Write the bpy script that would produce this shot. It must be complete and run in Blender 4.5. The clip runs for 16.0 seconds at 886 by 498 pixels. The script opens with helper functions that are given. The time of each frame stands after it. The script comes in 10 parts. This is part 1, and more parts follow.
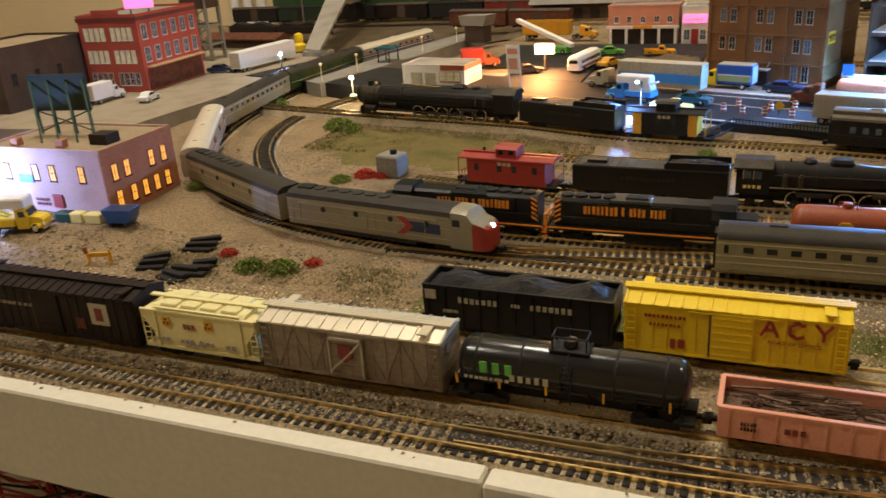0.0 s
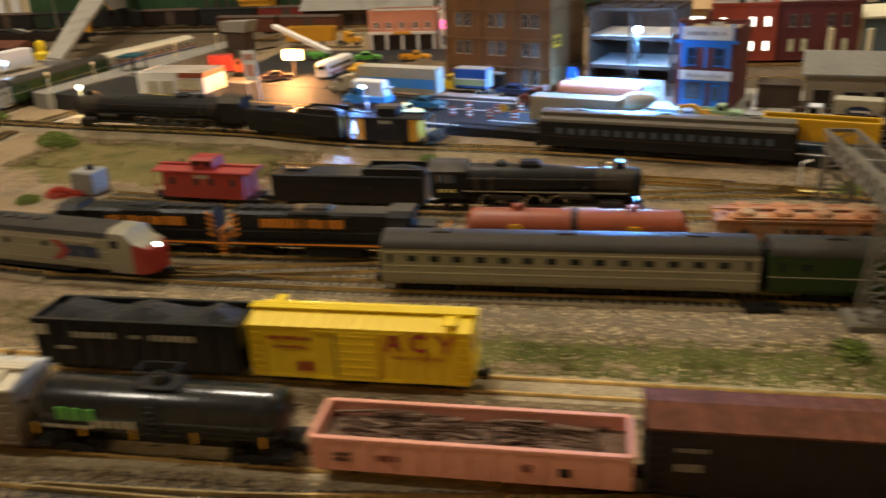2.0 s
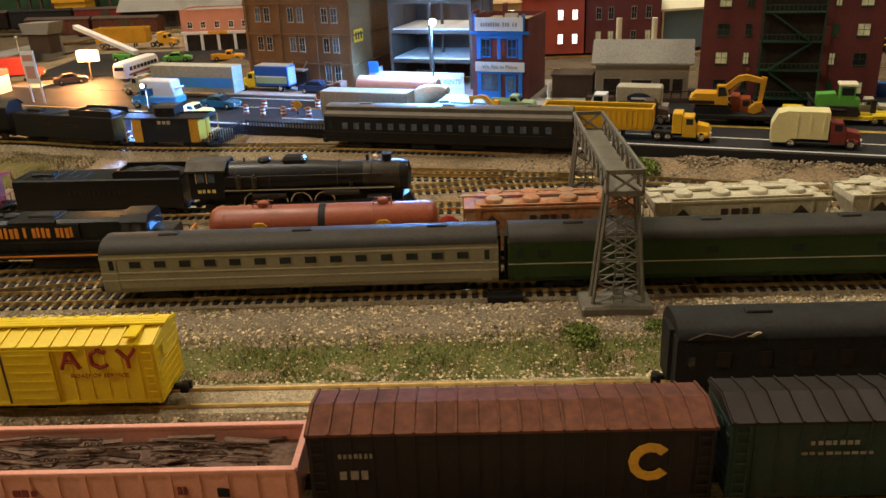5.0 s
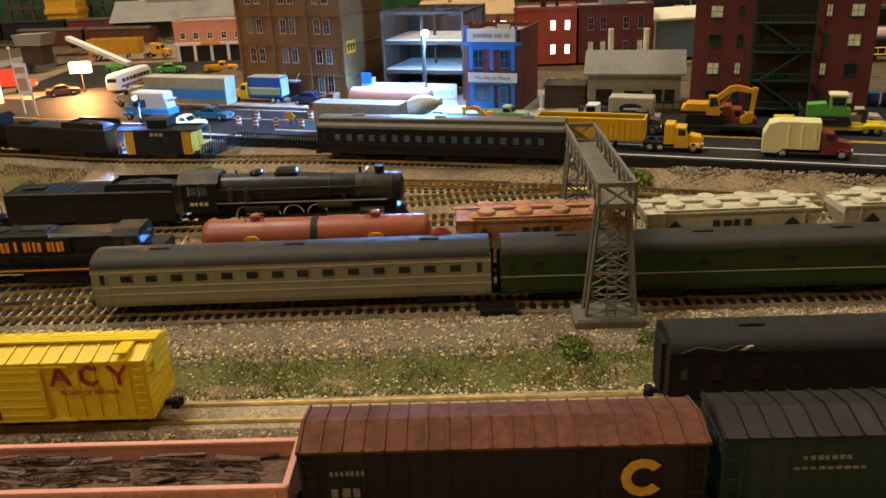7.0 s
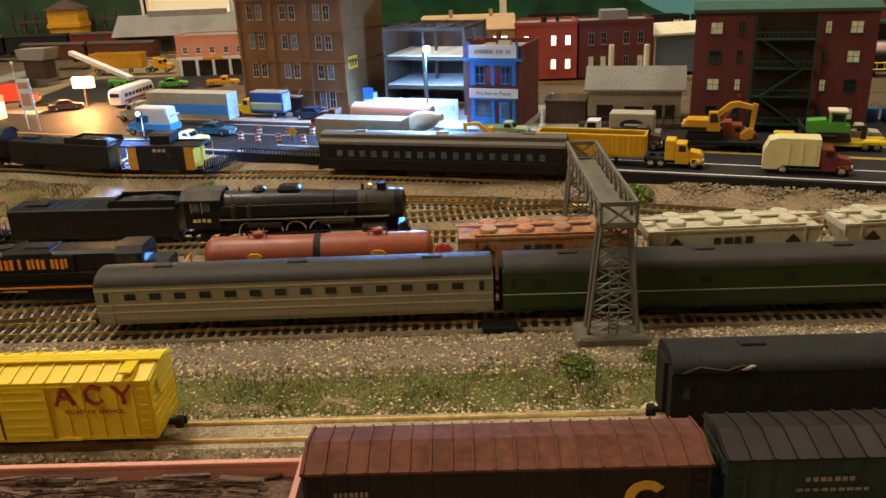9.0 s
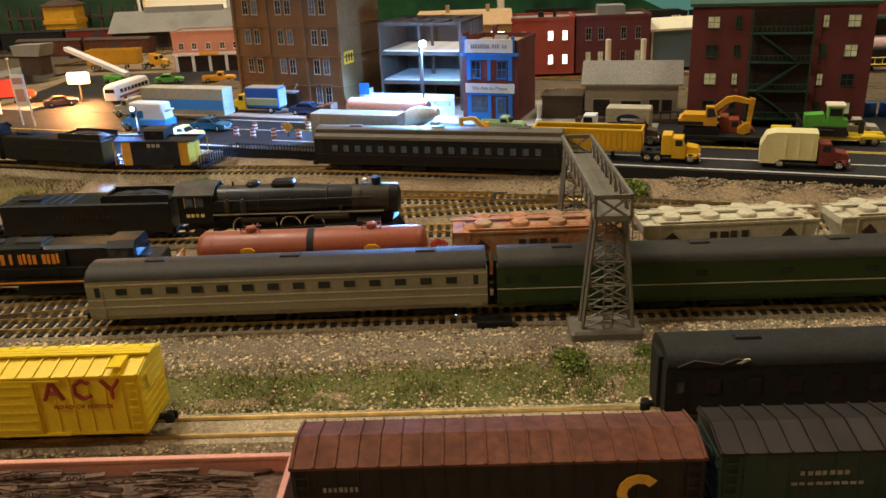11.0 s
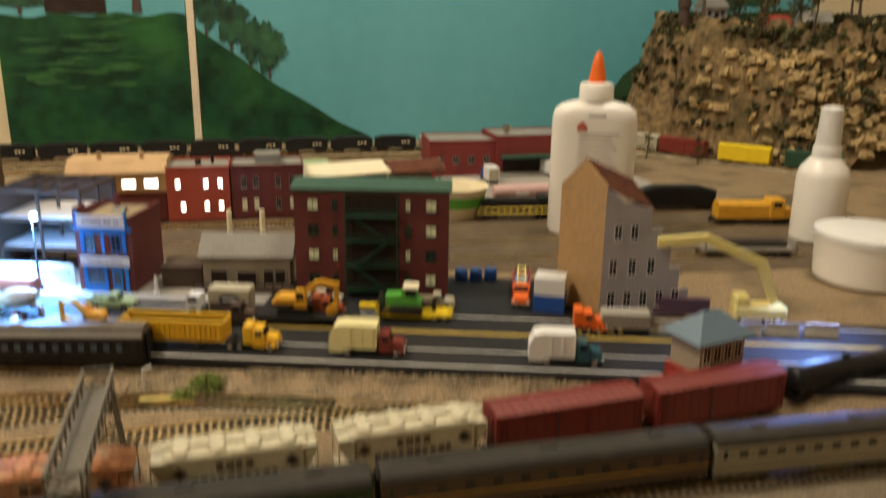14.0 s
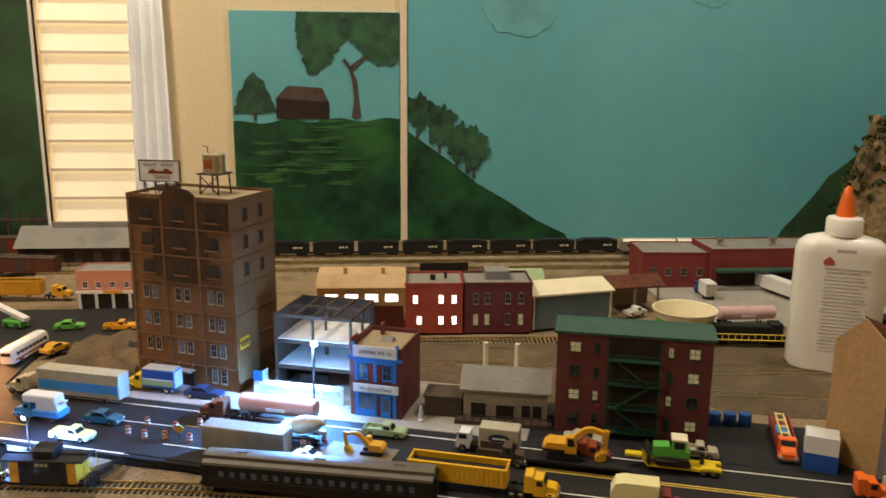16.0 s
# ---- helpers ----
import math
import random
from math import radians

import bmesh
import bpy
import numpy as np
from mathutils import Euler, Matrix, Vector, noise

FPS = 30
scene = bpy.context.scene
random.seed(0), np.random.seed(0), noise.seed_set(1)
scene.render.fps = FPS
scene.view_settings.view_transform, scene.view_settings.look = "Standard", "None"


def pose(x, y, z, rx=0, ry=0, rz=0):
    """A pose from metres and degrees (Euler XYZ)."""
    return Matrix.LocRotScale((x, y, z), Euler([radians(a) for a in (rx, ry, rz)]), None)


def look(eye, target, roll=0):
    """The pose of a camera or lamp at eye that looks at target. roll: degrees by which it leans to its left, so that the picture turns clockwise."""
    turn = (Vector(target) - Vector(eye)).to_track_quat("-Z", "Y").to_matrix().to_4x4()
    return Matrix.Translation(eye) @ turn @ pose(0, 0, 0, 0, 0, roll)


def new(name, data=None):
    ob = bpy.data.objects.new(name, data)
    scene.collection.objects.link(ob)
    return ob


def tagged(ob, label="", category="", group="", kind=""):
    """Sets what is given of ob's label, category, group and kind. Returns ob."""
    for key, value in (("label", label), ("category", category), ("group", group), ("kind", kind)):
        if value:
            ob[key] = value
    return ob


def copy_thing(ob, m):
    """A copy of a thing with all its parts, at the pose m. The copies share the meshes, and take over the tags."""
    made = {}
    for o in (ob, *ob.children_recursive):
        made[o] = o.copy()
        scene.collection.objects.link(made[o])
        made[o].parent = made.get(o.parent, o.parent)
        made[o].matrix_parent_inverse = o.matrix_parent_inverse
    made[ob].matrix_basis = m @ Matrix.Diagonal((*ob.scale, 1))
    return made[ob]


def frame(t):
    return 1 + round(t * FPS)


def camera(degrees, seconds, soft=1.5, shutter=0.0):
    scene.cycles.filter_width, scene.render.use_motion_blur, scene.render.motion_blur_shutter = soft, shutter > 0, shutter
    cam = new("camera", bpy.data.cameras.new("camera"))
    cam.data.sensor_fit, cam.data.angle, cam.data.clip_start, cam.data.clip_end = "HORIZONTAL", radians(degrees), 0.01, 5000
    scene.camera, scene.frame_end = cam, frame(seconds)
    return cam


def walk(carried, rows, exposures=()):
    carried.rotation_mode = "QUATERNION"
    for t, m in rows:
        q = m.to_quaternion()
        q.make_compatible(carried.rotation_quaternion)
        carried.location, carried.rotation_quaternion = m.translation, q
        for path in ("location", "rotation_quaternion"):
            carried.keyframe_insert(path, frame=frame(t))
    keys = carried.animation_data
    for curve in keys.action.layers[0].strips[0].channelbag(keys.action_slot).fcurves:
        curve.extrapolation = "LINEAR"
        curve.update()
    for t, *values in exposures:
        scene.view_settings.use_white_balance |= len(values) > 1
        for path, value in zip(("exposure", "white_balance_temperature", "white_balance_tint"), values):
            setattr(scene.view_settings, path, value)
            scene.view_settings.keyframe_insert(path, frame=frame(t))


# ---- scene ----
cam = camera(56.9, 16.0, 1.5, 0.8)
METRES, EYE, TILT, LEAN, TURN = 0.46, 0.1642, 0.0, 0.0, 22.8
ROWS = [
    (0.0, 0.0, 0.0, 0.0, -1.52, -22.02, 3.75),
    (0.5, 0.0112, 0.0101, -0.0038, -2.96, -21.95, 3.73),
    (1.0, 0.0405, 0.0191, -0.0071, -5.2, -21.83, 3.5),
    (1.5, 0.0993, 0.0297, -0.0185, -8.88, -21.89, 3.01),
    (2.0, 0.1799, 0.0361, -0.0271, -13.1, -21.99, 2.44),
    (2.5, 0.263, 0.027, -0.0467, -16.85, -22.08, 1.97),
    (3.0, 0.299, 0.0319, -0.0538, -19.3, -22.1, 1.83),
    (3.5, 0.305, 0.032, -0.0555, -20.33, -22.06, 1.85),
    (4.0, 0.3165, 0.0335, -0.0572, -21.02, -22.03, 1.89),
    (6.5, 0.3185, 0.0343, -0.0527, -21.88, -21.69, 2.22),
    (7.0, 0.3203, 0.0352, -0.0522, -22.05, -21.44, 2.24),
    (7.5, 0.3218, 0.0331, -0.0483, -22.15, -21.09, 2.31),
    (8.0, 0.3201, 0.0348, -0.0442, -22.13, -20.73, 2.26),
    (10.5, 0.3177, 0.0345, -0.0496, -21.96, -20.63, 2.27),
    (11.0, 0.3239, 0.0369, -0.0504, -22.12, -20.83, 2.28),
    (11.5, 0.3248, 0.0357, -0.0511, -22.23, -20.96, 2.25),
    (12.0, 0.3239, 0.0334, -0.0526, -22.32, -20.94, 2.19),
    (12.5, 0.329, 0.0337, -0.0524, -22.94, -20.72, 2.34),
    (13.0, 0.4003, 0.0058, -0.0176, -26.45, -19.79, 2.09),
    (13.5, 0.4871, -0.0386, 0.0275, -32.19, -18.43, 0.61),
    (14.0, 0.5538, -0.0926, 0.1201, -37.17, -16.41, -0.79),
    (14.5, 0.4854, -0.0633, 0.2438, -35.42, -14.03, -0.57),
    (15.0, 0.404, 0.0016, 0.2587, -29.81, -13.46, -0.22),
    (15.5, 0.3884, 0.0058, 0.2588, -28.26, -13.01, -0.38),
    (16.0, 0.3743, 0.009, 0.2615, -27.37, -12.42, -0.41),
]
walk(cam, [(t, pose(0, 0, EYE, TILT, LEAN, TURN) @ pose(METRES * x, METRES * y, METRES * z, 90 + pitch, roll, yaw)) for t, x, y, z, yaw, pitch, roll in ROWS],
     exposures=((0.0, 0.02), (4.0, 0.06), (7.0, 0.14), (12.5, 0.16), (13.5, 0.32), (14.0, 0.27), (15.0, 0.06), (16.0, -0.02)))

# ---- world and lights ----
MM = 0.001
STREET = radians(-18.0)
world = bpy.data.worlds.new("room_air")
scene.world = world
world.use_nodes = True
world.node_tree.nodes["Background"].inputs[0].default_value = (1.0, 0.80, 0.56, 1)
world.node_tree.nodes["Background"].inputs[1].default_value = 0.02


def lamp(name, kind, at, energy, colour, size=0.0, target=None, spot=None):
    data = bpy.data.lights.new(name, kind)
    data.energy, data.color = energy, colour
    if kind == "AREA":
        data.shape, data.size = "DISK", size
    elif kind in ("POINT", "SPOT"):
        data.shadow_soft_size = size
    if spot:
        data.spot_size, data.spot_blend = radians(spot), 0.6
    ob = new(name, data)
    eye = Vector(at) * MM
    ob.matrix_world = look(eye, Vector(target) * MM) if target else Matrix.Translation(eye)
    return ob


WARM = (1.0, 0.895, 0.735)
lamp("ceiling_bulb", "AREA", (-450, 750, 1480), 13.8, WARM, 0.3, (-250, 900, 0))
lamp("ceiling_bulb_front", "AREA", (-1000, -200, 1480), 9.0, WARM, 0.3, (-300, 300, 0))
# Unseen lamp added to brighten the painted back wall on the right.
lamp("wall_fill_right", "AREA", (850, 750, 1480), 8.0, (1.0, 0.91, 0.77), 0.3, (780, 1300, 200))
lamp("street_led", "SPOT", (104, 700, 66), 5.2, (0.13, 0.40, 1.0), 0.004, (55, 664, 0), 146)
lamp("street_led_halo", "POINT", (103, 700, 64), 0.42, (0.16, 0.44, 1.0), 0.004)
lamp("gas_lamp_light", "POINT", (-222, 826, 36), 1.1, (1.0, 0.44, 0.14), 0.004)
lamp("porch_led", "POINT", (-478, 332, 26), 0.6, (0.30, 0.45, 1.0), 0.004)
lamp("yard_led", "SPOT", (640, 520, 60), 0.7, (0.22, 0.38, 1.0), 0.004, (600, 440, 0), 120)
lamp("freight_led", "SPOT", (-100, 632, 36), 1.5, (0.14, 0.34, 1.0), 0.003, (-98, 632, 0), 150)
lamp("platform_led", "POINT", (-521, 803, 31), 0.05, (0.5, 0.7, 1.0), 0.003)
lamp("crossing_lamp_light", "POINT", (-400, 736, 22), 0.06, (1.0, 0.8, 0.5), 0.003)


# ---- materials ----
def mat(name, colour, rough=0.55, metal=0.0, vary=0.18, grain=900.0, stain=60.0, bump=0.15, dirt=None, amount=0.35, glow=0.0, glow_colour=None, each=0.0, bump_scale=None):
    """A surface with grain, larger stains and fine relief; each: how much single pieces differ."""
    m = bpy.data.materials.new(name)
    m.use_nodes = True
    nt = m.node_tree
    b = nt.nodes["Principled BSDF"]
    b.inputs["Roughness"].default_value, b.inputs["Metallic"].default_value = rough, metal
    b.inputs["Specular IOR Level"].default_value = 0.25 if max(colour) < 0.06 and rough > 0.3 else 0.5
    tc = nt.nodes.new("ShaderNodeTexCoord")

    def tex(scale, detail=4.0):
        n = nt.nodes.new("ShaderNodeTexNoise")
        n.inputs["Scale"].default_value, n.inputs["Detail"].default_value = scale, detail
        nt.links.new(tc.outputs["Object"], n.inputs["Vector"])
        return n

    def mix(kind, fac, a, c):
        n = nt.nodes.new("ShaderNodeMix")
        n.data_type, n.blend_type = "RGBA", kind
        for sock, v in ((n.inputs[0], fac), (n.inputs[6], a), (n.inputs[7], c)):
            if hasattr(v, "type") and hasattr(v, "is_output"):
                nt.links.new(v, sock)
            else:
                sock.default_value = v
        return n.outputs[2]

    def ramp(src, lo, hi, c0=(0, 0, 0, 1), c1=(1, 1, 1, 1)):
        n = nt.nodes.new("ShaderNodeValToRGB")
        n.color_ramp.elements[0].position, n.color_ramp.elements[1].position = lo, hi
        n.color_ramp.elements[0].color, n.color_ramp.elements[1].color = c0, c1
        nt.links.new(src, n.inputs[0])
        return n.outputs[0]

    fine, broad = tex(grain), tex(stain, 5.0)
    lo, hi = 1 - vary, 1 + vary
    shade = ramp(fine.outputs[0], 0.3, 0.7, (lo, lo, lo, 1), (hi, hi, hi, 1))
    col = mix("MULTIPLY", 1.0, (*colour, 1), shade)
    d = dirt or tuple(c * 0.45 for c in colour)
    n = nt.nodes.new("ShaderNodeMath")
    n.operation = "MULTIPLY"
    n.inputs[1].default_value = amount
    nt.links.new(ramp(broad.outputs[0], 0.48, 0.72), n.inputs[0])
    col = mix("MIX", n.outputs[0], col, (*d, 1))
    if each:
        info = nt.nodes.new("ShaderNodeObjectInfo")
        e0, e1 = 1 - each, 1 + each
        col = mix("MULTIPLY", 1.0, col, ramp(info.outputs["Random"], 0, 1, (e0, e0, e0, 1), (e1, e1, e1, 1)))
    nt.links.new(col, b.inputs["Base Color"])
    nt.links.new(ramp(broad.outputs[0], 0.3, 0.8, (rough * 0.85,) * 3 + (1,), (min(1, rough * 1.2),) * 3 + (1,)), b.inputs["Roughness"])
    if bump:
        bn = nt.nodes.new("ShaderNodeBump")
        bn.inputs["Strength"].default_value, bn.inputs["Distance"].default_value = bump, 0.0004
        src = tex(bump_scale).outputs[0] if bump_scale else fine.outputs[0]
        nt.links.new(src, bn.inputs["Height"])
        nt.links.new(bn.outputs[0], b.inputs["Normal"])
    if glow:
        b.inputs["Emission Color"].default_value = (*(glow_colour or colour), 1)
        b.inputs["Emission Strength"].default_value = glow
    return m


M = {}
for key, args in {
    "earth": dict(colour=(0.26, 0.18, 0.095), rough=0.95, vary=0.45, grain=700, stain=22, bump=0.8, dirt=(0.10, 0.07, 0.035), amount=0.8),
    "gravel": dict(colour=(0.195, 0.15, 0.092), rough=0.92, vary=0.5, grain=900, stain=60, bump=1.0, dirt=(0.13, 0.095, 0.06), amount=0.7),
    "ballast": dict(colour=(0.42, 0.335, 0.205), rough=0.92, vary=0.5, grain=1100, stain=70, bump=1.0, dirt=(0.16, 0.12, 0.08), amount=0.6),
    "stone": dict(colour=(0.30, 0.235, 0.145), rough=0.9, vary=0.3, grain=900, stain=300, bump=0.4, dirt=(0.15, 0.11, 0.07), amount=0.7),
    "pale_stone": dict(colour=(0.62, 0.50, 0.30), rough=0.85, vary=0.3, grain=900, stain=200, bump=0.4),
    "grass": dict(colour=(0.18, 0.185, 0.035), rough=0.9, vary=0.5, grain=600, stain=120, bump=0.5, dirt=(0.26, 0.22, 0.09), amount=0.8),
    "moss": dict(colour=(0.105, 0.112, 0.020), rough=0.95, vary=0.5, grain=800, stain=70, bump=0.9, dirt=(0.21, 0.165, 0.06), amount=0.7),
    "turf": dict(colour=(0.15, 0.115, 0.030), rough=0.95, vary=0.4, grain=900, stain=40, bump=0.7, dirt=(0.075, 0.085, 0.014), amount=0.8),
    "bush": dict(colour=(0.19, 0.25, 0.045), rough=0.9, vary=0.5, grain=800, stain=150),
    "red_bush": dict(colour=(0.55, 0.06, 0.03), rough=0.9, vary=0.4, grain=800, stain=150),
    "asphalt": dict(colour=(0.018, 0.0175, 0.018), rough=0.7, vary=0.35, grain=1400, stain=25, bump=0.4, dirt=(0.04, 0.036, 0.032), amount=0.5),
    "concrete": dict(colour=(0.34, 0.31, 0.26), rough=0.85, vary=0.2, grain=800, stain=30, bump=0.3, dirt=(0.2, 0.17, 0.13), amount=0.6),
    "line_white": dict(colour=(0.75, 0.72, 0.64), rough=0.7, vary=0.2, stain=90),
    "line_yellow": dict(colour=(0.72, 0.50, 0.09), rough=0.7, vary=0.2, stain=90),
    "tie": dict(colour=(0.028, 0.023, 0.018), rough=0.7, vary=0.3, grain=1500, each=0.35),
    "rail": dict(colour=(0.92, 0.70, 0.34), rough=0.3, metal=1.0, vary=0.2, grain=300, stain=30, bump=0.05, dirt=(0.38, 0.25, 0.11), amount=0.9),
    "fascia": dict(colour=(0.74, 0.70, 0.58), rough=0.6, vary=0.05, grain=300, stain=8, bump=0.1, amount=0.12),
    "plywood": dict(colour=(0.42, 0.30, 0.17), rough=0.8, vary=0.2, grain=120, stain=10),
    "room_wall": dict(colour=(0.78, 0.64, 0.40), rough=0.85, vary=0.05, grain=200, stain=4, bump=0.1, amount=0.08),
    "ceiling": dict(colour=(0.8, 0.76, 0.68), rough=0.9, vary=0.05, grain=150, stain=4, amount=0.08),
    "carpet": dict(colour=(0.36, 0.31, 0.24), rough=0.95, vary=0.3, grain=300, stain=8, bump=0.8),
    "sky_paint": dict(colour=(0.12, 0.40, 0.44), rough=0.6, vary=0.05, grain=40, stain=2.6, bump=0.08, dirt=(0.16, 0.47, 0.52), amount=0.8),
    "trim_paint": dict(colour=(0.76, 0.66, 0.48), rough=0.5, vary=0.06, grain=200, stain=6, amount=0.1),
    "hill_paint": dict(colour=(0.010, 0.052, 0.022), rough=0.6, vary=0.5, grain=34, stain=11, bump=0.1, dirt=(0.035, 0.15, 0.035), amount=0.8),
    "hill_light_paint": dict(colour=(0.026, 0.115, 0.028), rough=0.6, vary=0.3, grain=40, stain=16, bump=0.1, dirt=(0.016, 0.082, 0.032), amount=1.0),
    "dark_hill_paint": dict(colour=(0.022, 0.06, 0.022), rough=0.6, vary=0.35, grain=30, stain=10, bump=0.1, dirt=(0.035, 0.10, 0.03), amount=0.7),
    "leaf_paint": dict(colour=(0.014, 0.062, 0.030), rough=0.6, vary=0.6, grain=75, stain=22, bump=0.1, dirt=(0.045, 0.16, 0.06), amount=0.8),
    "trunk_paint": dict(colour=(0.07, 0.045, 0.035), rough=0.6, vary=0.3, grain=60, stain=20),
    "house_paint": dict(colour=(0.030, 0.018, 0.014), rough=0.6, vary=0.3, grain=60, stain=20),
    "cloud_paint": dict(colour=(0.145, 0.42, 0.45), rough=0.6, vary=0.1, grain=30, stain=12),
    # Emission here stands for daylight passing through the slats.
    "blind_glow": dict(colour=(0.85, 0.74, 0.52), rough=0.5, vary=0.03, grain=200, stain=10, bump=0.03, amount=0.05, glow=0.36, glow_colour=(1.0, 0.80, 0.50)),
    "glare": dict(colour=(0.9, 0.88, 0.85), rough=0.5, vary=0.02, amount=0.02, glow=0.55, glow_colour=(0.92, 0.90, 0.95)),
    # Faint emission in place of window light in the cloth.
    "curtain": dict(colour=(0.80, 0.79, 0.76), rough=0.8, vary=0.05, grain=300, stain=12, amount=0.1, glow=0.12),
    "brown_brick": dict(colour=(0.150, 0.070, 0.020), rough=0.85, vary=0.3, grain=900, stain=28, bump=0.3, dirt=(0.085, 0.040, 0.014), amount=0.7),
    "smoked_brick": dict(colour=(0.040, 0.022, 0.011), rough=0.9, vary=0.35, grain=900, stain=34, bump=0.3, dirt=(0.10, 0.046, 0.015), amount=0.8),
    "dark_brown": dict(colour=(0.07, 0.042, 0.026), rough=0.8, vary=0.25, grain=900, stain=40),
    # Serves soot, black paint, and openings whose shade is put in as colour.
    "soot_and_shade_black": dict(colour=(0.03, 0.02, 0.015), rough=0.8, vary=0.3, grain=600, stain=60),
    "red_brick": dict(colour=(0.22, 0.032, 0.026), rough=0.7, vary=0.25, grain=1000, stain=40, bump=0.3, amount=0.35),
    "dark_red_brick": dict(colour=(0.14, 0.03, 0.028), rough=0.75, vary=0.25, grain=1000, stain=40, bump=0.3),
    "bright_brick": dict(colour=(0.42, 0.075, 0.045), rough=0.75, vary=0.2, grain=1000, stain=40, bump=0.3),
    # Pink holds the blue light on the brick house's front; also trailer paint.
    "pink_paint_and_lit_wall": dict(colour=(0.62, 0.40, 0.36), rough=0.75, vary=0.15, grain=1000, stain=40, bump=0.3),
    # The same house's brick with warmer light put into its colour.
    "orange_lit_brick": dict(colour=(0.42, 0.16, 0.075), rough=0.8, vary=0.25, grain=1000, stain=40, bump=0.3),
    "tan_wall": dict(colour=(0.55, 0.36, 0.18), rough=0.8, vary=0.15, grain=900, stain=40),
    "grey_wall": dict(colour=(0.42, 0.40, 0.42), rough=0.8, vary=0.15, grain=900, stain=40, bump=0.3),
    "stucco": dict(colour=(0.33, 0.27, 0.19), rough=0.85, vary=0.15, grain=900, stain=40),
    "roof_grey": dict(colour=(0.25, 0.235, 0.20), rough=0.85, vary=0.2, grain=800, stain=40),
    "roof_tan": dict(colour=(0.33, 0.25, 0.15), rough=0.85, vary=0.2, grain=800, stain=40),
    "roof_green": dict(colour=(0.03, 0.085, 0.055), rough=0.6, vary=0.15, stain=50),
    "cardboard": dict(colour=(0.42, 0.25, 0.10), rough=0.85, vary=0.12, grain=300, stain=20),
    "steel_blue": dict(colour=(0.13, 0.19, 0.24), rough=0.5, vary=0.08, stain=30),
    "cream": dict(colour=(0.86, 0.76, 0.52), rough=0.5, vary=0.08, stain=60, amount=0.2),
    "white": dict(colour=(0.78, 0.76, 0.72), rough=0.45, vary=0.06, stain=60, amount=0.15),
    "glue_white": dict(colour=(0.90, 0.85, 0.76), rough=0.32, vary=0.02, stain=20, bump=0.02, amount=0.05),
    "orange_plastic": dict(colour=(0.90, 0.16, 0.02), rough=0.35, vary=0.05, stain=60, amount=0.1),
    "print": dict(colour=(0.34, 0.30, 0.30), rough=0.5, vary=0.1),
    "print_red": dict(colour=(0.50, 0.11, 0.07), rough=0.5, vary=0.1),
    "black": dict(colour=(0.015, 0.0145, 0.014), rough=0.34, vary=0.25, grain=900, stain=120, bump=0.05, dirt=(0.022, 0.018, 0.014), amount=0.5),
    "dull_black": dict(colour=(0.017, 0.016, 0.014), rough=0.7, vary=0.3, grain=900, stain=120, dirt=(0.028, 0.020, 0.014), amount=0.4),
    "gloss_black": dict(colour=(0.012, 0.012, 0.012), rough=0.2, vary=0.1, stain=120, bump=0.02),
    "coal": dict(colour=(0.02, 0.019, 0.018), rough=0.6, vary=0.5, grain=1600, stain=200, bump=1.0),
    "iron": dict(colour=(0.05, 0.042, 0.035), rough=0.5, metal=0.5, vary=0.25, stain=120),
    "chrome": dict(colour=(0.7, 0.66, 0.58), rough=0.25, metal=1.0, vary=0.1, stain=100, bump=0.02),
    "silver": dict(colour=(0.50, 0.46, 0.38), rough=0.38, metal=0.55, vary=0.08, grain=400, stain=60, bump=0.03, amount=0.25),
    "silver_roof": dict(colour=(0.75, 0.68, 0.52), rough=0.38, metal=0.35, vary=0.06, stain=60, amount=0.15),
    "grey_paint": dict(colour=(0.27, 0.24, 0.165), rough=0.42, vary=0.1, stain=60, bump=0.03, amount=0.25),
    "dark_roof": dict(colour=(0.034, 0.029, 0.022), rough=0.6, vary=0.2, stain=70, dirt=(0.085, 0.068, 0.048)),
    "coach_roof": dict(colour=(0.12, 0.10, 0.072), rough=0.5, vary=0.2, stain=70, dirt=(0.05, 0.042, 0.03)),
    "truck_yellow": dict(colour=(0.80, 0.45, 0.015), rough=0.42, vary=0.08, stain=90, dirt=(0.55, 0.27, 0.01), amount=0.3),
    "olive_green": dict(colour=(0.030, 0.055, 0.015), rough=0.4, vary=0.12, stain=60, amount=0.25),
    "yellow": dict(colour=(0.84, 0.60, 0.015), rough=0.42, vary=0.06, grain=900, stain=80, bump=0.05, dirt=(0.62, 0.38, 0.01), amount=0.3),
    "pale_yellow": dict(colour=(0.84, 0.70, 0.24), rough=0.42, vary=0.05, stain=80, amount=0.15),
    "cat_yellow": dict(colour=(0.72, 0.36, 0.02), rough=0.42, vary=0.12, stain=100, amount=0.3),
    "pale_cream": dict(colour=(0.80, 0.72, 0.36), rough=0.5, vary=0.06, stain=80, dirt=(0.6, 0.45, 0.18), amount=0.25),
    "weather_silver": dict(colour=(0.27, 0.22, 0.16), rough=0.5, metal=0.2, vary=0.2, grain=500, stain=80, dirt=(0.17, 0.075, 0.045), amount=0.6),
    "pink": dict(colour=(0.76, 0.34, 0.24), rough=0.5, vary=0.07, stain=80, dirt=(0.5, 0.19, 0.12), amount=0.25),
    "scrap": dict(colour=(0.12, 0.066, 0.038), rough=0.8, vary=0.5, grain=700, stain=150, bump=0.5, dirt=(0.17, 0.09, 0.05), amount=0.6),
    "oxide": dict(colour=(0.125, 0.036, 0.013), rough=0.9, vary=0.3, grain=400, stain=110, dirt=(0.062, 0.022, 0.012), amount=0.8),
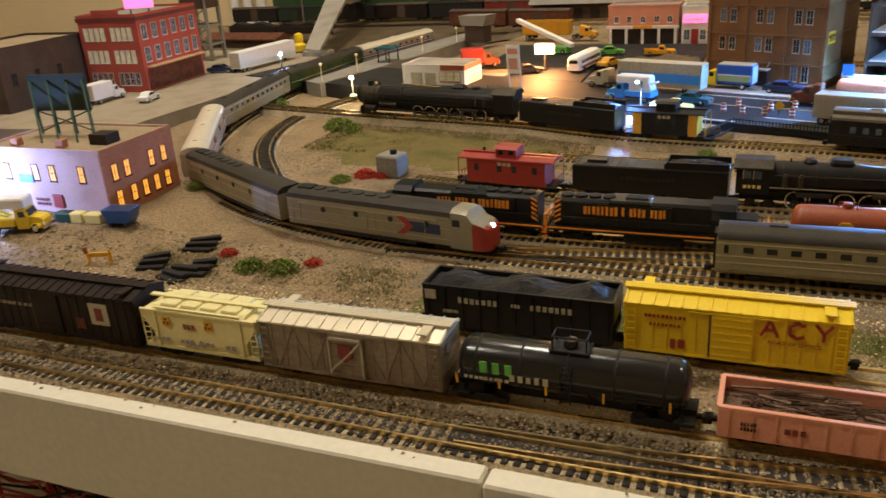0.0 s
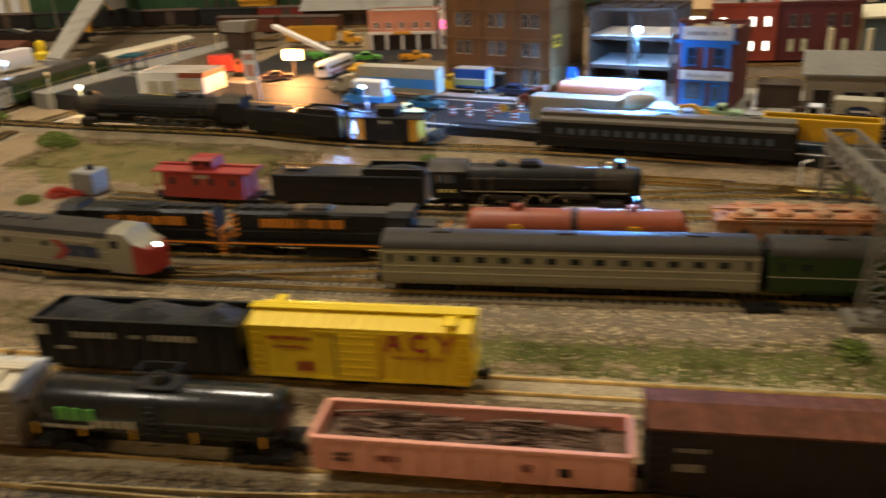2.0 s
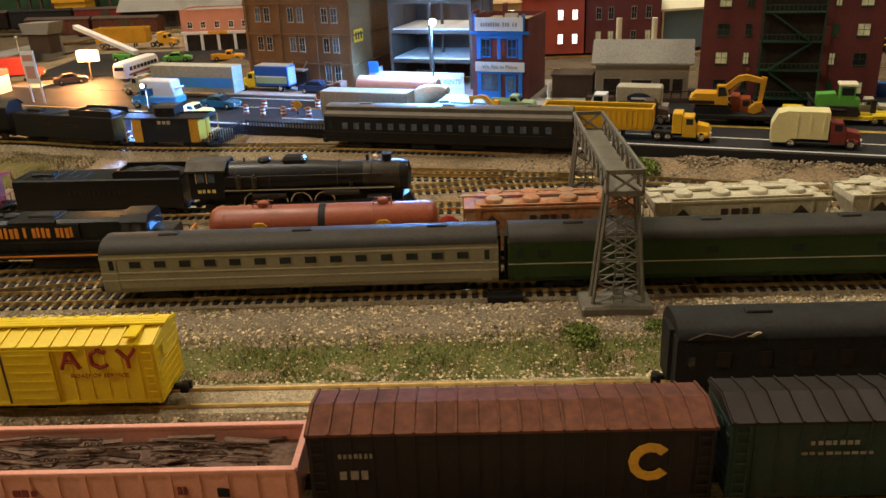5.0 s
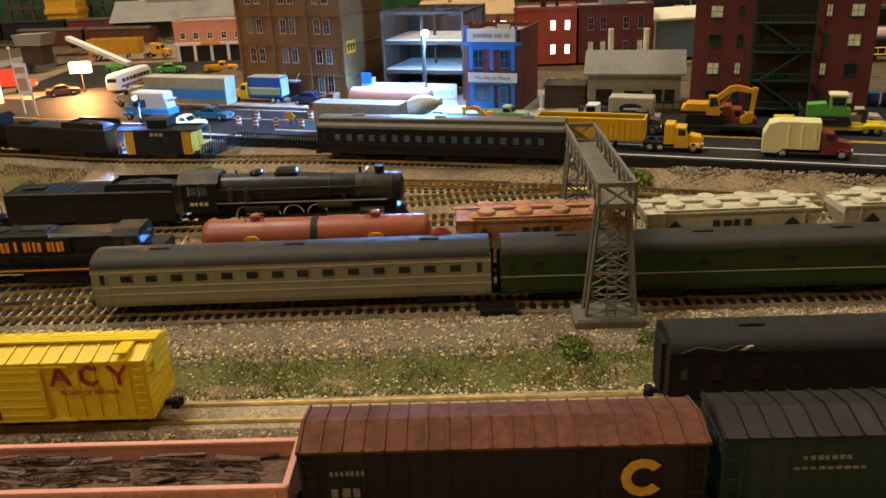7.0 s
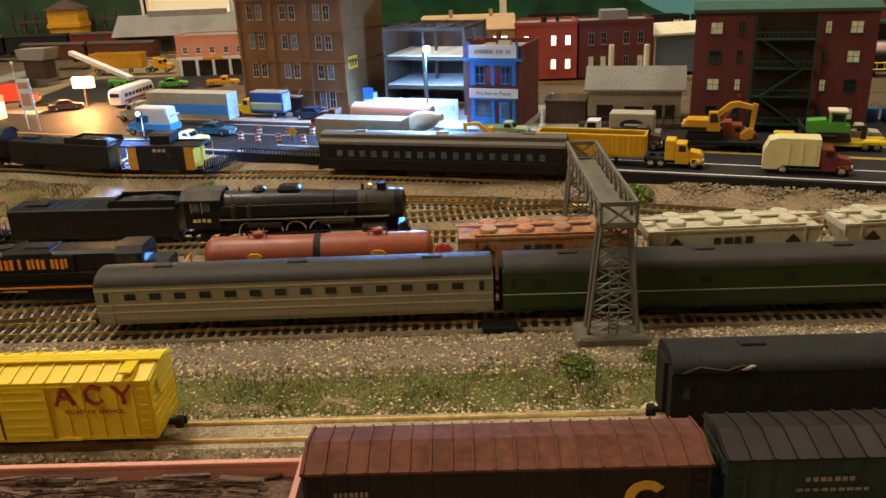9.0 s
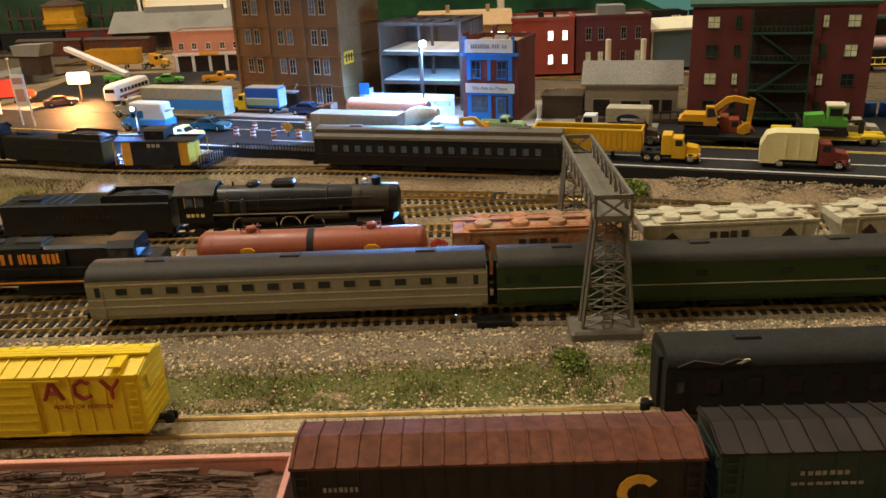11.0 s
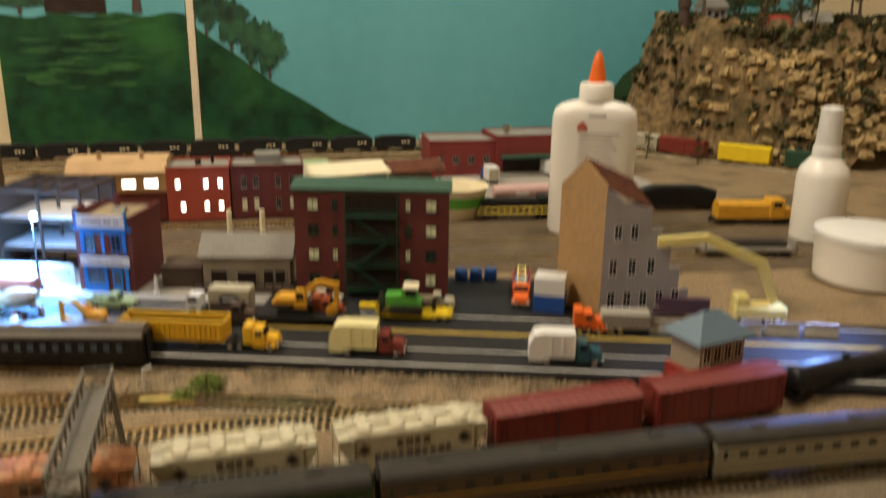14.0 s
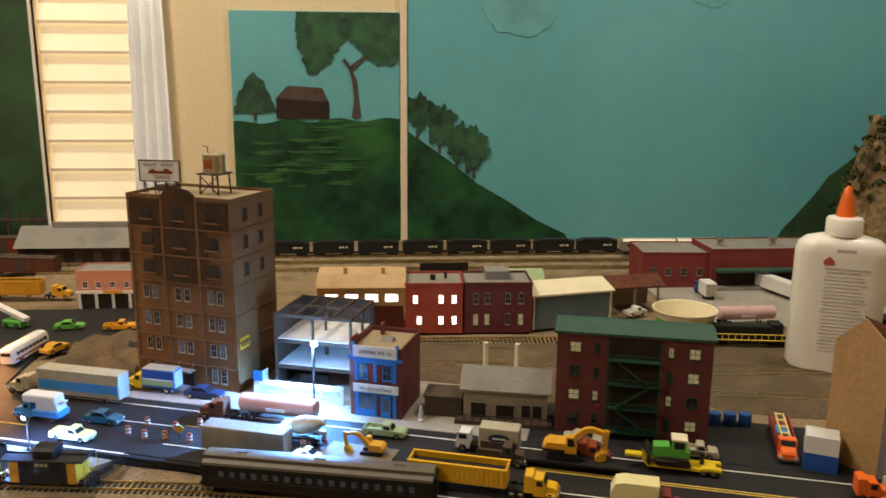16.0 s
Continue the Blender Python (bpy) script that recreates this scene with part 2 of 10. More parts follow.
    "tank_red": dict(colour=(0.31, 0.070, 0.026), rough=0.42, vary=0.12, stain=90, amount=0.3),
    "maroon": dict(colour=(0.20, 0.028, 0.020), rough=0.45, vary=0.15, stain=80, amount=0.3),
    "dark_brown_paint": dict(colour=(0.019, 0.011, 0.008), rough=0.55, vary=0.2, stain=80),
    "dark_green_paint": dict(colour=(0.021, 0.037, 0.024), rough=0.55, vary=0.2, stain=60, dirt=(0.05, 0.035, 0.02), amount=0.6),
    "red_paint": dict(colour=(0.34, 0.032, 0.024), rough=0.45, vary=0.12, stain=80, amount=0.3),
    "hopper_grey": dict(colour=(0.46, 0.41, 0.29), rough=0.6, vary=0.15, grain=600, stain=60, dirt=(0.28, 0.22, 0.13), amount=0.5),
    "hopper_rust": dict(colour=(0.46, 0.19, 0.075), rough=0.75, vary=0.3, grain=500, stain=90, dirt=(0.46, 0.36, 0.22), amount=0.85),
    "orange": dict(colour=(0.85, 0.30, 0.03), rough=0.45, vary=0.08, stain=80, amount=0.15),
    "gantry_grey": dict(colour=(0.17, 0.15, 0.11), rough=0.6, vary=0.15, stain=100),
    "blue": dict(colour=(0.02, 0.09, 0.36), rough=0.4, vary=0.1, stain=80, amount=0.15),
    "sky_blue": dict(colour=(0.06, 0.30, 0.70), rough=0.4, vary=0.08, stain=80, amount=0.15),
    "shop_blue": dict(colour=(0.02, 0.20, 0.62), rough=0.45, vary=0.08, stain=80, amount=0.15),
    "navy": dict(colour=(0.02, 0.035, 0.09), rough=0.4, vary=0.1, stain=80),
    "lime": dict(colour=(0.12, 0.44, 0.06), rough=0.4, vary=0.1, stain=80, amount=0.15),
    "pale_green": dict(colour=(0.36, 0.46, 0.24), rough=0.4, vary=0.08, stain=80, amount=0.15),
    "dark_green": dict(colour=(0.015, 0.06, 0.03), rough=0.5, vary=0.15, stain=80),
    "teal": dict(colour=(0.02, 0.10, 0.13), rough=0.3, vary=0.1, stain=80),
    "salmon": dict(colour=(0.55, 0.24, 0.17), rough=0.5, vary=0.1, stain=60, amount=0.2),
    "purple": dict(colour=(0.12, 0.07, 0.12), rough=0.7, vary=0.1, stain=60),
    "rubber": dict(colour=(0.014, 0.014, 0.014), rough=0.8, vary=0.2),
    "glass_dark": dict(colour=(0.02, 0.022, 0.026), rough=0.08, vary=0.05, bump=0.0),
    "pane_blue": dict(colour=(0.09, 0.12, 0.16), rough=0.12, vary=0.3, grain=400, stain=60, bump=0.0),
    "lit_amber": dict(colour=(0.9, 0.5, 0.12), rough=0.5, vary=0.1, glow=1.1, glow_colour=(1.0, 0.40, 0.05)),
    "lit_white": dict(colour=(0.9, 0.9, 0.85), rough=0.5, vary=0.1, glow=3.5, glow_colour=(1.0, 0.93, 0.78)),
    "lit_pale": dict(colour=(0.6, 0.58, 0.35), rough=0.5, vary=0.3, grain=200, glow=0.10, glow_colour=(0.95, 0.85, 0.45)),
    "led": dict(colour=(0.8, 0.9, 1.0), rough=0.3, vary=0.02, glow=60.0, glow_colour=(0.45, 0.72, 1.0)),
    "lamp_orange": dict(colour=(1.0, 0.8, 0.5), rough=0.3, vary=0.02, glow=6.0, glow_colour=(1.0, 0.62, 0.24)),
    "headlight": dict(colour=(1.0, 0.95, 0.85), rough=0.2, vary=0.02, glow=14.0, glow_colour=(1.0, 0.92, 0.75)),
    "neon_pink": dict(colour=(1.0, 0.3, 0.5), rough=0.4, vary=0.05, glow=2.0, glow_colour=(1.0, 0.12, 0.38)),
    "rock": dict(colour=(0.21, 0.135, 0.055), rough=0.9, vary=0.55, grain=120, stain=14, bump=1.0, dirt=(0.06, 0.05, 0.016), amount=1.0),
    "cream_rock": dict(colour=(0.44, 0.31, 0.135), rough=0.9, vary=0.35, grain=220, stain=45, bump=1.0, dirt=(0.22, 0.15, 0.06), amount=0.8, each=0.25),
    "soil": dict(colour=(0.105, 0.070, 0.036), rough=0.95, vary=0.5, grain=600, stain=26, bump=0.9, dirt=(0.19, 0.135, 0.07), amount=0.7),
    "label_print": dict(colour=(0.55, 0.50, 0.47), rough=0.5, vary=0.1),
    "hopper_pale": dict(colour=(0.60, 0.54, 0.37), rough=0.6, vary=0.15, grain=600, stain=60, dirt=(0.34, 0.26, 0.14), amount=0.5),
    "coach_brown": dict(colour=(0.075, 0.042, 0.020), rough=0.45, vary=0.15, stain=60, amount=0.3),
    "smokebox": dict(colour=(0.058, 0.048, 0.034), rough=0.5, metal=0.2, vary=0.2, stain=120),
    "bark": dict(colour=(0.10, 0.07, 0.04), rough=0.9, vary=0.3),
    "leaf": dict(colour=(0.075, 0.070, 0.020), rough=0.8, vary=0.4, grain=500, stain=60),
    "wire_red": dict(colour=(0.40, 0.03, 0.025), rough=0.4, vary=0.1),
    "wire_black": dict(colour=(0.015, 0.015, 0.015), rough=0.45, vary=0.1),
    "puddle": dict(colour=(0.32, 0.36, 0.40), rough=0.25, vary=0.3, grain=200, stain=50),
}.items():
    M[key] = mat(key, **args)


# ---- builders: all sizes in millimetres ----
class Shape:
    """Collects boxes, rods and loops of points into one mesh."""

    def __init__(self):
        self.v, self.f = [], []

    def add(self, verts, faces):
        k = len(self.v)
        self.v += [tuple(p) for p in verts]
        self.f += [tuple(i + k for i in f) for f in faces]
        return self

    def box(self, x0, x1, y0, y1, z0, z1, c=0.0, turn=0.0, at=None):
        """A box; c: chamfer of its upright and top edges."""
        c = min(c, abs(x1 - x0) * 0.45, abs(y1 - y0) * 0.45, abs(z1 - z0) * 0.9)
        if c <= 0:
            vs = [(x, y, z) for z in (z0, z1) for x, y in ((x0, y0), (x1, y0), (x1, y1), (x0, y1))]
            fs = [(3, 2, 1, 0), (4, 5, 6, 7), (0, 1, 5, 4), (1, 2, 6, 5), (2, 3, 7, 6), (3, 0, 4, 7)]
        else:
            def ring(i, z):
                a, b, d, e = x0 + i, x1 - i, y0 + i, y1 - i
                k = c * 0.7
                return [(a + k, d, z), (b - k, d, z), (b, d + k, z), (b, e - k, z), (b - k, e, z), (a + k, e, z), (a, e - k, z), (a, d + k, z)]
            vs = ring(0, z0) + ring(0, z1 - c) + ring(c * 0.7, z1)
            fs = [tuple(range(7, -1, -1)), tuple(range(16, 24))]
            for r in (0, 8):
                fs += [(r + i, r + (i + 1) % 8, r + 8 + (i + 1) % 8, r + 8 + i) for i in range(8)]
        if turn or at:
            m = Matrix.Translation(at or (0, 0, 0)) @ Matrix.Rotation(radians(turn), 4, "Z")
            vs = [m @ Vector(p) for p in vs]
        return self.add(vs, fs)

    def rod(self, a, b, r, r2=None, n=8, caps=True):
        a, b = Vector(a), Vector(b)
        q = (b - a).to_track_quat("Z", "Y")
        r2 = r if r2 is None else r2
        vs = []
        for p, rr in ((a, r), (b, r2)):
            vs += [p + q @ Vector((rr * math.cos(2 * math.pi * i / n), rr * math.sin(2 * math.pi * i / n), 0)) for i in range(n)]
        fs = [(i, (i + 1) % n, n + (i + 1) % n, n + i) for i in range(n)]
        if caps:
            fs += [tuple(range(n - 1, -1, -1)), tuple(range(n, 2 * n))]
        return self.add(vs, fs)

    def lathe(self, base, profile, n=16, axis=(0, 0, 1), caps=True):
        """Turns (radius, height) pairs round an axis that starts at base."""
        q = Vector(axis).to_track_quat("Z", "Y")
        base = Vector(base)
        vs, fs = [], []
        for r, h in profile:
            vs += [base + q @ Vector((r * math.cos(2 * math.pi * i / n), r * math.sin(2 * math.pi * i / n), h)) for i in range(n)]
        for k in range(len(profile) - 1):
            fs += [(k * n + i, k * n + (i + 1) % n, (k + 1) * n + (i + 1) % n, (k + 1) * n + i) for i in range(n)]
        if caps:
            fs += [tuple(range(n - 1, -1, -1)), tuple(range((len(profile) - 1) * n, len(profile) * n))]
        return self.add(vs, fs)

    def prism(self, outline, x0, x1, axis="x"):
        """An outline of (across, up) pairs drawn along an axis."""
        def put(s, p):
            return (s, p[0], p[1]) if axis == "x" else (p[0], s, p[1]) if axis == "y" else (p[0], p[1], s)
        n = len(outline)
        vs = [put(s, p) for s in (x0, x1) for p in outline]
        fs = [(i, (i + 1) % n, n + (i + 1) % n, n + i) for i in range(n)] + [tuple(range(n - 1, -1, -1)), tuple(range(n, 2 * n))]
        return self.add(vs, fs)

    def mesh(self, name, smooth=False):
        me = bpy.data.meshes.new(name)
        me.from_pydata([(p[0] * MM, p[1] * MM, p[2] * MM) for p in self.v], [], self.f)
        bm = bmesh.new()
        bm.from_mesh(me)
        bmesh.ops.recalc_face_normals(bm, faces=bm.faces)
        bm.to_mesh(me)
        bm.free()
        if smooth:
            for p in me.polygons:
                p.use_smooth = True
            me.set_sharp_from_angle(angle=radians(38))
        return me


def part(name, shape, material, parent=None, label="", smooth=False):
    ob = new(name, shape.mesh(name, smooth) if isinstance(shape, Shape) else shape)
    if not ob.data.materials:
        ob.data.materials.append(M[material])
    ob.parent = parent
    if label:
        tagged(ob, label)
    return ob


def thing(name, label, category, at=(0, 0, 0), turn=0.0, group="", kind="", size=1.0, tilt=0.0):
    ob = new(name)
    ob.empty_display_size = 0.01
    ob.matrix_world = pose(at[0] * MM, at[1] * MM, at[2] * MM, 0, tilt, turn) @ Matrix.Scale(size, 4)
    return tagged(ob, label, category, group, kind)


def words(text, size, at, material, parent, up=(0, 0, 1), right=(1, 0, 0), name="lettering", stretch=1.0, thick=0.1, bold=0.0):
    """Lettering with the built-in font, turned into a mesh; at: its middle."""
    cu = bpy.data.curves.new(name, "FONT")
    cu.body, cu.size, cu.align_x, cu.align_y, cu.extrude, cu.resolution_u = text, size * MM, "CENTER", "CENTER", thick * MM, 2
    cu.offset = bold * MM
    tmp = new("lettering_curve", cu)
    me = bpy.data.meshes.new_from_object(tmp.evaluated_get(bpy.context.evaluated_depsgraph_get()))
    bpy.data.objects.remove(tmp)
    bpy.data.curves.remove(cu)
    x, y = Vector(right).normalized(), Vector(up).normalized()
    m = Matrix((x, y, x.cross(y))).transposed().to_4x4()
    me.transform(Matrix.Translation(Vector(at) * MM) @ m @ Matrix.Diagonal((stretch, 1, 1, 1)))
    me.materials.append(M[material])
    return part(name, me, material, parent)


def uv(u, v):
    """A place on the street's own axes: u along it, v away from the yard."""
    c, s = math.cos(STREET), math.sin(STREET)
    return 125 + u * c - v * s, 690 + u * s + v * c


def smooth_line(pts, step=3.0):
    """Evenly spaced points on a smooth curve through pts, with headings."""
    p = np.array(pts, float)
    if len(p) > 2:
        full = np.vstack([2 * p[0] - p[1], p, 2 * p[-1] - p[-2]])
        out = []
        for i in range(1, len(full) - 2):
            a, b, c, d = full[i - 1:i + 3]
            for t in np.linspace(0, 1, 24, endpoint=False):
                out.append(0.5 * (2 * b + (c - a) * t + (2 * a - 5 * b + 4 * c - d) * t * t + (3 * b - a - 3 * c + d) * t ** 3))
        p = np.array(out + [p[-1]])
    seg = np.r_[0, np.cumsum(np.linalg.norm(np.diff(p, axis=0), axis=1))]
    s = np.arange(0, seg[-1], step)
    q = np.stack([np.interp(s, seg, p[:, 0]), np.interp(s, seg, p[:, 1])], 1)
    g = np.gradient(q, axis=0)
    return q, np.arctan2(g[:, 1], g[:, 0])


def on_line(pts, x):
    """The place and heading in degrees where a line passes the given x."""
    q, h = smooth_line(pts)
    i = int(np.argmin(np.abs(q[:, 0] - x)))
    return float(q[i, 0]), float(q[i, 1]), math.degrees(h[i])

# ---- the room and the layout's table ----
def structure(name, shape, material, label="", category="", smooth=False):
    return tagged(part(name, shape, material, None, "", smooth), label, category, "", "structure")


TABLE_FRONT = 209.0
structure("floor", Shape().box(-2200, 2400, -1600, 1460, -960, -940), "carpet", "dark carpeted floor of the room", "floor")
structure("ceiling", Shape().box(-2200, 2400, -1600, 1460, 1560, 1590), "ceiling", "plain white ceiling", "ceiling")
structure("wall_west", Shape().box(-2240, -2200, -1600, 1460, -940, 1560), "room_wall", "cream painted room wall", "wall")
structure("wall_east", Shape().box(2400, 2440, -1600, 1460, -940, 1560), "room_wall", "cream painted room wall", "wall")
structure("wall_south", Shape().box(-2200, 2400, -1640, -1600, -940, 1560), "room_wall", "cream painted room wall", "wall")
WALL_Y = 1400.0
WX0, WX1, WZ0, WZ1 = -362.0, -196.0, 26.0, 620.0
structure("wall_north", Shape().box(-2200, WX0, WALL_Y, WALL_Y + 60, -940, 1560).box(WX1, 2400, WALL_Y, WALL_Y + 60, -940, 1560)
          .box(WX0, WX1, WALL_Y, WALL_Y + 60, -940, WZ0).box(WX0, WX1, WALL_Y, WALL_Y + 60, WZ1, 1560), "room_wall", "cream painted wall behind the layout", "wall")


# heights of the layout's ground
def ground_z(x, y):
    c, s = math.cos(STREET), math.sin(STREET)
    v = -(x - 125) * s + (y - 690) * c
    z = -4.0
    k = min(1.0, max(0.0, (v + 150) / 70.0))
    near = min(1.0, max(0.0, (v + 130) / 26.0)) * min(1.0, max(0.0, (x - 228) / 26.0))
    k = max(k, near)
    z += k * k * (3 - 2 * k) * 12.0 * min(1.0, max(0.0, (x + 380) / 60))
    if x < -330:
        k = min(1.0, max(0.0, (-330 - x) / 40)) * min(1.0, max(0.0, (y - 280) / 60)) * min(1.0, max(0.0, (474 - y) / 30))
        z = max(z, -4 + 9.5 * k)
    return z


gx, gy = np.arange(-1300, 1500.1, 12.5), np.arange(TABLE_FRONT, 1400.1, 12.5)
sheet = Shape()
vv = []
for y in gy:
    for x in gx:
        n = noise.noise(Vector((x * 0.02, y * 0.02, 0))) * 1.4 + noise.noise(Vector((x * 0.09, y * 0.09, 3))) * 0.8
        vv.append((x, y, ground_z(x, y) + n - 0.8))
nx = len(gx)
sheet.add(vv, [(j * nx + i, j * nx + i + 1, (j + 1) * nx + i + 1, (j + 1) * nx + i) for j in range(len(gy) - 1) for i in range(nx - 1)])
structure("ground", sheet, "earth", "brown scenic earth covering the layout", "ground", True)
structure("table_top", Shape().box(-1300, 1500, TABLE_FRONT, 1398, -30, -9), "plywood", "plywood table top under the scenery", "table")
structure("fascia", Shape().box(-1300, -77, TABLE_FRONT - 9, TABLE_FRONT, -47, -3, 1).box(-76, 1500, TABLE_FRONT - 10, TABLE_FRONT, -47, -3.4, 1), "fascia", "white painted fascia board along the table's edge", "fascia")

# ---- railway lines ----
RAIL_Z = -1.0
LINES = {
    "front": [(-1300, 222), (-300, 221), (-60, 219), (300, 219), (1400, 219)],
    "siding": [(-1300, 249), (-300, 247), (1400, 247)],
    "team": [(-165, 297), (0, 296), (1400, 293)],
    "main": [(1400, 320), (700, 356), (560, 366), (400, 374), (150, 377), (-50, 376), (-150, 380), (-230, 391), (-320, 424), (-400, 488), (-452, 580), (-482, 690), (-488, 840), (-470, 980), (-430, 1150), (-380, 1290)],
    "yard": [(1400, 520), (700, 448), (550, 431), (370, 417), (200, 411), (60, 411), (-100, 411), (-210, 416), (-290, 440), (-352, 505), (-395, 570), (-418, 640), (-416, 705), (-395, 780)],
    "steam": [(-228, 500), (-150, 488), (-40, 482), (90, 479), (180, 479), (260, 478), (350, 462)],
    "spur": [(40, 545), (120, 533), (200, 520), (300, 490)],
    "ladder": [(70, 508), (150, 517), (215, 519)],
    "yard_lead": [(180, 521), (260, 505), (360, 470), (450, 452)],
    "station": [(-720, 712), (-520, 696), (-360, 668), (-200, 642), (-100, 613), (39, 594), (192, 559), (222, 552)],
    "crossover": [(-190, 381), (-110, 385), (0, 401), (70, 410)],
    "front_switch": [(-92, 221), (-20, 224), (60, 233), (130, 242), (190, 247)],
    "freight_lead": [(-140, 560), (-20, 553), (60, 545), (150, 530)],
}


def line_z(name):
    return {"station": 3.0, "freight_lead": 0.5, "spur": -0.5}.get(name, 14.0 if name.startswith("back") else 10.0 if name.startswith("middle") else RAIL_Z)


def ribbon(shape, q, h, half, z0, z1, shift=0.0, slope=0.0, skip=1):
    """A bar of rectangular or sloping section along a line."""
    q, h = q[::skip], h[::skip]
    n = np.stack([-np.sin(h), np.cos(h)], 1)
    vs, fs = [], []
    for (p, m) in zip(q, n):
        a, b = p + m * (shift - half), p + m * (shift + half)
        vs += [(*(a - m * slope), z0), (*(b + m * slope), z0), (*b, z1), (*a, z1)]
    for i in range(len(q) - 1):
        k = i * 4
        fs += [(k + j, k + (j + 1) % 4, k + 4 + (j + 1) % 4, k + 4 + j) for j in range(4)]
    fs += [(0, 1, 2, 3), (len(vs) - 1, len(vs) - 2, len(vs) - 3, len(vs) - 4)]
    return shape.add(vs, fs)


def railway(key, near):
    q, h = smooth_line(LINES[key], 4.4)
    z = line_z(key)
    root = thing("railway_track", "brass-coloured rails on dark plastic ties in grey ballast", "track", group="tracks of the layout", kind="structure")
    bed = Shape()
    ribbon(bed, q, h, 8.5, min(-8, z - 9), z - {"team": 1.2, "siding": 1.4, "front": 2.0}.get(key, 2.1), 0, 5.0, 2)
    part("ballast_bed", bed, "ballast", root)
    for side in (-5, 5):
        rail = Shape()
        ribbon(rail, q, h, 0.42, z - 1.9, z, side)
        part("rail", rail, "rail", root)
    if near:
        me = Shape().box(-1.25, 1.25, -8.6, 8.6, -1.6, 0, 0.3).mesh("tie")
        me.materials.append(M["tie"])
        count = 0
        far = Shape()
        for (x, y), a in zip(q, h):
            if -480 < x < 560 and count < 290 and y < 700:
                t = part("tie", me, "tie", root)
                t.matrix_basis = pose(x * MM, y * MM, (z - 1.5) * MM, 0, 0, math.degrees(a) + random.uniform(-2, 2))
                count += 1
            else:
                far.box(-1.25, 1.25, -8.6, 8.6, z - 3.1, z - 1.5, 0, math.degrees(a), (x, y, 0))
    else:
        far = Shape()
        for (x, y), a in zip(q, h):
            far.box(-1.25, 1.25, -8.6, 8.6, z - 3.1, z - 1.5, 0, math.degrees(a), (x, y, 0))
    if far.v:
        tagged(part("distant_ties", far, "tie", root), kind="stuff")
    return root


# ---- rolling stock: x along the car, z = 0 on the rails ----
WHEEL = Shape().lathe((0, -5.6, 0), [(0.6, 0), (2.6, 0.1), (2.9, 0.5), (2.6, 0.9), (2.5, 1.7), (0.6, 1.8), (0.6, 9.4), (2.5, 9.5), (2.6, 10.3), (2.9, 10.7), (2.6, 11.1), (0.6, 11.2)], 14, (0, 1, 0)).mesh("wheelset", True)
WHEEL.materials.append(M["iron"])
TRUCK = Shape()
for sy in (-6.6, 6.6):
    TRUCK.prism([(-8, 3.2), (-8, 1.8), (-5.5, 1.4), (-3, 2.2), (-2, 1.2), (2, 1.2), (3, 2.2), (5.5, 1.4), (8, 1.8), (8, 3.2), (5, 3.6), (2.5, 4.6), (-2.5, 4.6), (-5, 3.6)], sy - 0.7, sy + 0.7, "y")
    TRUCK.rod((-1.2, sy, 1.4), (-1.2, sy, 4), 0.8).rod((1.2, sy, 1.4), (1.2, sy, 4), 0.8)
TRUCK.box(-1.8, 1.8, -6.6, 6.6, 2.6, 4.6)
TRUCK = TRUCK.mesh("truck")
TRUCK.materials.append(M["dull_black"])
COUPLER = Shape().box(0, 4.6, -0.8, 0.8, 2.6, 4.2, 0.2).box(4, 6.6, -1.6, 1.6, 1.8, 4.8, 0.5).box(5.4, 7.2, 0.6, 2.0, 2.0, 4.6, 0.3).mesh("coupler")
COUPLER.materials.append(M["dull_black"])


def running_gear(root, half, inset=13.0, axles=(-5.5, 5.5), wide=0):
    for s in (-1, 1):
        t = part("truck", TRUCK, "", root)
        t.matrix_basis = pose(s * (half - inset) * MM, 0, 0)
        for a in axles:
            w = part("wheelset", WHEEL, "", t)
            w.matrix_basis = pose(a * MM, 0, 2.9 * MM)
        c = part("coupler", COUPLER, "", root)
        c.matrix_basis = pose(s * (half - 2) * MM, 0, 0.4 * MM, 0, 0, 0 if s > 0 else 180)


def letters(root, material, x0, x1, y, z, high, count, face=-1, name="lettering", gaps=(), slant=0.0):
    """A row of plain letter-sized bars on a car's side."""
    s = Shape()
    step = (x1 - x0) / count
    rnd = random.Random(int(abs(x0 * 7 + z * 13 + count)))
    for i in range(count):
        if i not in gaps:
            a = x0 + i * step
            s.box(a, a + step * rnd.uniform(0.5, 0.78), y - 0.16, y + 0.16, z - high * rnd.uniform(0.42, 0.5), z + high * rnd.uniform(0.36, 0.5))
    return part(name, s, material, root)


def ladder(shape, x, y, z0, z1, w=3.2, n=6, r=0.22):
    shape.rod((x - w / 2, y, z0), (x - w / 2, y, z1), r, n=5).rod((x + w / 2, y, z0), (x + w / 2, y, z1), r, n=5)
    for i in range(n):
        z = z0 + (z1 - z0) * (i + 0.5) / n
        shape.rod((x - w / 2, y, z), (x + w / 2, y, z), r, n=5)


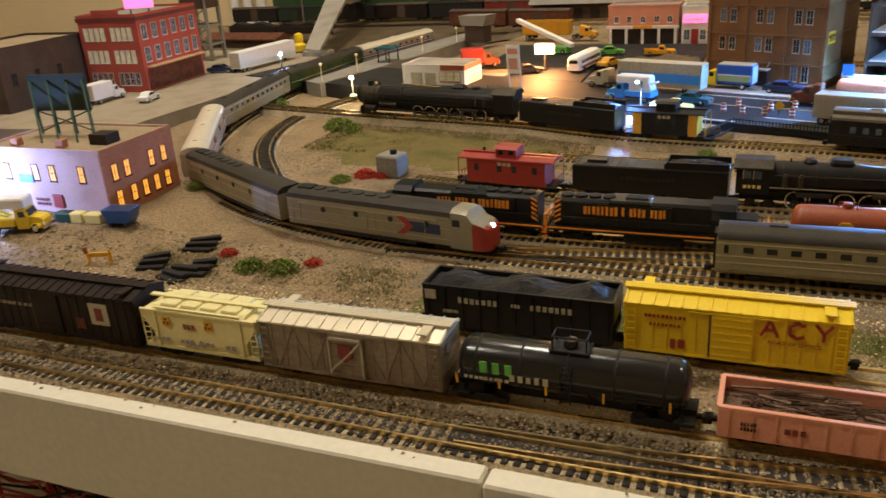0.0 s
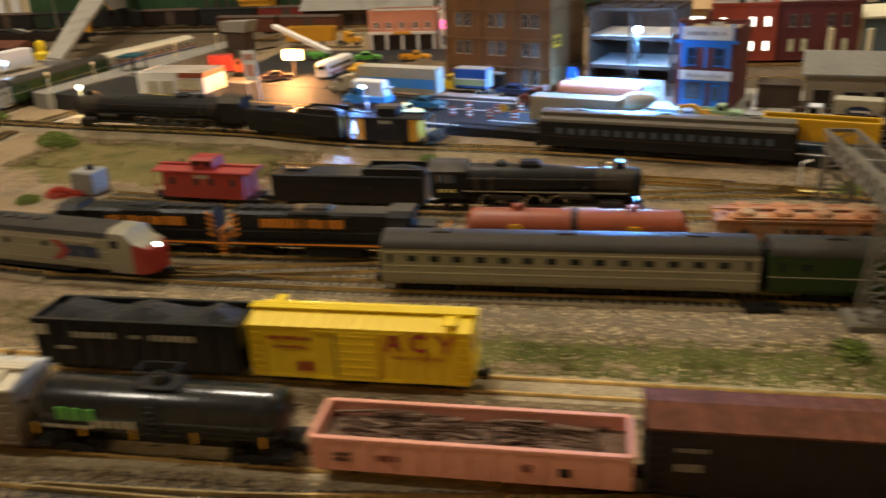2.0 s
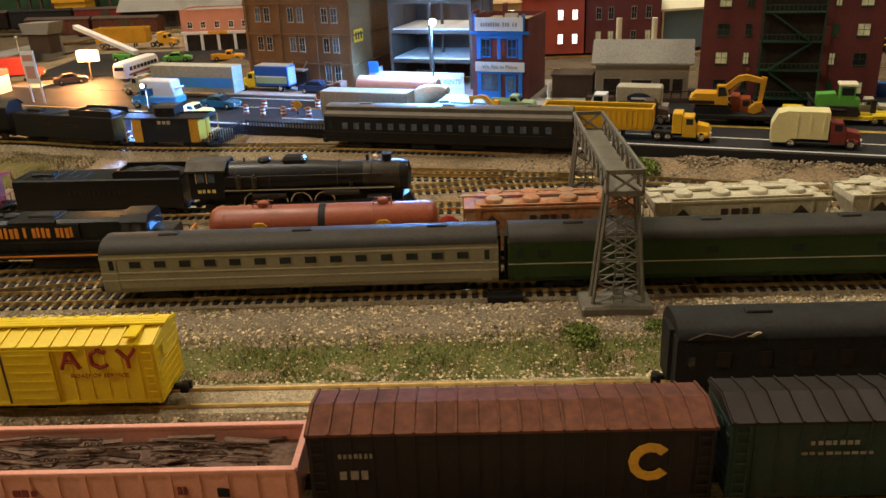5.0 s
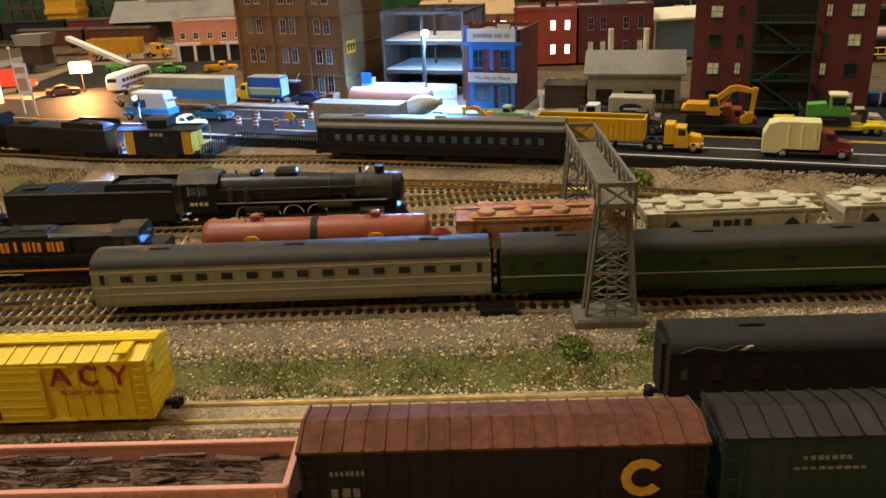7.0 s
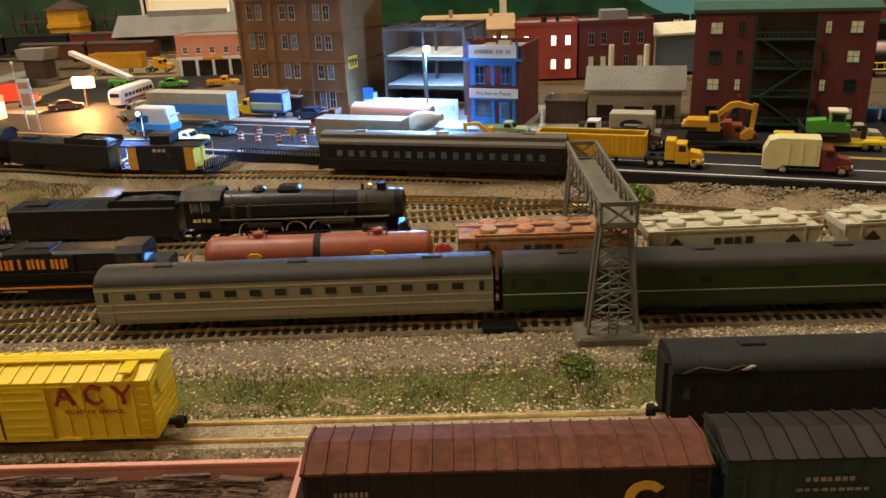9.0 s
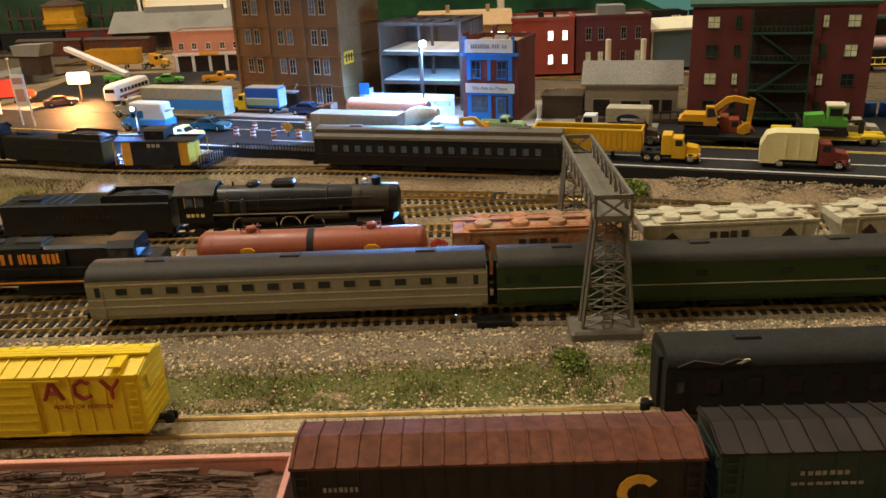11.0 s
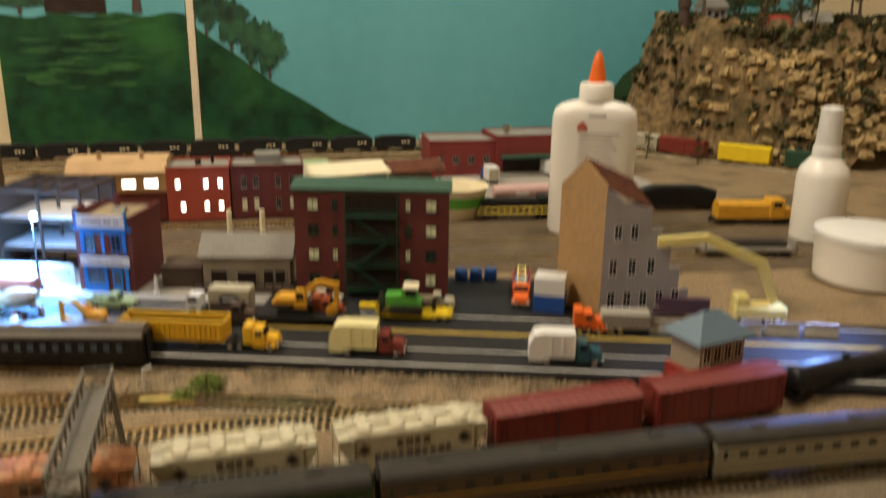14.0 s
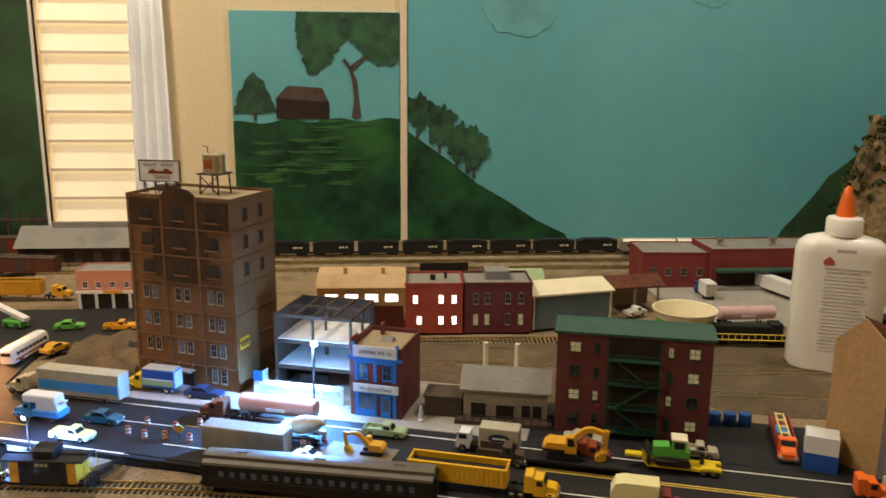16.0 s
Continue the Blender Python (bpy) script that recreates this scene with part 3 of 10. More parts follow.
def boxcar(name, label, L, colour, roof, at, turn=0, high=21.0, W=19.5, ribs="panel", door=True, lettering=(), group="freight cars", walk=True, door_colour=None):
    root = thing(name, label, "railway car", at, turn, group)
    h, w, z0 = L / 2, W / 2, 4.2
    z1 = z0 + high
    body = Shape().box(-h, h, -w, w, z0, z1)
    n = max(8, int(L / 5.2))
    ribs_at = []
    for i in range(n + 1):
        x = -h + 0.4 + (L - 0.8) * i / n
        for s in (-1, 1):
            ribs_at.append((x, s * w))
    if ribs == "truss":
        for i in range(10):
            x = -h + L * i / 10
            if i in (4, 5):
                continue
            a, b = ((x, z0 + 1.5), (x + L / 10, z1 - 1.5)) if i % 2 else ((x + L / 10, z0 + 1.5), (x, z1 - 1.5))
            for s in (-1, 1):
                part("side_brace", Shape().rod((a[0], s * (w + 0.1), a[1]), (b[0], s * (w + 0.1), b[1]), 0.35, n=4), colour, root)
    for s in (-1, 1):
        for k in range(7):
            z = z0 + 2 + (high - 4) * k / 6
            part("end_rib", Shape().box(s * h - 0.35, s * h + 0.35, -w + 1.2, w - 1.2, z - 0.45, z + 0.45), colour, root)
        part("side_sill", Shape().box(-h, h, s * w - 0.25, s * w + 0.25, z0, z0 + 1.2), colour, root)
    part("body", body, colour, root)
    rib = Shape().box(-0.25, 0.25, -0.28, 0.28, z0 + 1, z1 - 0.6).mesh("side_rib")
    rib.materials.append(M[colour])
    for x, y in ribs_at:
        part("side_rib", rib, "", root).location = (x * MM, y * MM, 0)
    rf = Shape().prism([(-w - 0.5, z1 - 0.4), (-w - 0.5, z1 + 0.3), (0, z1 + 2.6), (w + 0.5, z1 + 0.3), (w + 0.5, z1 - 0.4)], -h - 0.4, h + 0.4)
    part("roof", rf, roof, root)
    rib = Shape().prism([(-w - 0.7, z1 - 0.1), (-w - 0.7, z1 + 0.75), (0, z1 + 3.05), (w + 0.7, z1 + 0.75), (w + 0.7, z1 - 0.1)], -0.28, 0.28).mesh("roof_rib")
    rib.materials.append(M[roof])
    for i in range(n + 1):
        part("roof_rib", rib, "", root).location = ((-h + 0.3 + (L - 0.6) * i / n) * MM, 0, 0)
    if walk:
        rw = Shape()
        for y in (-1.6, 0, 1.6):
            rw.box(-h - 1.4, h + 1.4, y - 0.7, y + 0.7, z1 + 3.0, z1 + 3.6)
        rw.box(h - 9, h - 5, -w, 0, z1 + 2.4, z1 + 3.0).box(-h + 5, -h + 9, 0, w, z1 + 2.4, z1 + 3.0)
        part("running_board", rw, roof, root)
    if door:
        for s in (-1, 1):
            dd = part("door", Shape().box(-7.5, 7.5, s * (w + 0.45) - 0.45, s * (w + 0.45) + 0.45, z0 + 1.0, z1 - 1.2), door_colour or colour, root)
            for k in range(6):
                z = z0 + 2.5 + (high - 5) * k / 5
                part("door_rib", Shape().box(-6.8, 6.8, s * (w + 0.9) - 0.25, s * (w + 0.9) + 0.25, z - 0.3, z + 0.3), door_colour or colour, dd)
            # Raised dark bar whose colour stands for shade in the door gap.
            part("door_post", Shape().box(-8.2, -7.5, s * (w + 0.5) - 0.5, s * (w + 0.5) + 0.5, z0 + 1.0, z1 - 1.3), "dark_brown", dd, "dark strip for the shade in the gap at the door's edge")
            for za, zb in ((z1 - 1.3, z1 - 0.7), (z0 + 0.2, z0 + 0.9)):
                part("door_track", Shape().box(-16, 16, s * (w + 0.5) - 0.4, s * (w + 0.5) + 0.4, za, zb), colour, root)
    for sx in (-1, 1):
        for sy in (-1, 1):
            lad = Shape()
            ladder(lad, -sx * sy * (h - 2.6), sy * (w + 0.7), z0, z1 - 1, n=7)
            part("ladder", lad, colour, root)
        part("end_grab", Shape().rod((sx * h + sx * 0.9, -5, z1 - 7), (sx * h + sx * 0.9, 5, z1 - 7), 0.25, n=5), colour, root)
        part("brake_wheel", Shape().lathe((sx * (h + 0.6), -4, z1 - 4), [(0.4, 0), (2.2, 0.1), (2.2, 0.5), (0.4, 0.6)], 12, (sx, 0, 0)), colour, root)
    part("underframe", Shape().box(-h + 2, h - 2, -3, 3, 2.6, 4.2).box(-6, 8, -7, -3, 1.4, 4.2, 0.6).box(-12, -7, 3, 7, 1.6, 4.2, 0.6), "dull_black", root)
    running_gear(root, h)
    for spec in lettering:
        letters(root, *spec)
    return root


def covered_hopper(name, label, L, colour, at, turn=0, high=22.0, W=19, group="freight cars", hatches="round", lettering=(), ribs=9):
    root = thing(name, label, "railway car", at, turn, group)
    h, w, z0 = L / 2, W / 2, 5.0
    z1 = z0 + high
    sec = [(-w + 0.4, z0 + 1), (-w, z0 + 4), (-w, z1 - 1.5), (-w + 2.4, z1), (w - 2.4, z1), (w, z1 - 1.5), (w, z0 + 4), (w - 0.4, z0 + 1)]
    body = Shape().prism(sec, -h + 6, h - 6)
    part("sill", Shape().box(-h + 0.5, h - 0.5, -w, w, z0, z0 + 1.6), colour, root)
    for s in (-1, 1):
        part("end_slope", Shape().add([(s * (h - 6), -w, z1 - 1.5), (s * (h - 6), w, z1 - 1.5), (s * (h - 1), w, z1 - 2), (s * (h - 1), -w, z1 - 2), (s * (h - 6), -w, z0 + 7), (s * (h - 6), w, z0 + 7), (s * (h - 1), w, z1 - 5), (s * (h - 1), -w, z1 - 5)],
                 [(0, 1, 2, 3), (7, 6, 5, 4), (3, 2, 6, 7), (0, 3, 7, 4), (1, 2, 6, 5)]), colour, root)
        for i in range(ribs):
            x = -h + 8 + (L - 16) * i / (ribs - 1)
            part("side_rib", Shape().box(x - 0.45, x + 0.45, s * w - 0.6, s * w + 0.6, z0 + 1.2, z1 - 1.6), colour, root)
        part("top_rail", Shape().box(-h + 1, h - 1, s * w - 0.5, s * w + 0.5, z1 - 2.2, z1 - 1.2), colour, root)
    part("body", body, colour, root)
    for i in range(3):
        x = (i - 1) * L * 0.27
        part("discharge_bay", Shape().add([(x - 9, -w + 2, z0), (x + 9, -w + 2, z0), (x + 9, w - 2, z0), (x - 9, w - 2, z0), (x - 3, -4, 1.4), (x + 3, -4, 1.4), (x + 3, 4, 1.4), (x - 3, 4, 1.4)],
                                          [(3, 2, 1, 0), (4, 5, 6, 7), (0, 1, 5, 4), (1, 2, 6, 5), (2, 3, 7, 6), (3, 0, 4, 7)]), colour, root)
    for i in range(4):
        for sy in (-1, 1):
            x = -h + 14 + (L - 28) * i / 3
            if hatches == "round":
                hs = Shape().lathe((x, sy * 4.6, z1 - 0.2), [(4.1, 0), (4.1, 1.0), (3.6, 1.7), (1.2, 2.1)], 16)
            else:
                hs = Shape().box(x - 4, x + 4, sy * 4.6 - 2.6, sy * 4.6 + 2.6, z1 - 0.2, z1 + 1.0, 0.4)
            part("hatch", hs, colour, root, smooth=True)
    rw = Shape().box(-h, h, -1.3, 1.3, z1 + 0.8, z1 + 1.4)
    for s in (-1, 1):
        rw.box(-h + 8, h - 8, s * (w - 0.6) - 0.5, s * (w - 0.6) + 0.5, z1 - 0.6, z1 - 0.1)
    part("running_board", rw, colour, root)
    for sx in (-1, 1):
        for sy in (-1, 1):
            lad = Shape()
            ladder(lad, sx * (h - 2.4), sy * (w - 0.2), z0, z1 - 1, 3.0, 7)
            part("ladder", lad, colour, root)
            part("corner_post", Shape().rod((sx * (h - 0.9), sy * w, z0), (sx * (h - 0.9), sy * w, z1 - 1), 0.35, n=5), colour, root)
    running_gear(root, h)
    for spec in lettering:
        letters(root, *spec)
    return root


def open_hopper(name, label, L, at, turn=0, high=20.0, W=19, group="freight cars"):
    root = thing(name, label, "railway car", at, turn, group)
    h, w, z0 = L / 2, W / 2, 4.6
    z1 = z0 + high
    b = Shape()
    for s in (-1, 1):
        b.box(-h, h, s * w - 0.5, s * w + 0.5, z0, z1)
        b.box(-h, h, s * w - 0.8, s * w + 0.8, z1 - 1, z1 + 0.2)
        b.box(s * h - 0.5, s * h + 0.5, -w, w, z0 + 9, z1)
        for i in range(11):
            x = -h + 2 + (L - 4) * i / 10
            b.box(x - 0.4, x + 0.4, s * (w + 0.6) - 0.5, s * (w + 0.6) + 0.5, z0, z1)
    b.box(-h, h, -w, w, z0, z0 + 3)
    part("body", b, "black", root)
    heap = Shape()
    nx, ny = 36, 10
    vs = []
    for j in range(ny + 1):
        for i in range(nx + 1):
            x, y = -h + 0.8 + (L - 1.6) * i / nx, -w + 0.6 + (W - 1.2) * j / ny
            e = min(1, min(i, nx - i) / 4) * min(1, min(j, ny - j) / 3)
            vs.append((x, y, z1 - 2.2 + e * (3.6 + 1.4 * math.sin(x * 0.21 + 1)) + random.uniform(-0.4, 0.4)))
    heap.add(vs, [(j * (nx + 1) + i, j * (nx + 1) + i + 1, (j + 1) * (nx + 1) + i + 1, (j + 1) * (nx + 1) + i) for j in range(ny) for i in range(nx)])
    part("coal_load", heap, "coal", root, "heaped black coal")
    letters(root, "hopper_grey", -h + 16, -h + 34, -w - 1.15, z1 - 5.5, 2.6, 7)
    letters(root, "hopper_grey", -h + 39, -h + 43, -w - 1.15, z1 - 5.5, 1.6, 3)
    letters(root, "hopper_grey", -h + 47, -h + 65, -w - 1.15, z1 - 5.5, 2.6, 7)
    letters(root, "hopper_grey", -h + 9, -h + 16, -w - 1.15, z1 - 11, 1.5, 6)
    part("panel_sign", Shape().box(-h + 1, -h + 6, -w - 1.3, -w - 1.0, z1 - 6, z1 - 1.8), "hopper_grey", root, "pale grey lettered panel")
    part("slope_sheet", Shape().box(-h + 8, h - 8, -5, 5, 1.6, z0, 1), "dull_black", root)
    running_gear(root, h)
    return root


def tank_car(name, label, L, R, at, turn=0, colour="gloss_black", cage=True, zc=16.0, domes=0, bands="dull_black", group="freight cars", frame="dull_black"):
    root = thing(name, label, "railway car", at, turn, group)
    h = L / 2
    prof = [(0.2, 0), (R * 0.55, 0.6), (R * 0.85, 1.8), (R * 0.97, 3.4), (R, 5), (R, L - 9), (R * 0.97, L - 7.4), (R * 0.85, L - 5.8), (R * 0.55, L - 4.6), (0.2, L - 4)]
    part("tank", Shape().lathe((-h + 2, 0, zc), prof, 28, (1, 0, 0)), colour, root, smooth=True)
    for i in range(5):
        x = -h + 10 + (L - 20) * i / 4
        part("band", Shape().lathe((x - 0.4, 0, zc), [(R + 0.12, 0), (R + 0.12, 0.8)], 28, (1, 0, 0)), bands, root, smooth=True)
    part("frame", Shape().box(-h, h, -2.5, 2.5, 3.4, zc - R + 1.5).box(-h, -h + 7, -8.5, 8.5, 4.2, 5.2).box(h - 7, h, -8.5, 8.5, 4.2, 5.2)
         .box(-h + 6, -h + 12, -6, 6, 4.5, zc - R * 0.6).box(h - 12, h - 6, -6, 6, 4.5, zc - R * 0.6), frame, root)
    if cage:
        c = Shape()
        top = zc + R
        for x in (-6, 6):
            for y in (-3.4, 3.4):
                c.rod((x, y, top - 1), (x, y, top + 5), 0.35, n=6)
            c.rod((x, -3.4, top + 5), (x, 3.4, top + 5), 0.35, n=6)
        for y in (-3.4, 3.4):
            c.rod((-6, y, top + 5), (6, y, top + 5), 0.35, n=6)
        c.box(-7, 7, -4.4, 4.4, top - 0.4, top + 0.3)
        part("platform_cage", c, "dull_black", root)
        part("valve_dome", Shape().lathe((0, 0, top), [(2.6, 0), (2.6, 2.4), (2.2, 3.2), (0.5, 3.4)], 14), colour, root, smooth=True)
        ld = Shape()
        ladder(ld, 0, -R - 0.6, zc - R + 1, zc + R * 0.8, 3.6, 8)
        part("ladder", ld, "dull_black", root)
    for i in range(domes):
        x = (i - (domes - 1) / 2) * L / domes
        d = part("dome", Shape().lathe((x, 0, zc + R - 0.5), [(2.4, 0), (2.4, 1.8), (2.0, 2.6), (0.6, 2.9)], 14), colour, root, smooth=True)
        part("hatch_rail", Shape().rod((x - 4, -2, zc + R + 1.6), (x + 4, -2, zc + R + 1.6), 0.25, n=5).rod((x - 4, 2, zc + R + 1.6), (x + 4, 2, zc + R + 1.6), 0.25, n=5)
             .rod((x - 4, -2, zc + R - 1), (x - 4, -2, zc + R + 1.6), 0.25, n=5).rod((x + 4, -2, zc + R - 1), (x + 4, -2, zc + R + 1.6), 0.25, n=5), colour, d)
    rail = Shape()
    for sy in (-1, 1):
        rail.rod((-h + 2, sy * 9, zc - 2), (h - 2, sy * 9, zc - 2), 0.22, n=5)
        for i in range(6):
            x = -h + 4 + (L - 8) * i / 5
            rail.rod((x, sy * 9, zc - 2), (x, sy * 7.4, 5), 0.2, n=5)
    part("handrail", rail, frame, root)
    running_gear(root, h)
    return root


def gondola(name, label, L, at, turn=0, high=13.0, W=20, group="freight cars"):
    root = thing(name, label, "railway car", at, turn, group)
    h, w, z0 = L / 2, W / 2, 4.0
    z1 = z0 + high
    b = Shape().box(-h, h, -w, w, z0, z0 + 1.2)
    for s in (-1, 1):
        b.box(-h, h, s * (w - 0.4) - 0.5, s * (w - 0.4) + 0.5, z0, z1 - 0.5)
        b.box(-h, h, s * (w - 0.2) - 0.9, s * (w - 0.2) + 0.9, z1 - 1, z1, 0.2)
        b.box(s * (h - 0.4) - 0.5, s * (h - 0.4) + 0.5, -w, w, z0, z1 - 0.5)
        b.box(s * (h - 0.3) - 0.9, s * (h - 0.3) + 0.9, -w, w, z1 - 1, z1 + 0.02, 0.2)
        for i in range(13):
            x = -h + 3 + (L - 6) * i / 12
            b.box(x - 0.5, x + 0.5, s * (w + 0.1) - 0.45, s * (w + 0.1) + 0.45, z0 + 0.4, z1 - 1)
    part("body", b, "pink", root)
    part("load_floor", Shape().box(-h + 0.7, h - 0.7, -w + 0.7, w - 0.7, z0 + 1.2, z1 - 5), "scrap", root)
    rnd = random.Random(4)
    for k in range(90):
        x, y, z = rnd.uniform(-h + 8, h - 8), rnd.uniform(-w + 2.4, w - 2.4), z1 - 4.6 + rnd.uniform(0, 3.0)
        l, a, p = rnd.uniform(4, 16), rnd.gauss(0, 0.16), rnd.gauss(0, 0.07)
        x = max(-h + 2 + l / 2, min(h - 2 - l / 2, x))
        d = Vector((math.cos(a), max(-0.25, min(0.25, math.sin(a))), p)) * l / 2
        c = Vector((x, y, z))
        s = Shape()
        if k % 5 in (0, 2):
            for i in range(6):
                e = c - d + d * (i / 3)
                s.rod(e + Vector((0, 0, 1.2 if i % 2 else 0)), e + d / 3 + Vector((0, 0, 0 if i % 2 else 1.2)), 0.22, n=4)
            s.rod(c - d, c + d, 0.25, n=4).rod(c - d + Vector((0, 0, 1.2)), c + d + Vector((0, 0, 1.2)), 0.25, n=4)
        elif k % 3 == 0:
            s.rod(c - d, c + d, rnd.uniform(0.4, 0.9), n=6)
        else:
            s.box(-l / 2, l / 2, -rnd.uniform(0.4, 1.4), 0.5, -0.2, rnd.uniform(0.1, 0.5), 0, math.degrees(a), c)
        part("scrap_piece", s, "scrap", root)
    letters(root, "dull_black", -h + 7, -h + 12, -w - 0.5, z0 + 6, 1.2, 5)
    letters(root, "dull_black", -h + 7, -h + 12, -w - 0.5, z0 + 4.2, 1.2, 5)
    letters(root, "maroon", -h + 20, -h + 27, -w - 0.5, z0 + 5.4, 2.0, 3)
    letters(root, "maroon", h - 30, h - 27, -w - 0.5, z0 + 5.4, 2.4, 2)
    part("side_plate", Shape().box(h - 20, h - 17, -w - 0.75, -w - 0.3, z0 + 3.5, z0 + 6), "dull_black", root)
    running_gear(root, h)
    return root


def caboose(name, label, L, colour, roof, at, turn=0, end="", group="freight cars", letter="hopper_grey"):
    root = thing(name, label, "railway car", at, turn, group)
    h, w, z0, z1 = L / 2, 9.0, 4.4, 20.0
    part("body", Shape().box(-h + 6, h - 6, -w, w, z0, z1), colour, root)
    part("roof", Shape().prism([(-w - 0.9, z1), (-w - 0.6, z1 + 0.8), (-4, z1 + 2.2), (4, z1 + 2.2), (w + 0.6, z1 + 0.8), (w + 0.9, z1)], -h + 0.5, h - 0.5), roof, root)
    part("cupola", Shape().box(-7, 7, -7, 7, z1 + 1, z1 + 7).prism([(-8, z1 + 7), (-5, z1 + 8.2), (5, z1 + 8.2), (8, z1 + 7)], -8, 8), colour, root)
    for x in (-3.6, 3.6):
        part("cupola_window", Shape().box(x - 1.6, x + 1.6, -7.2, -6.9, z1 + 3.4, z1 + 6), "glass_dark", root)
    for x in (-h + 13, -4, 6, h - 13):
        part("window", Shape().box(x - 1.6, x + 1.6, -w - 0.15, -w + 0.1, z0 + 8, z0 + 12.4), "glass_dark", root)
    for s in (-1, 1):
        part("platform", Shape().box(s * h - 0.4 if s < 0 else h - 6, s * h + 0.4 if s > 0 else -h + 6, -w, w, z0 - 0.6, z0 + 0.4), "dull_black", root)
        rl = Shape()
        for y in (-w, -w / 2, 0, w / 2, w):
            rl.rod((s * h, y, z0), (s * h, y, z0 + (15.6 if abs(y) == w else 6)), 0.3, n=5)
        rl.rod((s * h, -w, z0 + 6), (s * h, w, z0 + 6), 0.3, n=5)
        part("end_railing", rl, end or colour, root)
        if end:
            part("end_panel", Shape().box(s * (h - 6) - 0.3, s * (h - 6) + 0.3, -w, w, z0, z1).box(s * (h - 9) - 3, s * (h - 9) + 3, -w - 0.2, -w, z0, z1), end, root, "yellow end")
    letters(root, letter, -5, 5, -w - 0.15, z0 + 13.2, 2.4, 3)
    part("chimney", Shape().rod((-h + 14, 2, z1), (-h + 14, 2, z1 + 5), 0.9), "dull_black", root)
    part("roof_walk", Shape().box(-h, -8, -1.5, 1.5, z1 + 2.6, z1 + 3.1).box(8, h, -1.5, 1.5, z1 + 2.6, z1 + 3.1), roof, root)
    running_gear(root, h, 11)
    return root


def road_switcher(name, label, L, at, turn=0, group="black diesel locomotives"):
    """A long-hood diesel with walkways, rails and a cab; its cab looks along +x."""
    root = thing(name, label, "locomotive", at, turn, group)
    h = L / 2
    part("walkway", Shape().box(-h, h, -9.2, 9.2, 7.4, 8.6).box(-h + 2, h - 2, -9.3, 9.3, 6.4, 7.4), "black", root)
    part("side_stripe", Shape().box(-h + 1, h - 1, -9.6, -9.3, 7.5, 8.3).box(-h + 1, h - 1, 9.3, 9.6, 7.5, 8.3), "orange", root, "orange sill stripe")
    hood = Shape().prism([(-6.4, 8.6), (-6.4, 22), (-5.2, 23.4), (5.2, 23.4), (6.4, 22), (6.4, 8.6)], -h + 5, h - 27)
    for i in range(7):
        x = -h + 9 + i * (L - 42) / 6
        hood.box(x, x + 6, -6.7, -6.3, 10, 16)
    part("long_hood", hood, "black", root)
    for i in range(4):
        x = -h + 11 + i * 7.4
        part("roof_fan", Shape().lathe((x, 0, 23.3), [(3.4, 0), (3.4, 1.0), (2.9, 1.3), (0.6, 1.35)], 14), "dull_black", root, smooth=True)
    part("exhaust_box", Shape().box(-h + 42, -h + 54, -3, 3, 23.2, 24.6, 0.5), "dull_black", root)
    part("dynamic_brake_blister", Shape().box(-h + 34, -h + 56, -7.0, 7.0, 21.8, 23.8, 1), "black", root)
    cab = part("cab", Shape().prism([(-9, 8.6), (-9, 22.4), (-6, 25), (6, 25), (9, 22.4), (9, 8.6)], h - 27, h - 15), "black", root)
    for x in (h - 24.5, h - 19.5):
        part("cab_window", Shape().box(x - 1.8, x + 1.8, -9.15, -8.9, 17.4, 21.6), "glass_dark", cab)
    part("windscreen", Shape().box(h - 15.1, h - 14.8, -7, 7, 18, 22), "glass_dark", cab)
    part("short_hood", Shape().prism([(-6.4, 8.6), (-6.4, 16), (-5, 17.6), (5, 17.6), (6.4, 16), (6.4, 8.6)], h - 15, h - 5), "black", root)
    rl = Shape()
    for s in (-1, 1):
        for i in range(10):
            x = -h + 3 + (L - 6) * i / 9
            rl.rod((x, s * 8.9, 8.6), (x, s * 8.9, 14.2), 0.2, n=5)
        rl.rod((-h + 3, s * 8.9, 14.2), (h - 3, s * 8.9, 14.2), 0.2, n=5)
    part("handrail", rl, "dull_black", root)
    for s in (-1, 1):
        st = Shape()
        for i in range(5):
            st.box(s * (h + 0.3) - 0.4, s * (h + 0.3) + 0.4, -9 + i * 3.8, -7 + i * 3.8, 4.5, 10)
        for y in (-9, 9):
            st.rod((s * h, y, 4), (s * h, y, 15), 0.45, n=6)
        st.rod((s * h, -9, 14.6), (s * h, 9, 14.6), 0.4, n=6)
        for k in range(3):
            st.box(s * h - 1.6, s * h + 1.6, -9.6, -7.8, 2 + 2.2 * k, 2.7 + 2.2 * k)
        part("end_stripes", st, "orange", root, "orange striped end steps and rails")
    for f in (-1, 1):
        for i in range(5):
            z = 9.5 + i * 2.7
            part("hazard_stripe", Shape().prism([(-h + 5.2, z), (-h + 5.2, z + 1.3), (-h + 8.5, z + 3.2), (-h + 8.5, z + 1.9)], f * 6.6 - 0.16, f * 6.6 + 0.16, "y"), "orange", root, "orange slanted stripe")
        letters(root, "orange", -h + 21, -h + 39.5, f * 7.55, 18.2, 5.0, 8)
        letters(root, "orange", -h + 41, -h + 43, f * 7.55, 18.2, 5.0, 1)
        letters(root, "orange", -h + 45, -h + 64, f * 7.55, 18.2, 5.0, 9, gaps=(4,))
        letters(root, "orange", h - 24, h - 18, f * 9.2, 13.0, 3.0, 3)
        part("letter_panel", Shape().box(-h + 18, -h + 66, f * 6.9 - 0.5, f * 6.9 + 0.5, 14.6, 21.6), "black", root)
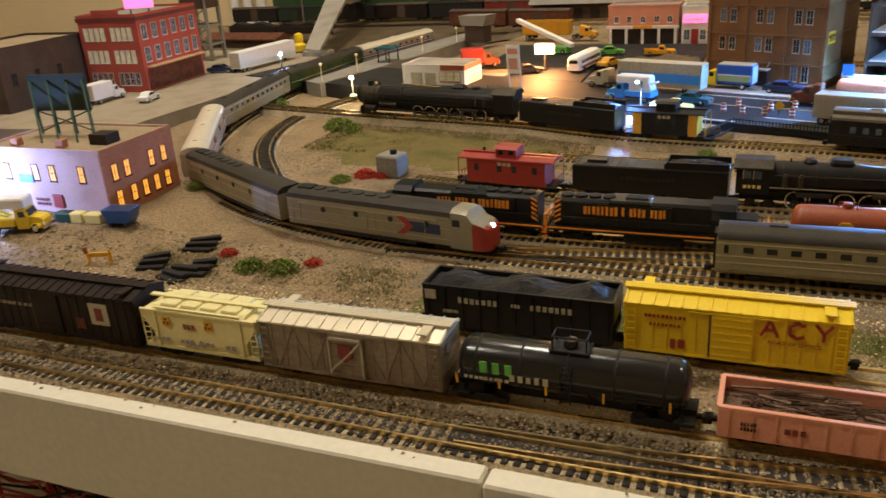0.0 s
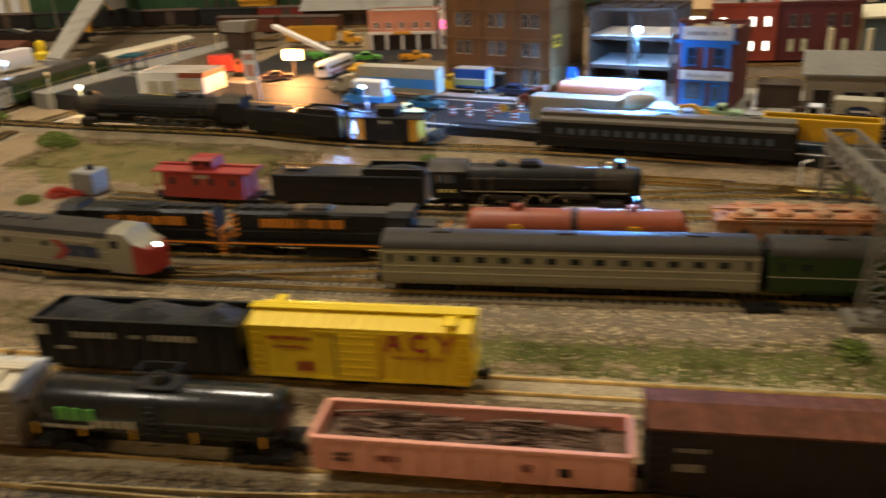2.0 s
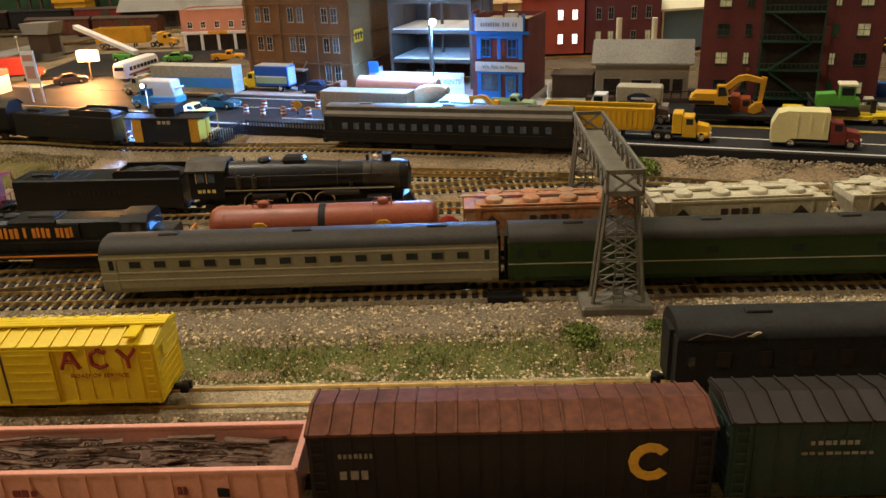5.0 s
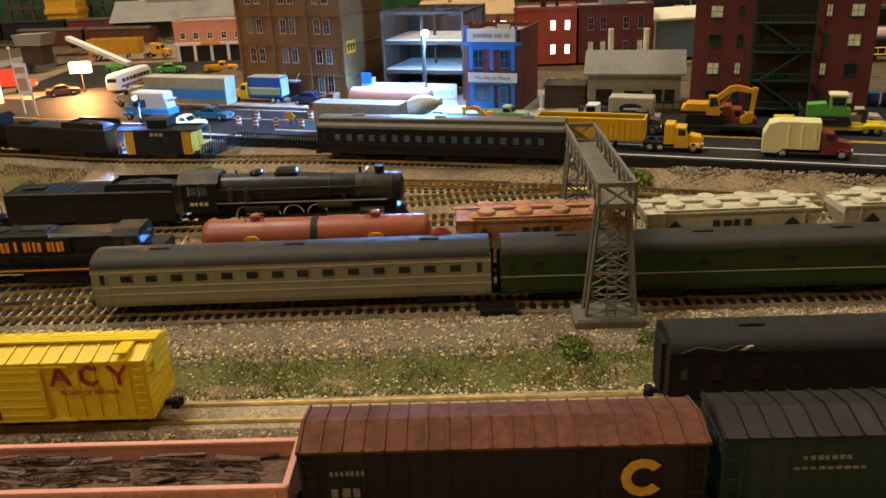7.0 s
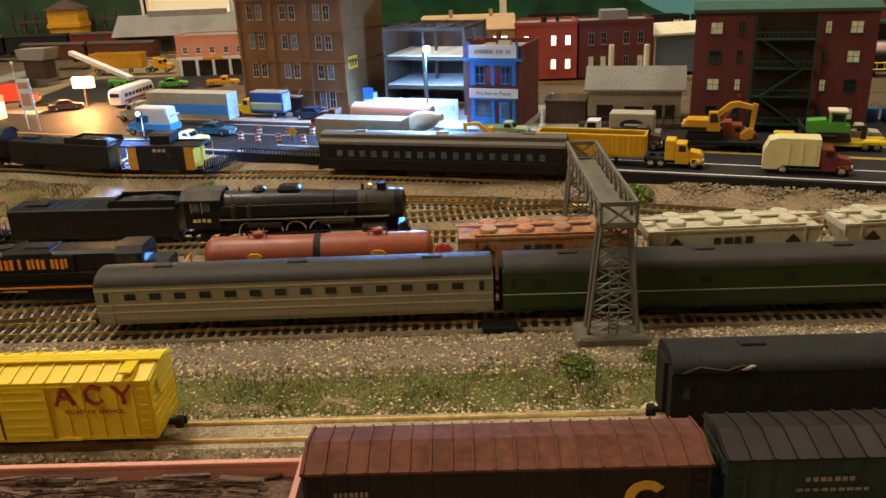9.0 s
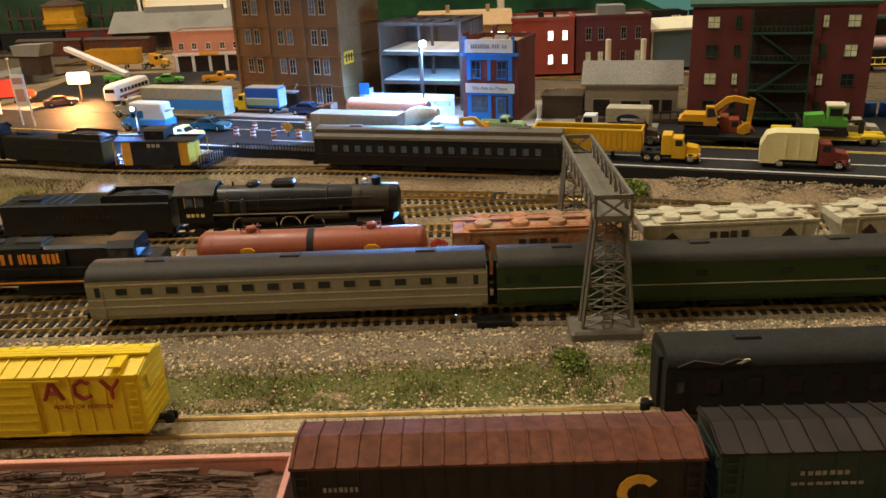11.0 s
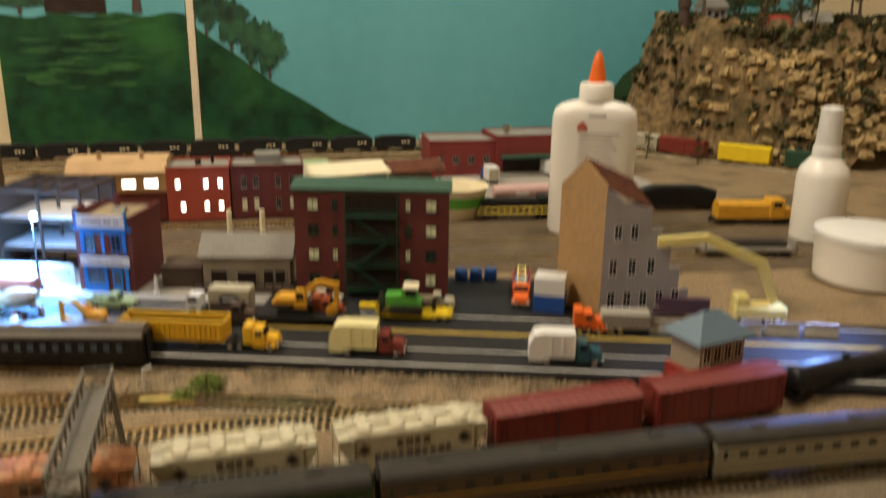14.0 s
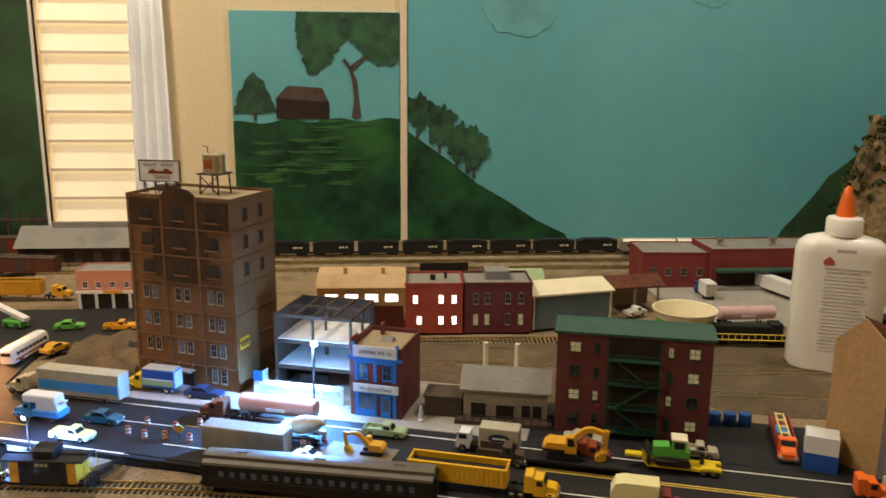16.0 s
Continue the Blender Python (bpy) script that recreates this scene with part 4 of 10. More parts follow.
    part("fuel_tank", Shape().box(-14, 16, -8, 8, 1.6, 6.4, 1.2), "dull_black", root)
    running_gear(root, h, 17)
    return root


def steam_engine(name, label, L, at, turn=0, drivers=4, R=8.5, group="black steam locomotives"):
    """Boiler forward along +x, cab at the back."""
    root = thing(name, label, "locomotive", at, turn, group)
    h, zc = L / 2, 17.5
    part("boiler", Shape().lathe((-h + 20, 0, zc), [(R + 0.6, 0), (R + 0.6, L * 0.34), (R - 0.8, L * 0.52), (R - 0.8, L - 22), (R - 1.2, L - 21), (R * 0.55, L - 20), (0.3, L - 19.6)], 26, (1, 0, 0)), "black", root, smooth=True)
    for i in range(5):
        x = -h + 26 + i * (L - 46) / 4
        part("boiler_band", Shape().lathe((x, 0, zc), [(R + (0.8 if i < 2 else 0.0), 0), (R + (0.8 if i < 2 else 0.0), 0.6)], 26, (1, 0, 0)), "iron", root, smooth=True)
    cab = part("cab", Shape().prism([(-9, 9), (-9, 24), (-5, 27.4), (5, 27.4), (9, 24), (9, 9)], -h + 2, -h + 20), "black", root)
    for x in (-h + 8, -h + 13.5):
        part("cab_window", Shape().box(x - 2, x + 2, -9.2, -8.9, 18, 22.6), "pane_blue", cab)
        part("window_post", Shape().box(x - 2.4, x - 2, -9.5, -8.8, 17.6, 23), "tan_wall", cab)
    letters(cab, "pale_yellow", -h + 6, -h + 16, -9.2, 13.4, 2.0, 4)
    part("smokebox", Shape().lathe((h - 24, 0, zc), [(R - 0.5, 0), (R - 0.5, 18), (R - 0.9, 19), (R - 2.5, 20.4)], 26, (1, 0, 0)), "smokebox", root, "grey-brown smokebox", True)
    for s in (-1, 1):
        for k, x in enumerate((-h + 28, -h + 36)):
            part("air_pump", Shape().rod((x, s * (R + 0.6), zc - 3), (x, s * (R + 0.6), zc + 3), 1.5, n=10).rod((x, s * (R + 0.6), zc + 3), (x, s * (R + 0.6), zc + 4), 0.9, n=8), "smokebox", root)
        for k in range(7):
            x = -h + 24 + k * (L - 44) / 6
            part("rail_stanchion", Shape().rod((x, s * (R - 1), zc + 4.2), (x, s * (R + 0.3), zc + 4.6), 0.25, n=5), "smokebox", root)
        part("air_tank", Shape().rod((h - 44, s * 8.6, 11.4), (h - 26, s * 8.6, 11.4), 1.7, n=12), "smokebox", root, smooth=True)
    part("bell", Shape().lathe((h - 18, 0, zc + R + 0.4), [(1.5, 0), (1.2, 1.6), (0.4, 2.2)], 12), "rail", root, "small brass bell", True)
    part("cab_roof", Shape().prism([(-9.8, 23.4), (-9.8, 24.4), (-5, 28.2), (5, 28.2), (9.8, 24.4), (9.8, 23.4), (5, 27.2), (-5, 27.2)], -h + 0.5, -h + 21.5), "smokebox", cab)
    part("sand_dome", Shape().box(-h + 50, -h + 62, -4, 4, zc + R - 2, zc + R + 3, 1.6), "black", root)
    part("steam_dome", Shape().lathe((-h + 40, 0, zc + R - 1), [(3.6, 0), (3.6, 2.2), (2.6, 3.4), (0.5, 3.8)], 16), "black", root, smooth=True)
    part("smokestack", Shape().lathe((h - 12, 0, zc + R - 2), [(2.6, 0), (2.4, 4), (3.0, 5), (2.2, 5.05)], 16), "black", root, smooth=True)
    rb = Shape()
    for s in (-1, 1):
        rb.box(-h + 20, h - 8, s * 8.3 - 1.2, s * 8.3 + 1.2, 13.2, 13.9)
    part("running_board", rb, "black", root)
    part("board_edge", Shape().box(-h + 20, h - 8, -9.75, -9.5, 13.3, 13.9), "hopper_grey", root, "pale edge stripe")
    n = drivers
    for i in range(n):
        x = -h + 34 + i * 12.4
        for s in (-1, 1):
            wh = Shape().lathe((x, s * 5.4 - 0.6, 5.6), [(4.6, 0), (5.6, 0.1), (5.6, 1.2), (4.6, 1.3), (4.6, 0)], 24, (0, 1, 0), False).lathe((x, s * 5.4 - 0.7, 5.6), [(0.4, 0), (1.2, 0.1), (1.2, 1.4), (0.4, 1.5)], 10, (0, 1, 0))
            for k in range(8):
                a = k * math.pi / 4
                wh.rod((x, s * 5.4, 5.6), (x + 5 * math.cos(a), s * 5.4, 5.6 + 5 * math.sin(a)), 0.3, n=4)
            w = part("driving_wheel", wh, "iron", root)
            part("wheel_tyre", Shape().lathe((x, s * 6.1 - 0.35, 5.6), [(5.0, 0), (5.7, 0.05), (5.7, 0.6), (5.0, 0.65), (5.0, 0)], 24, (0, 1, 0), False), "chrome", w, "bright steel tyre")
    rods = Shape()
    for s in (-1, 1):
        rods.box(-h + 32, -h + 36 + 12.4 * (n - 1), s * 7.4 - 0.3, s * 7.4 + 0.3, 4.2, 5.4)
        rods.rod((-h + 46, s * 7.9, 4.8), (h - 16, s * 8.2, 7), 0.5, n=6)
        rods.rod((h - 22, s * 8.6, 7.4), (h - 10, s * 8.6, 7.4), 2.6, n=12)
    part("side_rod", rods, "iron", root)
    part("frame", Shape().box(-h + 4, h - 4, -3.6, 3.6, 4, 10), "dull_black", root)
    part("pilot", Shape().add([(h - 4, -8, 1.6), (h - 4, 8, 1.6), (h + 3, 1, 1.4), (h + 3, -1, 1.4), (h - 4, -8, 8), (h - 4, 8, 8), (h - 1, 1, 8), (h - 1, -1, 8)],
                              [(0, 1, 2, 3), (4, 5, 6, 7), (0, 3, 7, 4), (3, 2, 6, 7), (2, 1, 5, 6), (0, 1, 5, 4)]), "black", root)
    part("headlamp", Shape().rod((h - 3, 0, zc + 2), (h + 0.4, 0, zc + 2), 1.7, n=12), "iron", root)
    pipes = Shape()
    for s in (-1, 1):
        pipes.rod((-h + 22, s * (R + 0.4), zc + 3), (h - 14, s * (R - 0.4), zc + 3), 0.35, n=5)
        pipes.rod((h - 30, s * (R), zc - 1), (h - 30, s * (R), 12), 1.0, n=8).rod((-h + 34, s * 8.4, 10), (-h + 52, s * 8.4, 10), 1.6, n=10)
    pipes.rod((-h + 30, -2, zc + R + 0.8), (-h + 30, -2, zc + R + 3), 0.5, n=6).rod((h - 22, 0, zc + R - 1), (h - 22, 0, zc + R + 2.5), 0.8, n=8)
    part("pipework", pipes, "iron", root)
    for x in (h - 10, h - 5, -h + 10, -h + 20):
        w = part("wheelset", WHEEL, "", root)
        w.matrix_basis = pose(x * MM, 0, 2.9 * MM)
    return root


def tender(name, label, L, at, turn=0, group="black steam locomotives"):
    root = thing(name, label, "tender", at, turn, group)
    h = L / 2
    part("tank", Shape().box(-h, h - 1, -9.4, 9.4, 5, 21, 0.8), "black", root)
    part("coal_bunker", Shape().box(h - 36, h - 1, -8.8, -7.8, 21, 25).box(h - 36, h - 1, 7.8, 8.8, 21, 25).box(h - 37, h - 36, -8.8, 8.8, 21, 24), "black", root)
    heap = Shape()
    vs = [(h - 35.5 + 34 * i / 16, -7.7 + 15.4 * j / 6, 22 + 2.6 * min(1, min(i, 16 - i) / 4) * min(1, min(j, 6 - j) / 2) + random.uniform(-0.5, 0.5)) for j in range(7) for i in range(17)]
    heap.add(vs, [(j * 17 + i, j * 17 + i + 1, (j + 1) * 17 + i + 1, (j + 1) * 17 + i) for j in range(6) for i in range(16)])
    part("coal_load", heap, "coal", root)
    part("deck_hatch", Shape().box(-h + 8, -h + 20, -3, 3, 21, 22.6, 0.5), "black", root)
    deck = Shape()
    for i in range(8):
        deck.box(-h + 2 + i * 5, -h + 2.4 + i * 5, -9, 9, 21, 21.3)
    part("deck_seams", deck, "iron", root)
    letters(root, "iron", -16, 16, -9.6, 14, 2.4, 12)
    part("underframe", Shape().box(-h + 1, h - 1, -5, 5, 3, 5), "dull_black", root)
    running_gear(root, h, 15)
    return root


def passenger_car(name, label, L, at, turn=0, body="grey_paint", roof="dark_roof", stripes=(), windows=10, win_z=16.5, style="smooth", group="cars of the passenger train", clerestory=False, win=(4.2, 3.0), vest=True, win_mat="glass_dark"):
    root = thing(name, label, "passenger car", at, turn, group)
    h, w, z0, z1 = L / 2, 9.6, 5.0, 21.5
    b = Shape().prism([(-w + 0.6, z0), (-w, z0 + 2), (-w, z1), (w, z1), (w, z0 + 2), (w - 0.6, z0)], -h, h)
    if style == "fluted":
        for k in range(6):
            for f in (-1, 1):
                part("flute", Shape().box(-h, h, f * w - 0.25, f * w + 0.25, z0 + 1.8 + k * 1.3, z0 + 2.4 + k * 1.3), body, root)
    part("body", b, body, root)
    if clerestory:
        sec = [(-w - 0.4, z1), (-w, z1 + 1.6), (-w + 3.6, z1 + 3.0), (-w + 3.6, z1 + 5.4), (-3, z1 + 6.4), (3, z1 + 6.4), (w - 3.6, z1 + 5.4), (w - 3.6, z1 + 3.0), (w, z1 + 1.6), (w + 0.4, z1)]
    else:
        sec = [(-w - 0.2, z1), (-w + 0.4, z1 + 1.8), (-w + 2.6, z1 + 3.4), (-3, z1 + 4.6), (3, z1 + 4.6), (w - 2.6, z1 + 3.4), (w - 0.4, z1 + 1.8), (w + 0.2, z1)]
    part("roof", Shape().prism(sec, -h + 0.3, h - 0.3), roof, root, smooth=True)
    for k, (z, t, m) in enumerate(stripes):
        part("stripe", Shape().box(-h, h, -w - 0.3, -w - 0.02, z, z + t).box(-h, h, w + 0.02, w + 0.3, z, z + t), m, root)
    for i in range(windows):
        x = -h + 14 + (L - 28) * i / max(1, windows - 1)
        for s in (-1, 1):
            part("window", Shape().box(x - win[0] / 2, x + win[0] / 2, s * (w + 0.22) - 0.2, s * (w + 0.22) + 0.2, win_z - win[1] / 2, win_z + win[1] / 2), win_mat, root)
    for i in range(3):
        part("roof_vent", Shape().box(-h + 22 + i * (L - 50) / 2, -h + 30 + i * (L - 50) / 2, -1.8, 1.8, z1 + (6 if clerestory else 4.2), z1 + (7.2 if clerestory else 5.4), 0.4), roof, root)
    for s in (-1, 1):
        part("diaphragm", Shape().box(s * h - 1.2, s * h + 1.2, -4.4, 4.4, z0, z1 + 1), "dull_black", root)
        if vest:
            part("vestibule_door", Shape().box(s * (h - 4.5) - 2, s * (h - 4.5) + 2, -w - 0.25, -w + 0.05, z0 + 1, z1 - 1), body, root)
            part("door_window", Shape().box(s * (h - 4.5) - 1, s * (h - 4.5) + 1, -w - 0.4, -w - 0.2, win_z - 2, win_z + 2), "glass_dark", root)
    part("underfloor_gear", Shape().box(-22, -6, -7.5, 7.5, 1.8, z0, 1).box(4, 26, -7.5, 7.5, 2.2, z0, 1).box(-h + 3, h - 3, -3, 3, 3.4, z0), "dull_black", root)
    running_gear(root, h, 22)
    return root


def streamliner(name, label, at, turn=0, cab=True, L=131.0, group="streamlined diesel units"):
    """A carbody diesel; with a cab its nose looks along +x."""
    root = thing(name, label, "locomotive", at, turn, group)
    h, w, z0, z1 = L / 2, 9.6, 5.0, 21.0
    end = h - 22 if cab else h
    part("body", Shape().prism([(-w + 0.3, z0), (-w, z0 + 1.5), (-w, z1), (w, z1), (w, z0 + 1.5), (w - 0.3, z0)], -h, end), "grey_paint", root)
    part("roof", Shape().prism([(-w - 0.05, z1), (-w + 0.9, z1 + 2.2), (-5.2, z1 + 3.9), (5.2, z1 + 3.9), (w - 0.9, z1 + 2.2), (w + 0.05, z1)], -h, end), "dark_roof", root, smooth=True)
    for k, z in enumerate((8.2, 14.0, 19.8)):
        part("side_moulding", Shape().box(-h, end, -w - 0.2, -w + 0.05, z, z + 0.4).box(-h, end, w - 0.05, w + 0.2, z, z + 0.4), "silver", root)
    for i in range(4):
        x = -h + 26 + i * (L - 62) / 3
        for s in (-1, 1):
            part("porthole", Shape().lathe((x, s * (w + 0.1) - 0.25, 15.8), [(1.6, 0), (1.6, 0.5)], 18, (0, 1, 0)), "glass_dark", root)
    for i in range(6):
        x = -h + 18 + i * 9
        part("roof_fan", Shape().lathe((x, 0, z1 + 3.7), [(3.6, 0), (3.6, 0.8), (3, 1.1), (0.5, 1.15)], 16), "dark_roof", root, smooth=True)
    part("roof_grille", Shape().box(-h + 4, -h + 14, -3.6, 3.6, z1 + 3.6, z1 + 5, 0.4), "dull_black", root)
    part("intake_grille", Shape().box(-h + 8, end - 8, -w - 0.3, -w + 0.05, 18, 19.4), "silver", root)
    for x in (-h + 7, -6, end - 12):
        part("side_door", Shape().box(x - 2.4, x + 2.4, -w - 0.16, -w + 0.05, 6.6, 19), "grey_paint", root)
        part("grab_rail", Shape().rod((x - 3.1, -w - 0.5, 7), (x - 3.1, -w - 0.5, 17), 0.2, n=5), "silver", root)
    if cab:
        secs = []
        prof = [(0, 1.0, 1.0), (7, 1.0, 1.0), (9.5, 0.99, 0.98), (13, 0.97, 0.76), (17, 0.92, 0.71), (19, 0.86, 0.66), (21, 0.72, 0.58), (22, 0.5, 0.48)]
        nose = Shape()
        vs = []
        base = [(-w, 4.0), (-w, z1 - 2), (-w + 0.9, z1 + 2.2), (-5.2, z1 + 3.9), (5.2, z1 + 3.9), (w - 0.9, z1 + 2.2), (w, z1 - 2), (w, 4.0)]
        for dx, ky, kz in prof:
            vs += [(end + dx, y * ky, 4.0 + (z - 4.0) * kz) for y, z in base]
        fs = [(k * 8 + i, k * 8 + (i + 1) % 8, (k + 1) * 8 + (i + 1) % 8, (k + 1) * 8 + i) for k in range(len(prof) - 1) for i in range(8)]
        fs += [tuple(range(len(vs) - 8, len(vs))), tuple(range(7, -1, -1))]
        nose.add(vs, fs)
        me = nose.mesh("nose", True)
        me.materials.append(M["grey_paint"])
        me.materials.append(M["red_paint"])
        for p in me.polygons:
            p.material_index = 1 if p.center.x > (end + 14) * MM and abs(p.normal.z) < 0.75 else 0
        part("nose", me, "", root, "rounded nose with a red front")
        part("windscreen", Shape().add([(end + 9.8, -7.6, 19.2), (end + 9.8, -0.6, 19.2), (end + 9.2, -0.6, 22.4), (end + 9.2, -6.8, 22.4), (end + 12.6, -7.4, 17.2), (end + 13.2, -0.6, 17.4), (end + 9.8, -0.6, 22.9), (end + 9.6, -6.6, 22.6)],
                                       [(0, 1, 2, 3), (4, 5, 6, 7), (0, 1, 5, 4), (1, 2, 6, 5), (2, 3, 7, 6), (3, 0, 4, 7)])
             .add([(end + 9.8, 7.6, 19.2), (end + 9.8, 0.6, 19.2), (end + 9.2, 0.6, 22.4), (end + 9.2, 6.8, 22.4), (end + 12.6, 7.4, 17.2), (end + 13.2, 0.6, 17.4), (end + 9.8, 0.6, 22.9), (end + 9.6, 6.6, 22.6)],
                  [(0, 1, 2, 3), (4, 5, 6, 7), (0, 1, 5, 4), (1, 2, 6, 5), (2, 3, 7, 6), (3, 0, 4, 7)]), "glass_dark", root)
        part("cab_side_window", Shape().box(end + 1.5, end + 6, -w - 0.15, -w + 0.1, 16.4, 20), "glass_dark", root)
        for z in (15.8, 12.2):
            part("headlight", Shape().lathe((end + 19.4, 0, z), [(1.5, 0), (1.7, 1.0), (1.3, 1.8), (0.3, 2.2)], 14, (1, 0, 0)), "headlight", root, "glowing headlight", True)
        part("arrow_red", Shape().prism([(end - 33, 8.4), (end - 27, 13.4), (end - 33, 18.4), (end - 28, 18.4), (end - 22.5, 13.4), (end - 28, 8.4)], -w - 0.32, -w - 0.05, "y"), "red_paint", root, "red arrowhead emblem")
        part("arrow_blue", Shape().prism([(end - 26, 10.6), (end - 22, 13.4), (end - 26, 16.2), (end - 6, 16.2), (end - 6, 10.6)], -w - 0.3, -w - 0.04, "y"), "navy", root, "dark blue band")
        part("pilot", Shape().box(end + 8, end + 20, -6.6, 6.6, 1.4, 4.4, 2), "dull_black", root)
    for s in (-1, 1):
        part("skirt", Shape().box(-h + 30, end - 22, s * 8.6 - 0.4, s * 8.6 + 0.4, 2.4, 5.2), "dull_black", root)
    running_gear(root, h, 24 if cab else 20, (-8, 0, 8))
    return root


def on(line, x):
    a, b, t = on_line(LINES[line], x)
    if math.cos(radians(t)) < 0:
        t += 180
    return (a, b, line_z(line)), t


# front siding, from the dark boxcar to the far green one
p, t = on("siding", -291)
c = boxcar("boxcar", "dark brown weathered boxcar with pale square emblem", 100, "dark_brown_paint", "dark_brown_paint", p, t, 21, lettering=[("weather_silver", -30, 0, -10.1, 17, 1.6, 9)])
part("emblem", Shape().box(25, 35, -10.35, -9.9, 12, 22), "hopper_grey", c, "pale square emblem")
part("emblem_mark", Shape().box(28, 32, -10.5, -10.2, 14, 20), "maroon", c)
part("placard", Shape().box(16, 21, -10.3, -9.9, 9, 14), "oxide", c)
p, t = on("siding", -212)
c = covered_hopper("covered_hopper", "cream plastic covered hopper with dark hazard signs", 58, "pale_cream", p, t, 19, 18.5, hatches="square", ribs=2)
for x in (-15.5, 5.5):
    part("hazard_sign", Shape().box(x - 2, x + 2, -9.75, -9.4, 16, 20), "cat_yellow", c, "yellow square hazard sign")
    part("hazard_trefoil", Shape().add([(x + 1.7 * math.cos(a) * s, -9.9, 18 + 1.7 * math.sin(a) * s) for k in range(3) for a, s in ((1.57 + k * 2.09 - 0.5, 1), (1.57 + k * 2.09 + 0.5, 1), (1.57 + k * 2.09, 0.15))], [(0, 1, 2), (3, 4, 5), (6, 7, 8)]), "dull_black", c, "dark three-bladed hazard mark")
letters(c, "tank_red", -7, -1, -9.7, 16.6, 2.6, 3)
letters(c, "print", -22, 18, -9.7, 9.5, 1.8, 16, gaps=(3, 4, 8, 12, 13))
part("warning_mark", Shape().prism([(-6, 8), (-4, 11), (-2, 8)], -9.9, -9.5, "y").prism([(-1.5, 8), (0.5, 11), (2.5, 8)], -9.9, -9.5, "y"), "print", c)
p, t = on("siding", -141)
c = boxcar("boxcar", "weathered silver grey boxcar with white door and slatted ends", 77, "weather_silver", "silver_roof", p, t, 20, ribs="truss", door=True)
part("shield_emblem", Shape().prism([(-3, 14), (-3, 19), (3, 19), (3, 14), (0, 11.5)], -11.6, -11.0, "y"), "maroon", c, "faded shield emblem on the door")
part("door_slats", Shape().box(-7.4, 7.4, -11.5, -11.0, 21, 22).box(-7.4, -6.6, -11.5, -11.0, 6, 22).box(6.6, 7.4, -11.5, -11.0, 6, 22).rod((-7, -11.3, 7), (7, -11.3, 21), 0.5, n=5), "hopper_grey", c, "white strips on the door")
p, t = on("siding", -57)
c = tank_car("tank_car", "glossy black tank car with green lettering and caged top", 86, 9.2, p, t, "gloss_black", True, 15.0)
letters(c, "lime", -31, -17, -9.3, 17.0, 5.0, 3)
letters(c, "hopper_grey", -20, -5, -9.35, 14.0, 2.8, 5)
letters(c, "hopper_grey", -37, -20, -9.2, 12.4, 1.3, 9)
for x in (-40, -24, -7, 13, 35):
    part("reflector", Shape().box(x - 0.4, x + 0.4, -9.3, -8.8, 9, 13), "cat_yellow", c)
p, t = on("siding", 36.5)
gondola("gondola", "pink open gondola loaded with rusty scrap beams", 92, p, t, 11.5)
p, t = on("siding", 137)
c = boxcar("boxcar", "long dark brown boxcar with rusty red ribbed roof", 99, "dark_brown_paint", "oxide", p, t, 20.5, walk=False, door=False, lettering=[("weather_silver", -42, -34, -10.1, 13, 2.6, 3), ("weather_silver", -42, -33, -10.1, 18.6, 1.4, 7)])
ring = Shape()
for k in range(10):
    a0, a1 = 0.7 + k * 0.49, 0.7 + (k + 1) * 0.49
    ring.add([(34 + r * math.cos(a), y, 15.5 + r * math.sin(a)) for y in (-10.45, -10.0) for a, r in ((a0, 5.4), (a1, 5.4), (a1, 3.0), (a0, 3.0))], [(0, 1, 2, 3), (4, 5, 6, 7), (0, 1, 5, 4), (1, 2, 6, 5), (2, 3, 7, 6), (3, 0, 4, 7)])
part("ring_emblem", ring, "cat_yellow", c, "yellow open ring emblem")
p, t = on("siding", 238)
c = boxcar("boxcar", "dark green boxcar with brown roof and pale sign", 98, "dark_green_paint", "dark_brown_paint", p, t, 21.5, door=False, walk=False, lettering=[("weather_silver", -30, -18, -10.1, 20, 1.2, 7), ("weather_silver", -32, -14, -10.1, 17, 0.8, 9)])
p, t = on("siding", 341)
boxcar("boxcar", "dark brown boxcar with rusty roof", 98, "dark_brown_paint", "dark_brown_paint", p, t, 21)

# team track
p, t = on("team", -90)
open_hopper("coal_hopper", "black open hopper heaped with coal, white lettering", 80, p, t, 18.5)
p, t = on("team", -6)
c = boxcar("boxcar", "bright yellow boxcar with red lettering and ribbed roof", 79, "yellow", "yellow", p, t, 20, lettering=[("red_paint", -32, -16, -10.2, 20, 1.4, 10), ("red_paint", -30, -18, -10.2, 16.5, 1.2, 8), ("red_paint", -22, -16, -10.2, 9, 4, 2)])
big = Shape()
for x, strokes in ((10, [((0, 0), (2.8, 6.4)), ((2.8, 6.4), (5.6, 0)), ((1.2, 2.4), (4.4, 2.4))]), (19, [((5.4, 5.2), (3, 6.3)), ((3, 6.3), (0.6, 4.8)), ((0.6, 4.8), (0.6, 1.6)), ((0.6, 1.6), (3, 0.2)), ((3, 0.2), (5.4, 1.2))]), (28, [((0, 6.4), (2.8, 3)), ((2.8, 3), (5.6, 6.4)), ((2.8, 3), (2.8, 0))])):
    for (a, b), (d, e) in strokes:
        big.rod((x + a, -10.0, 16.6 + b), (x + d, -10.0, 16.6 + e), 0.62, n=6)
part("initials", big, "red_paint", c, "large red painted initials")
words("ROAD OF SERVICE", 1.9, (21.5, -10.35, 14.2), "red_paint", c, stretch=1.15)
p, t = on("team", 269)
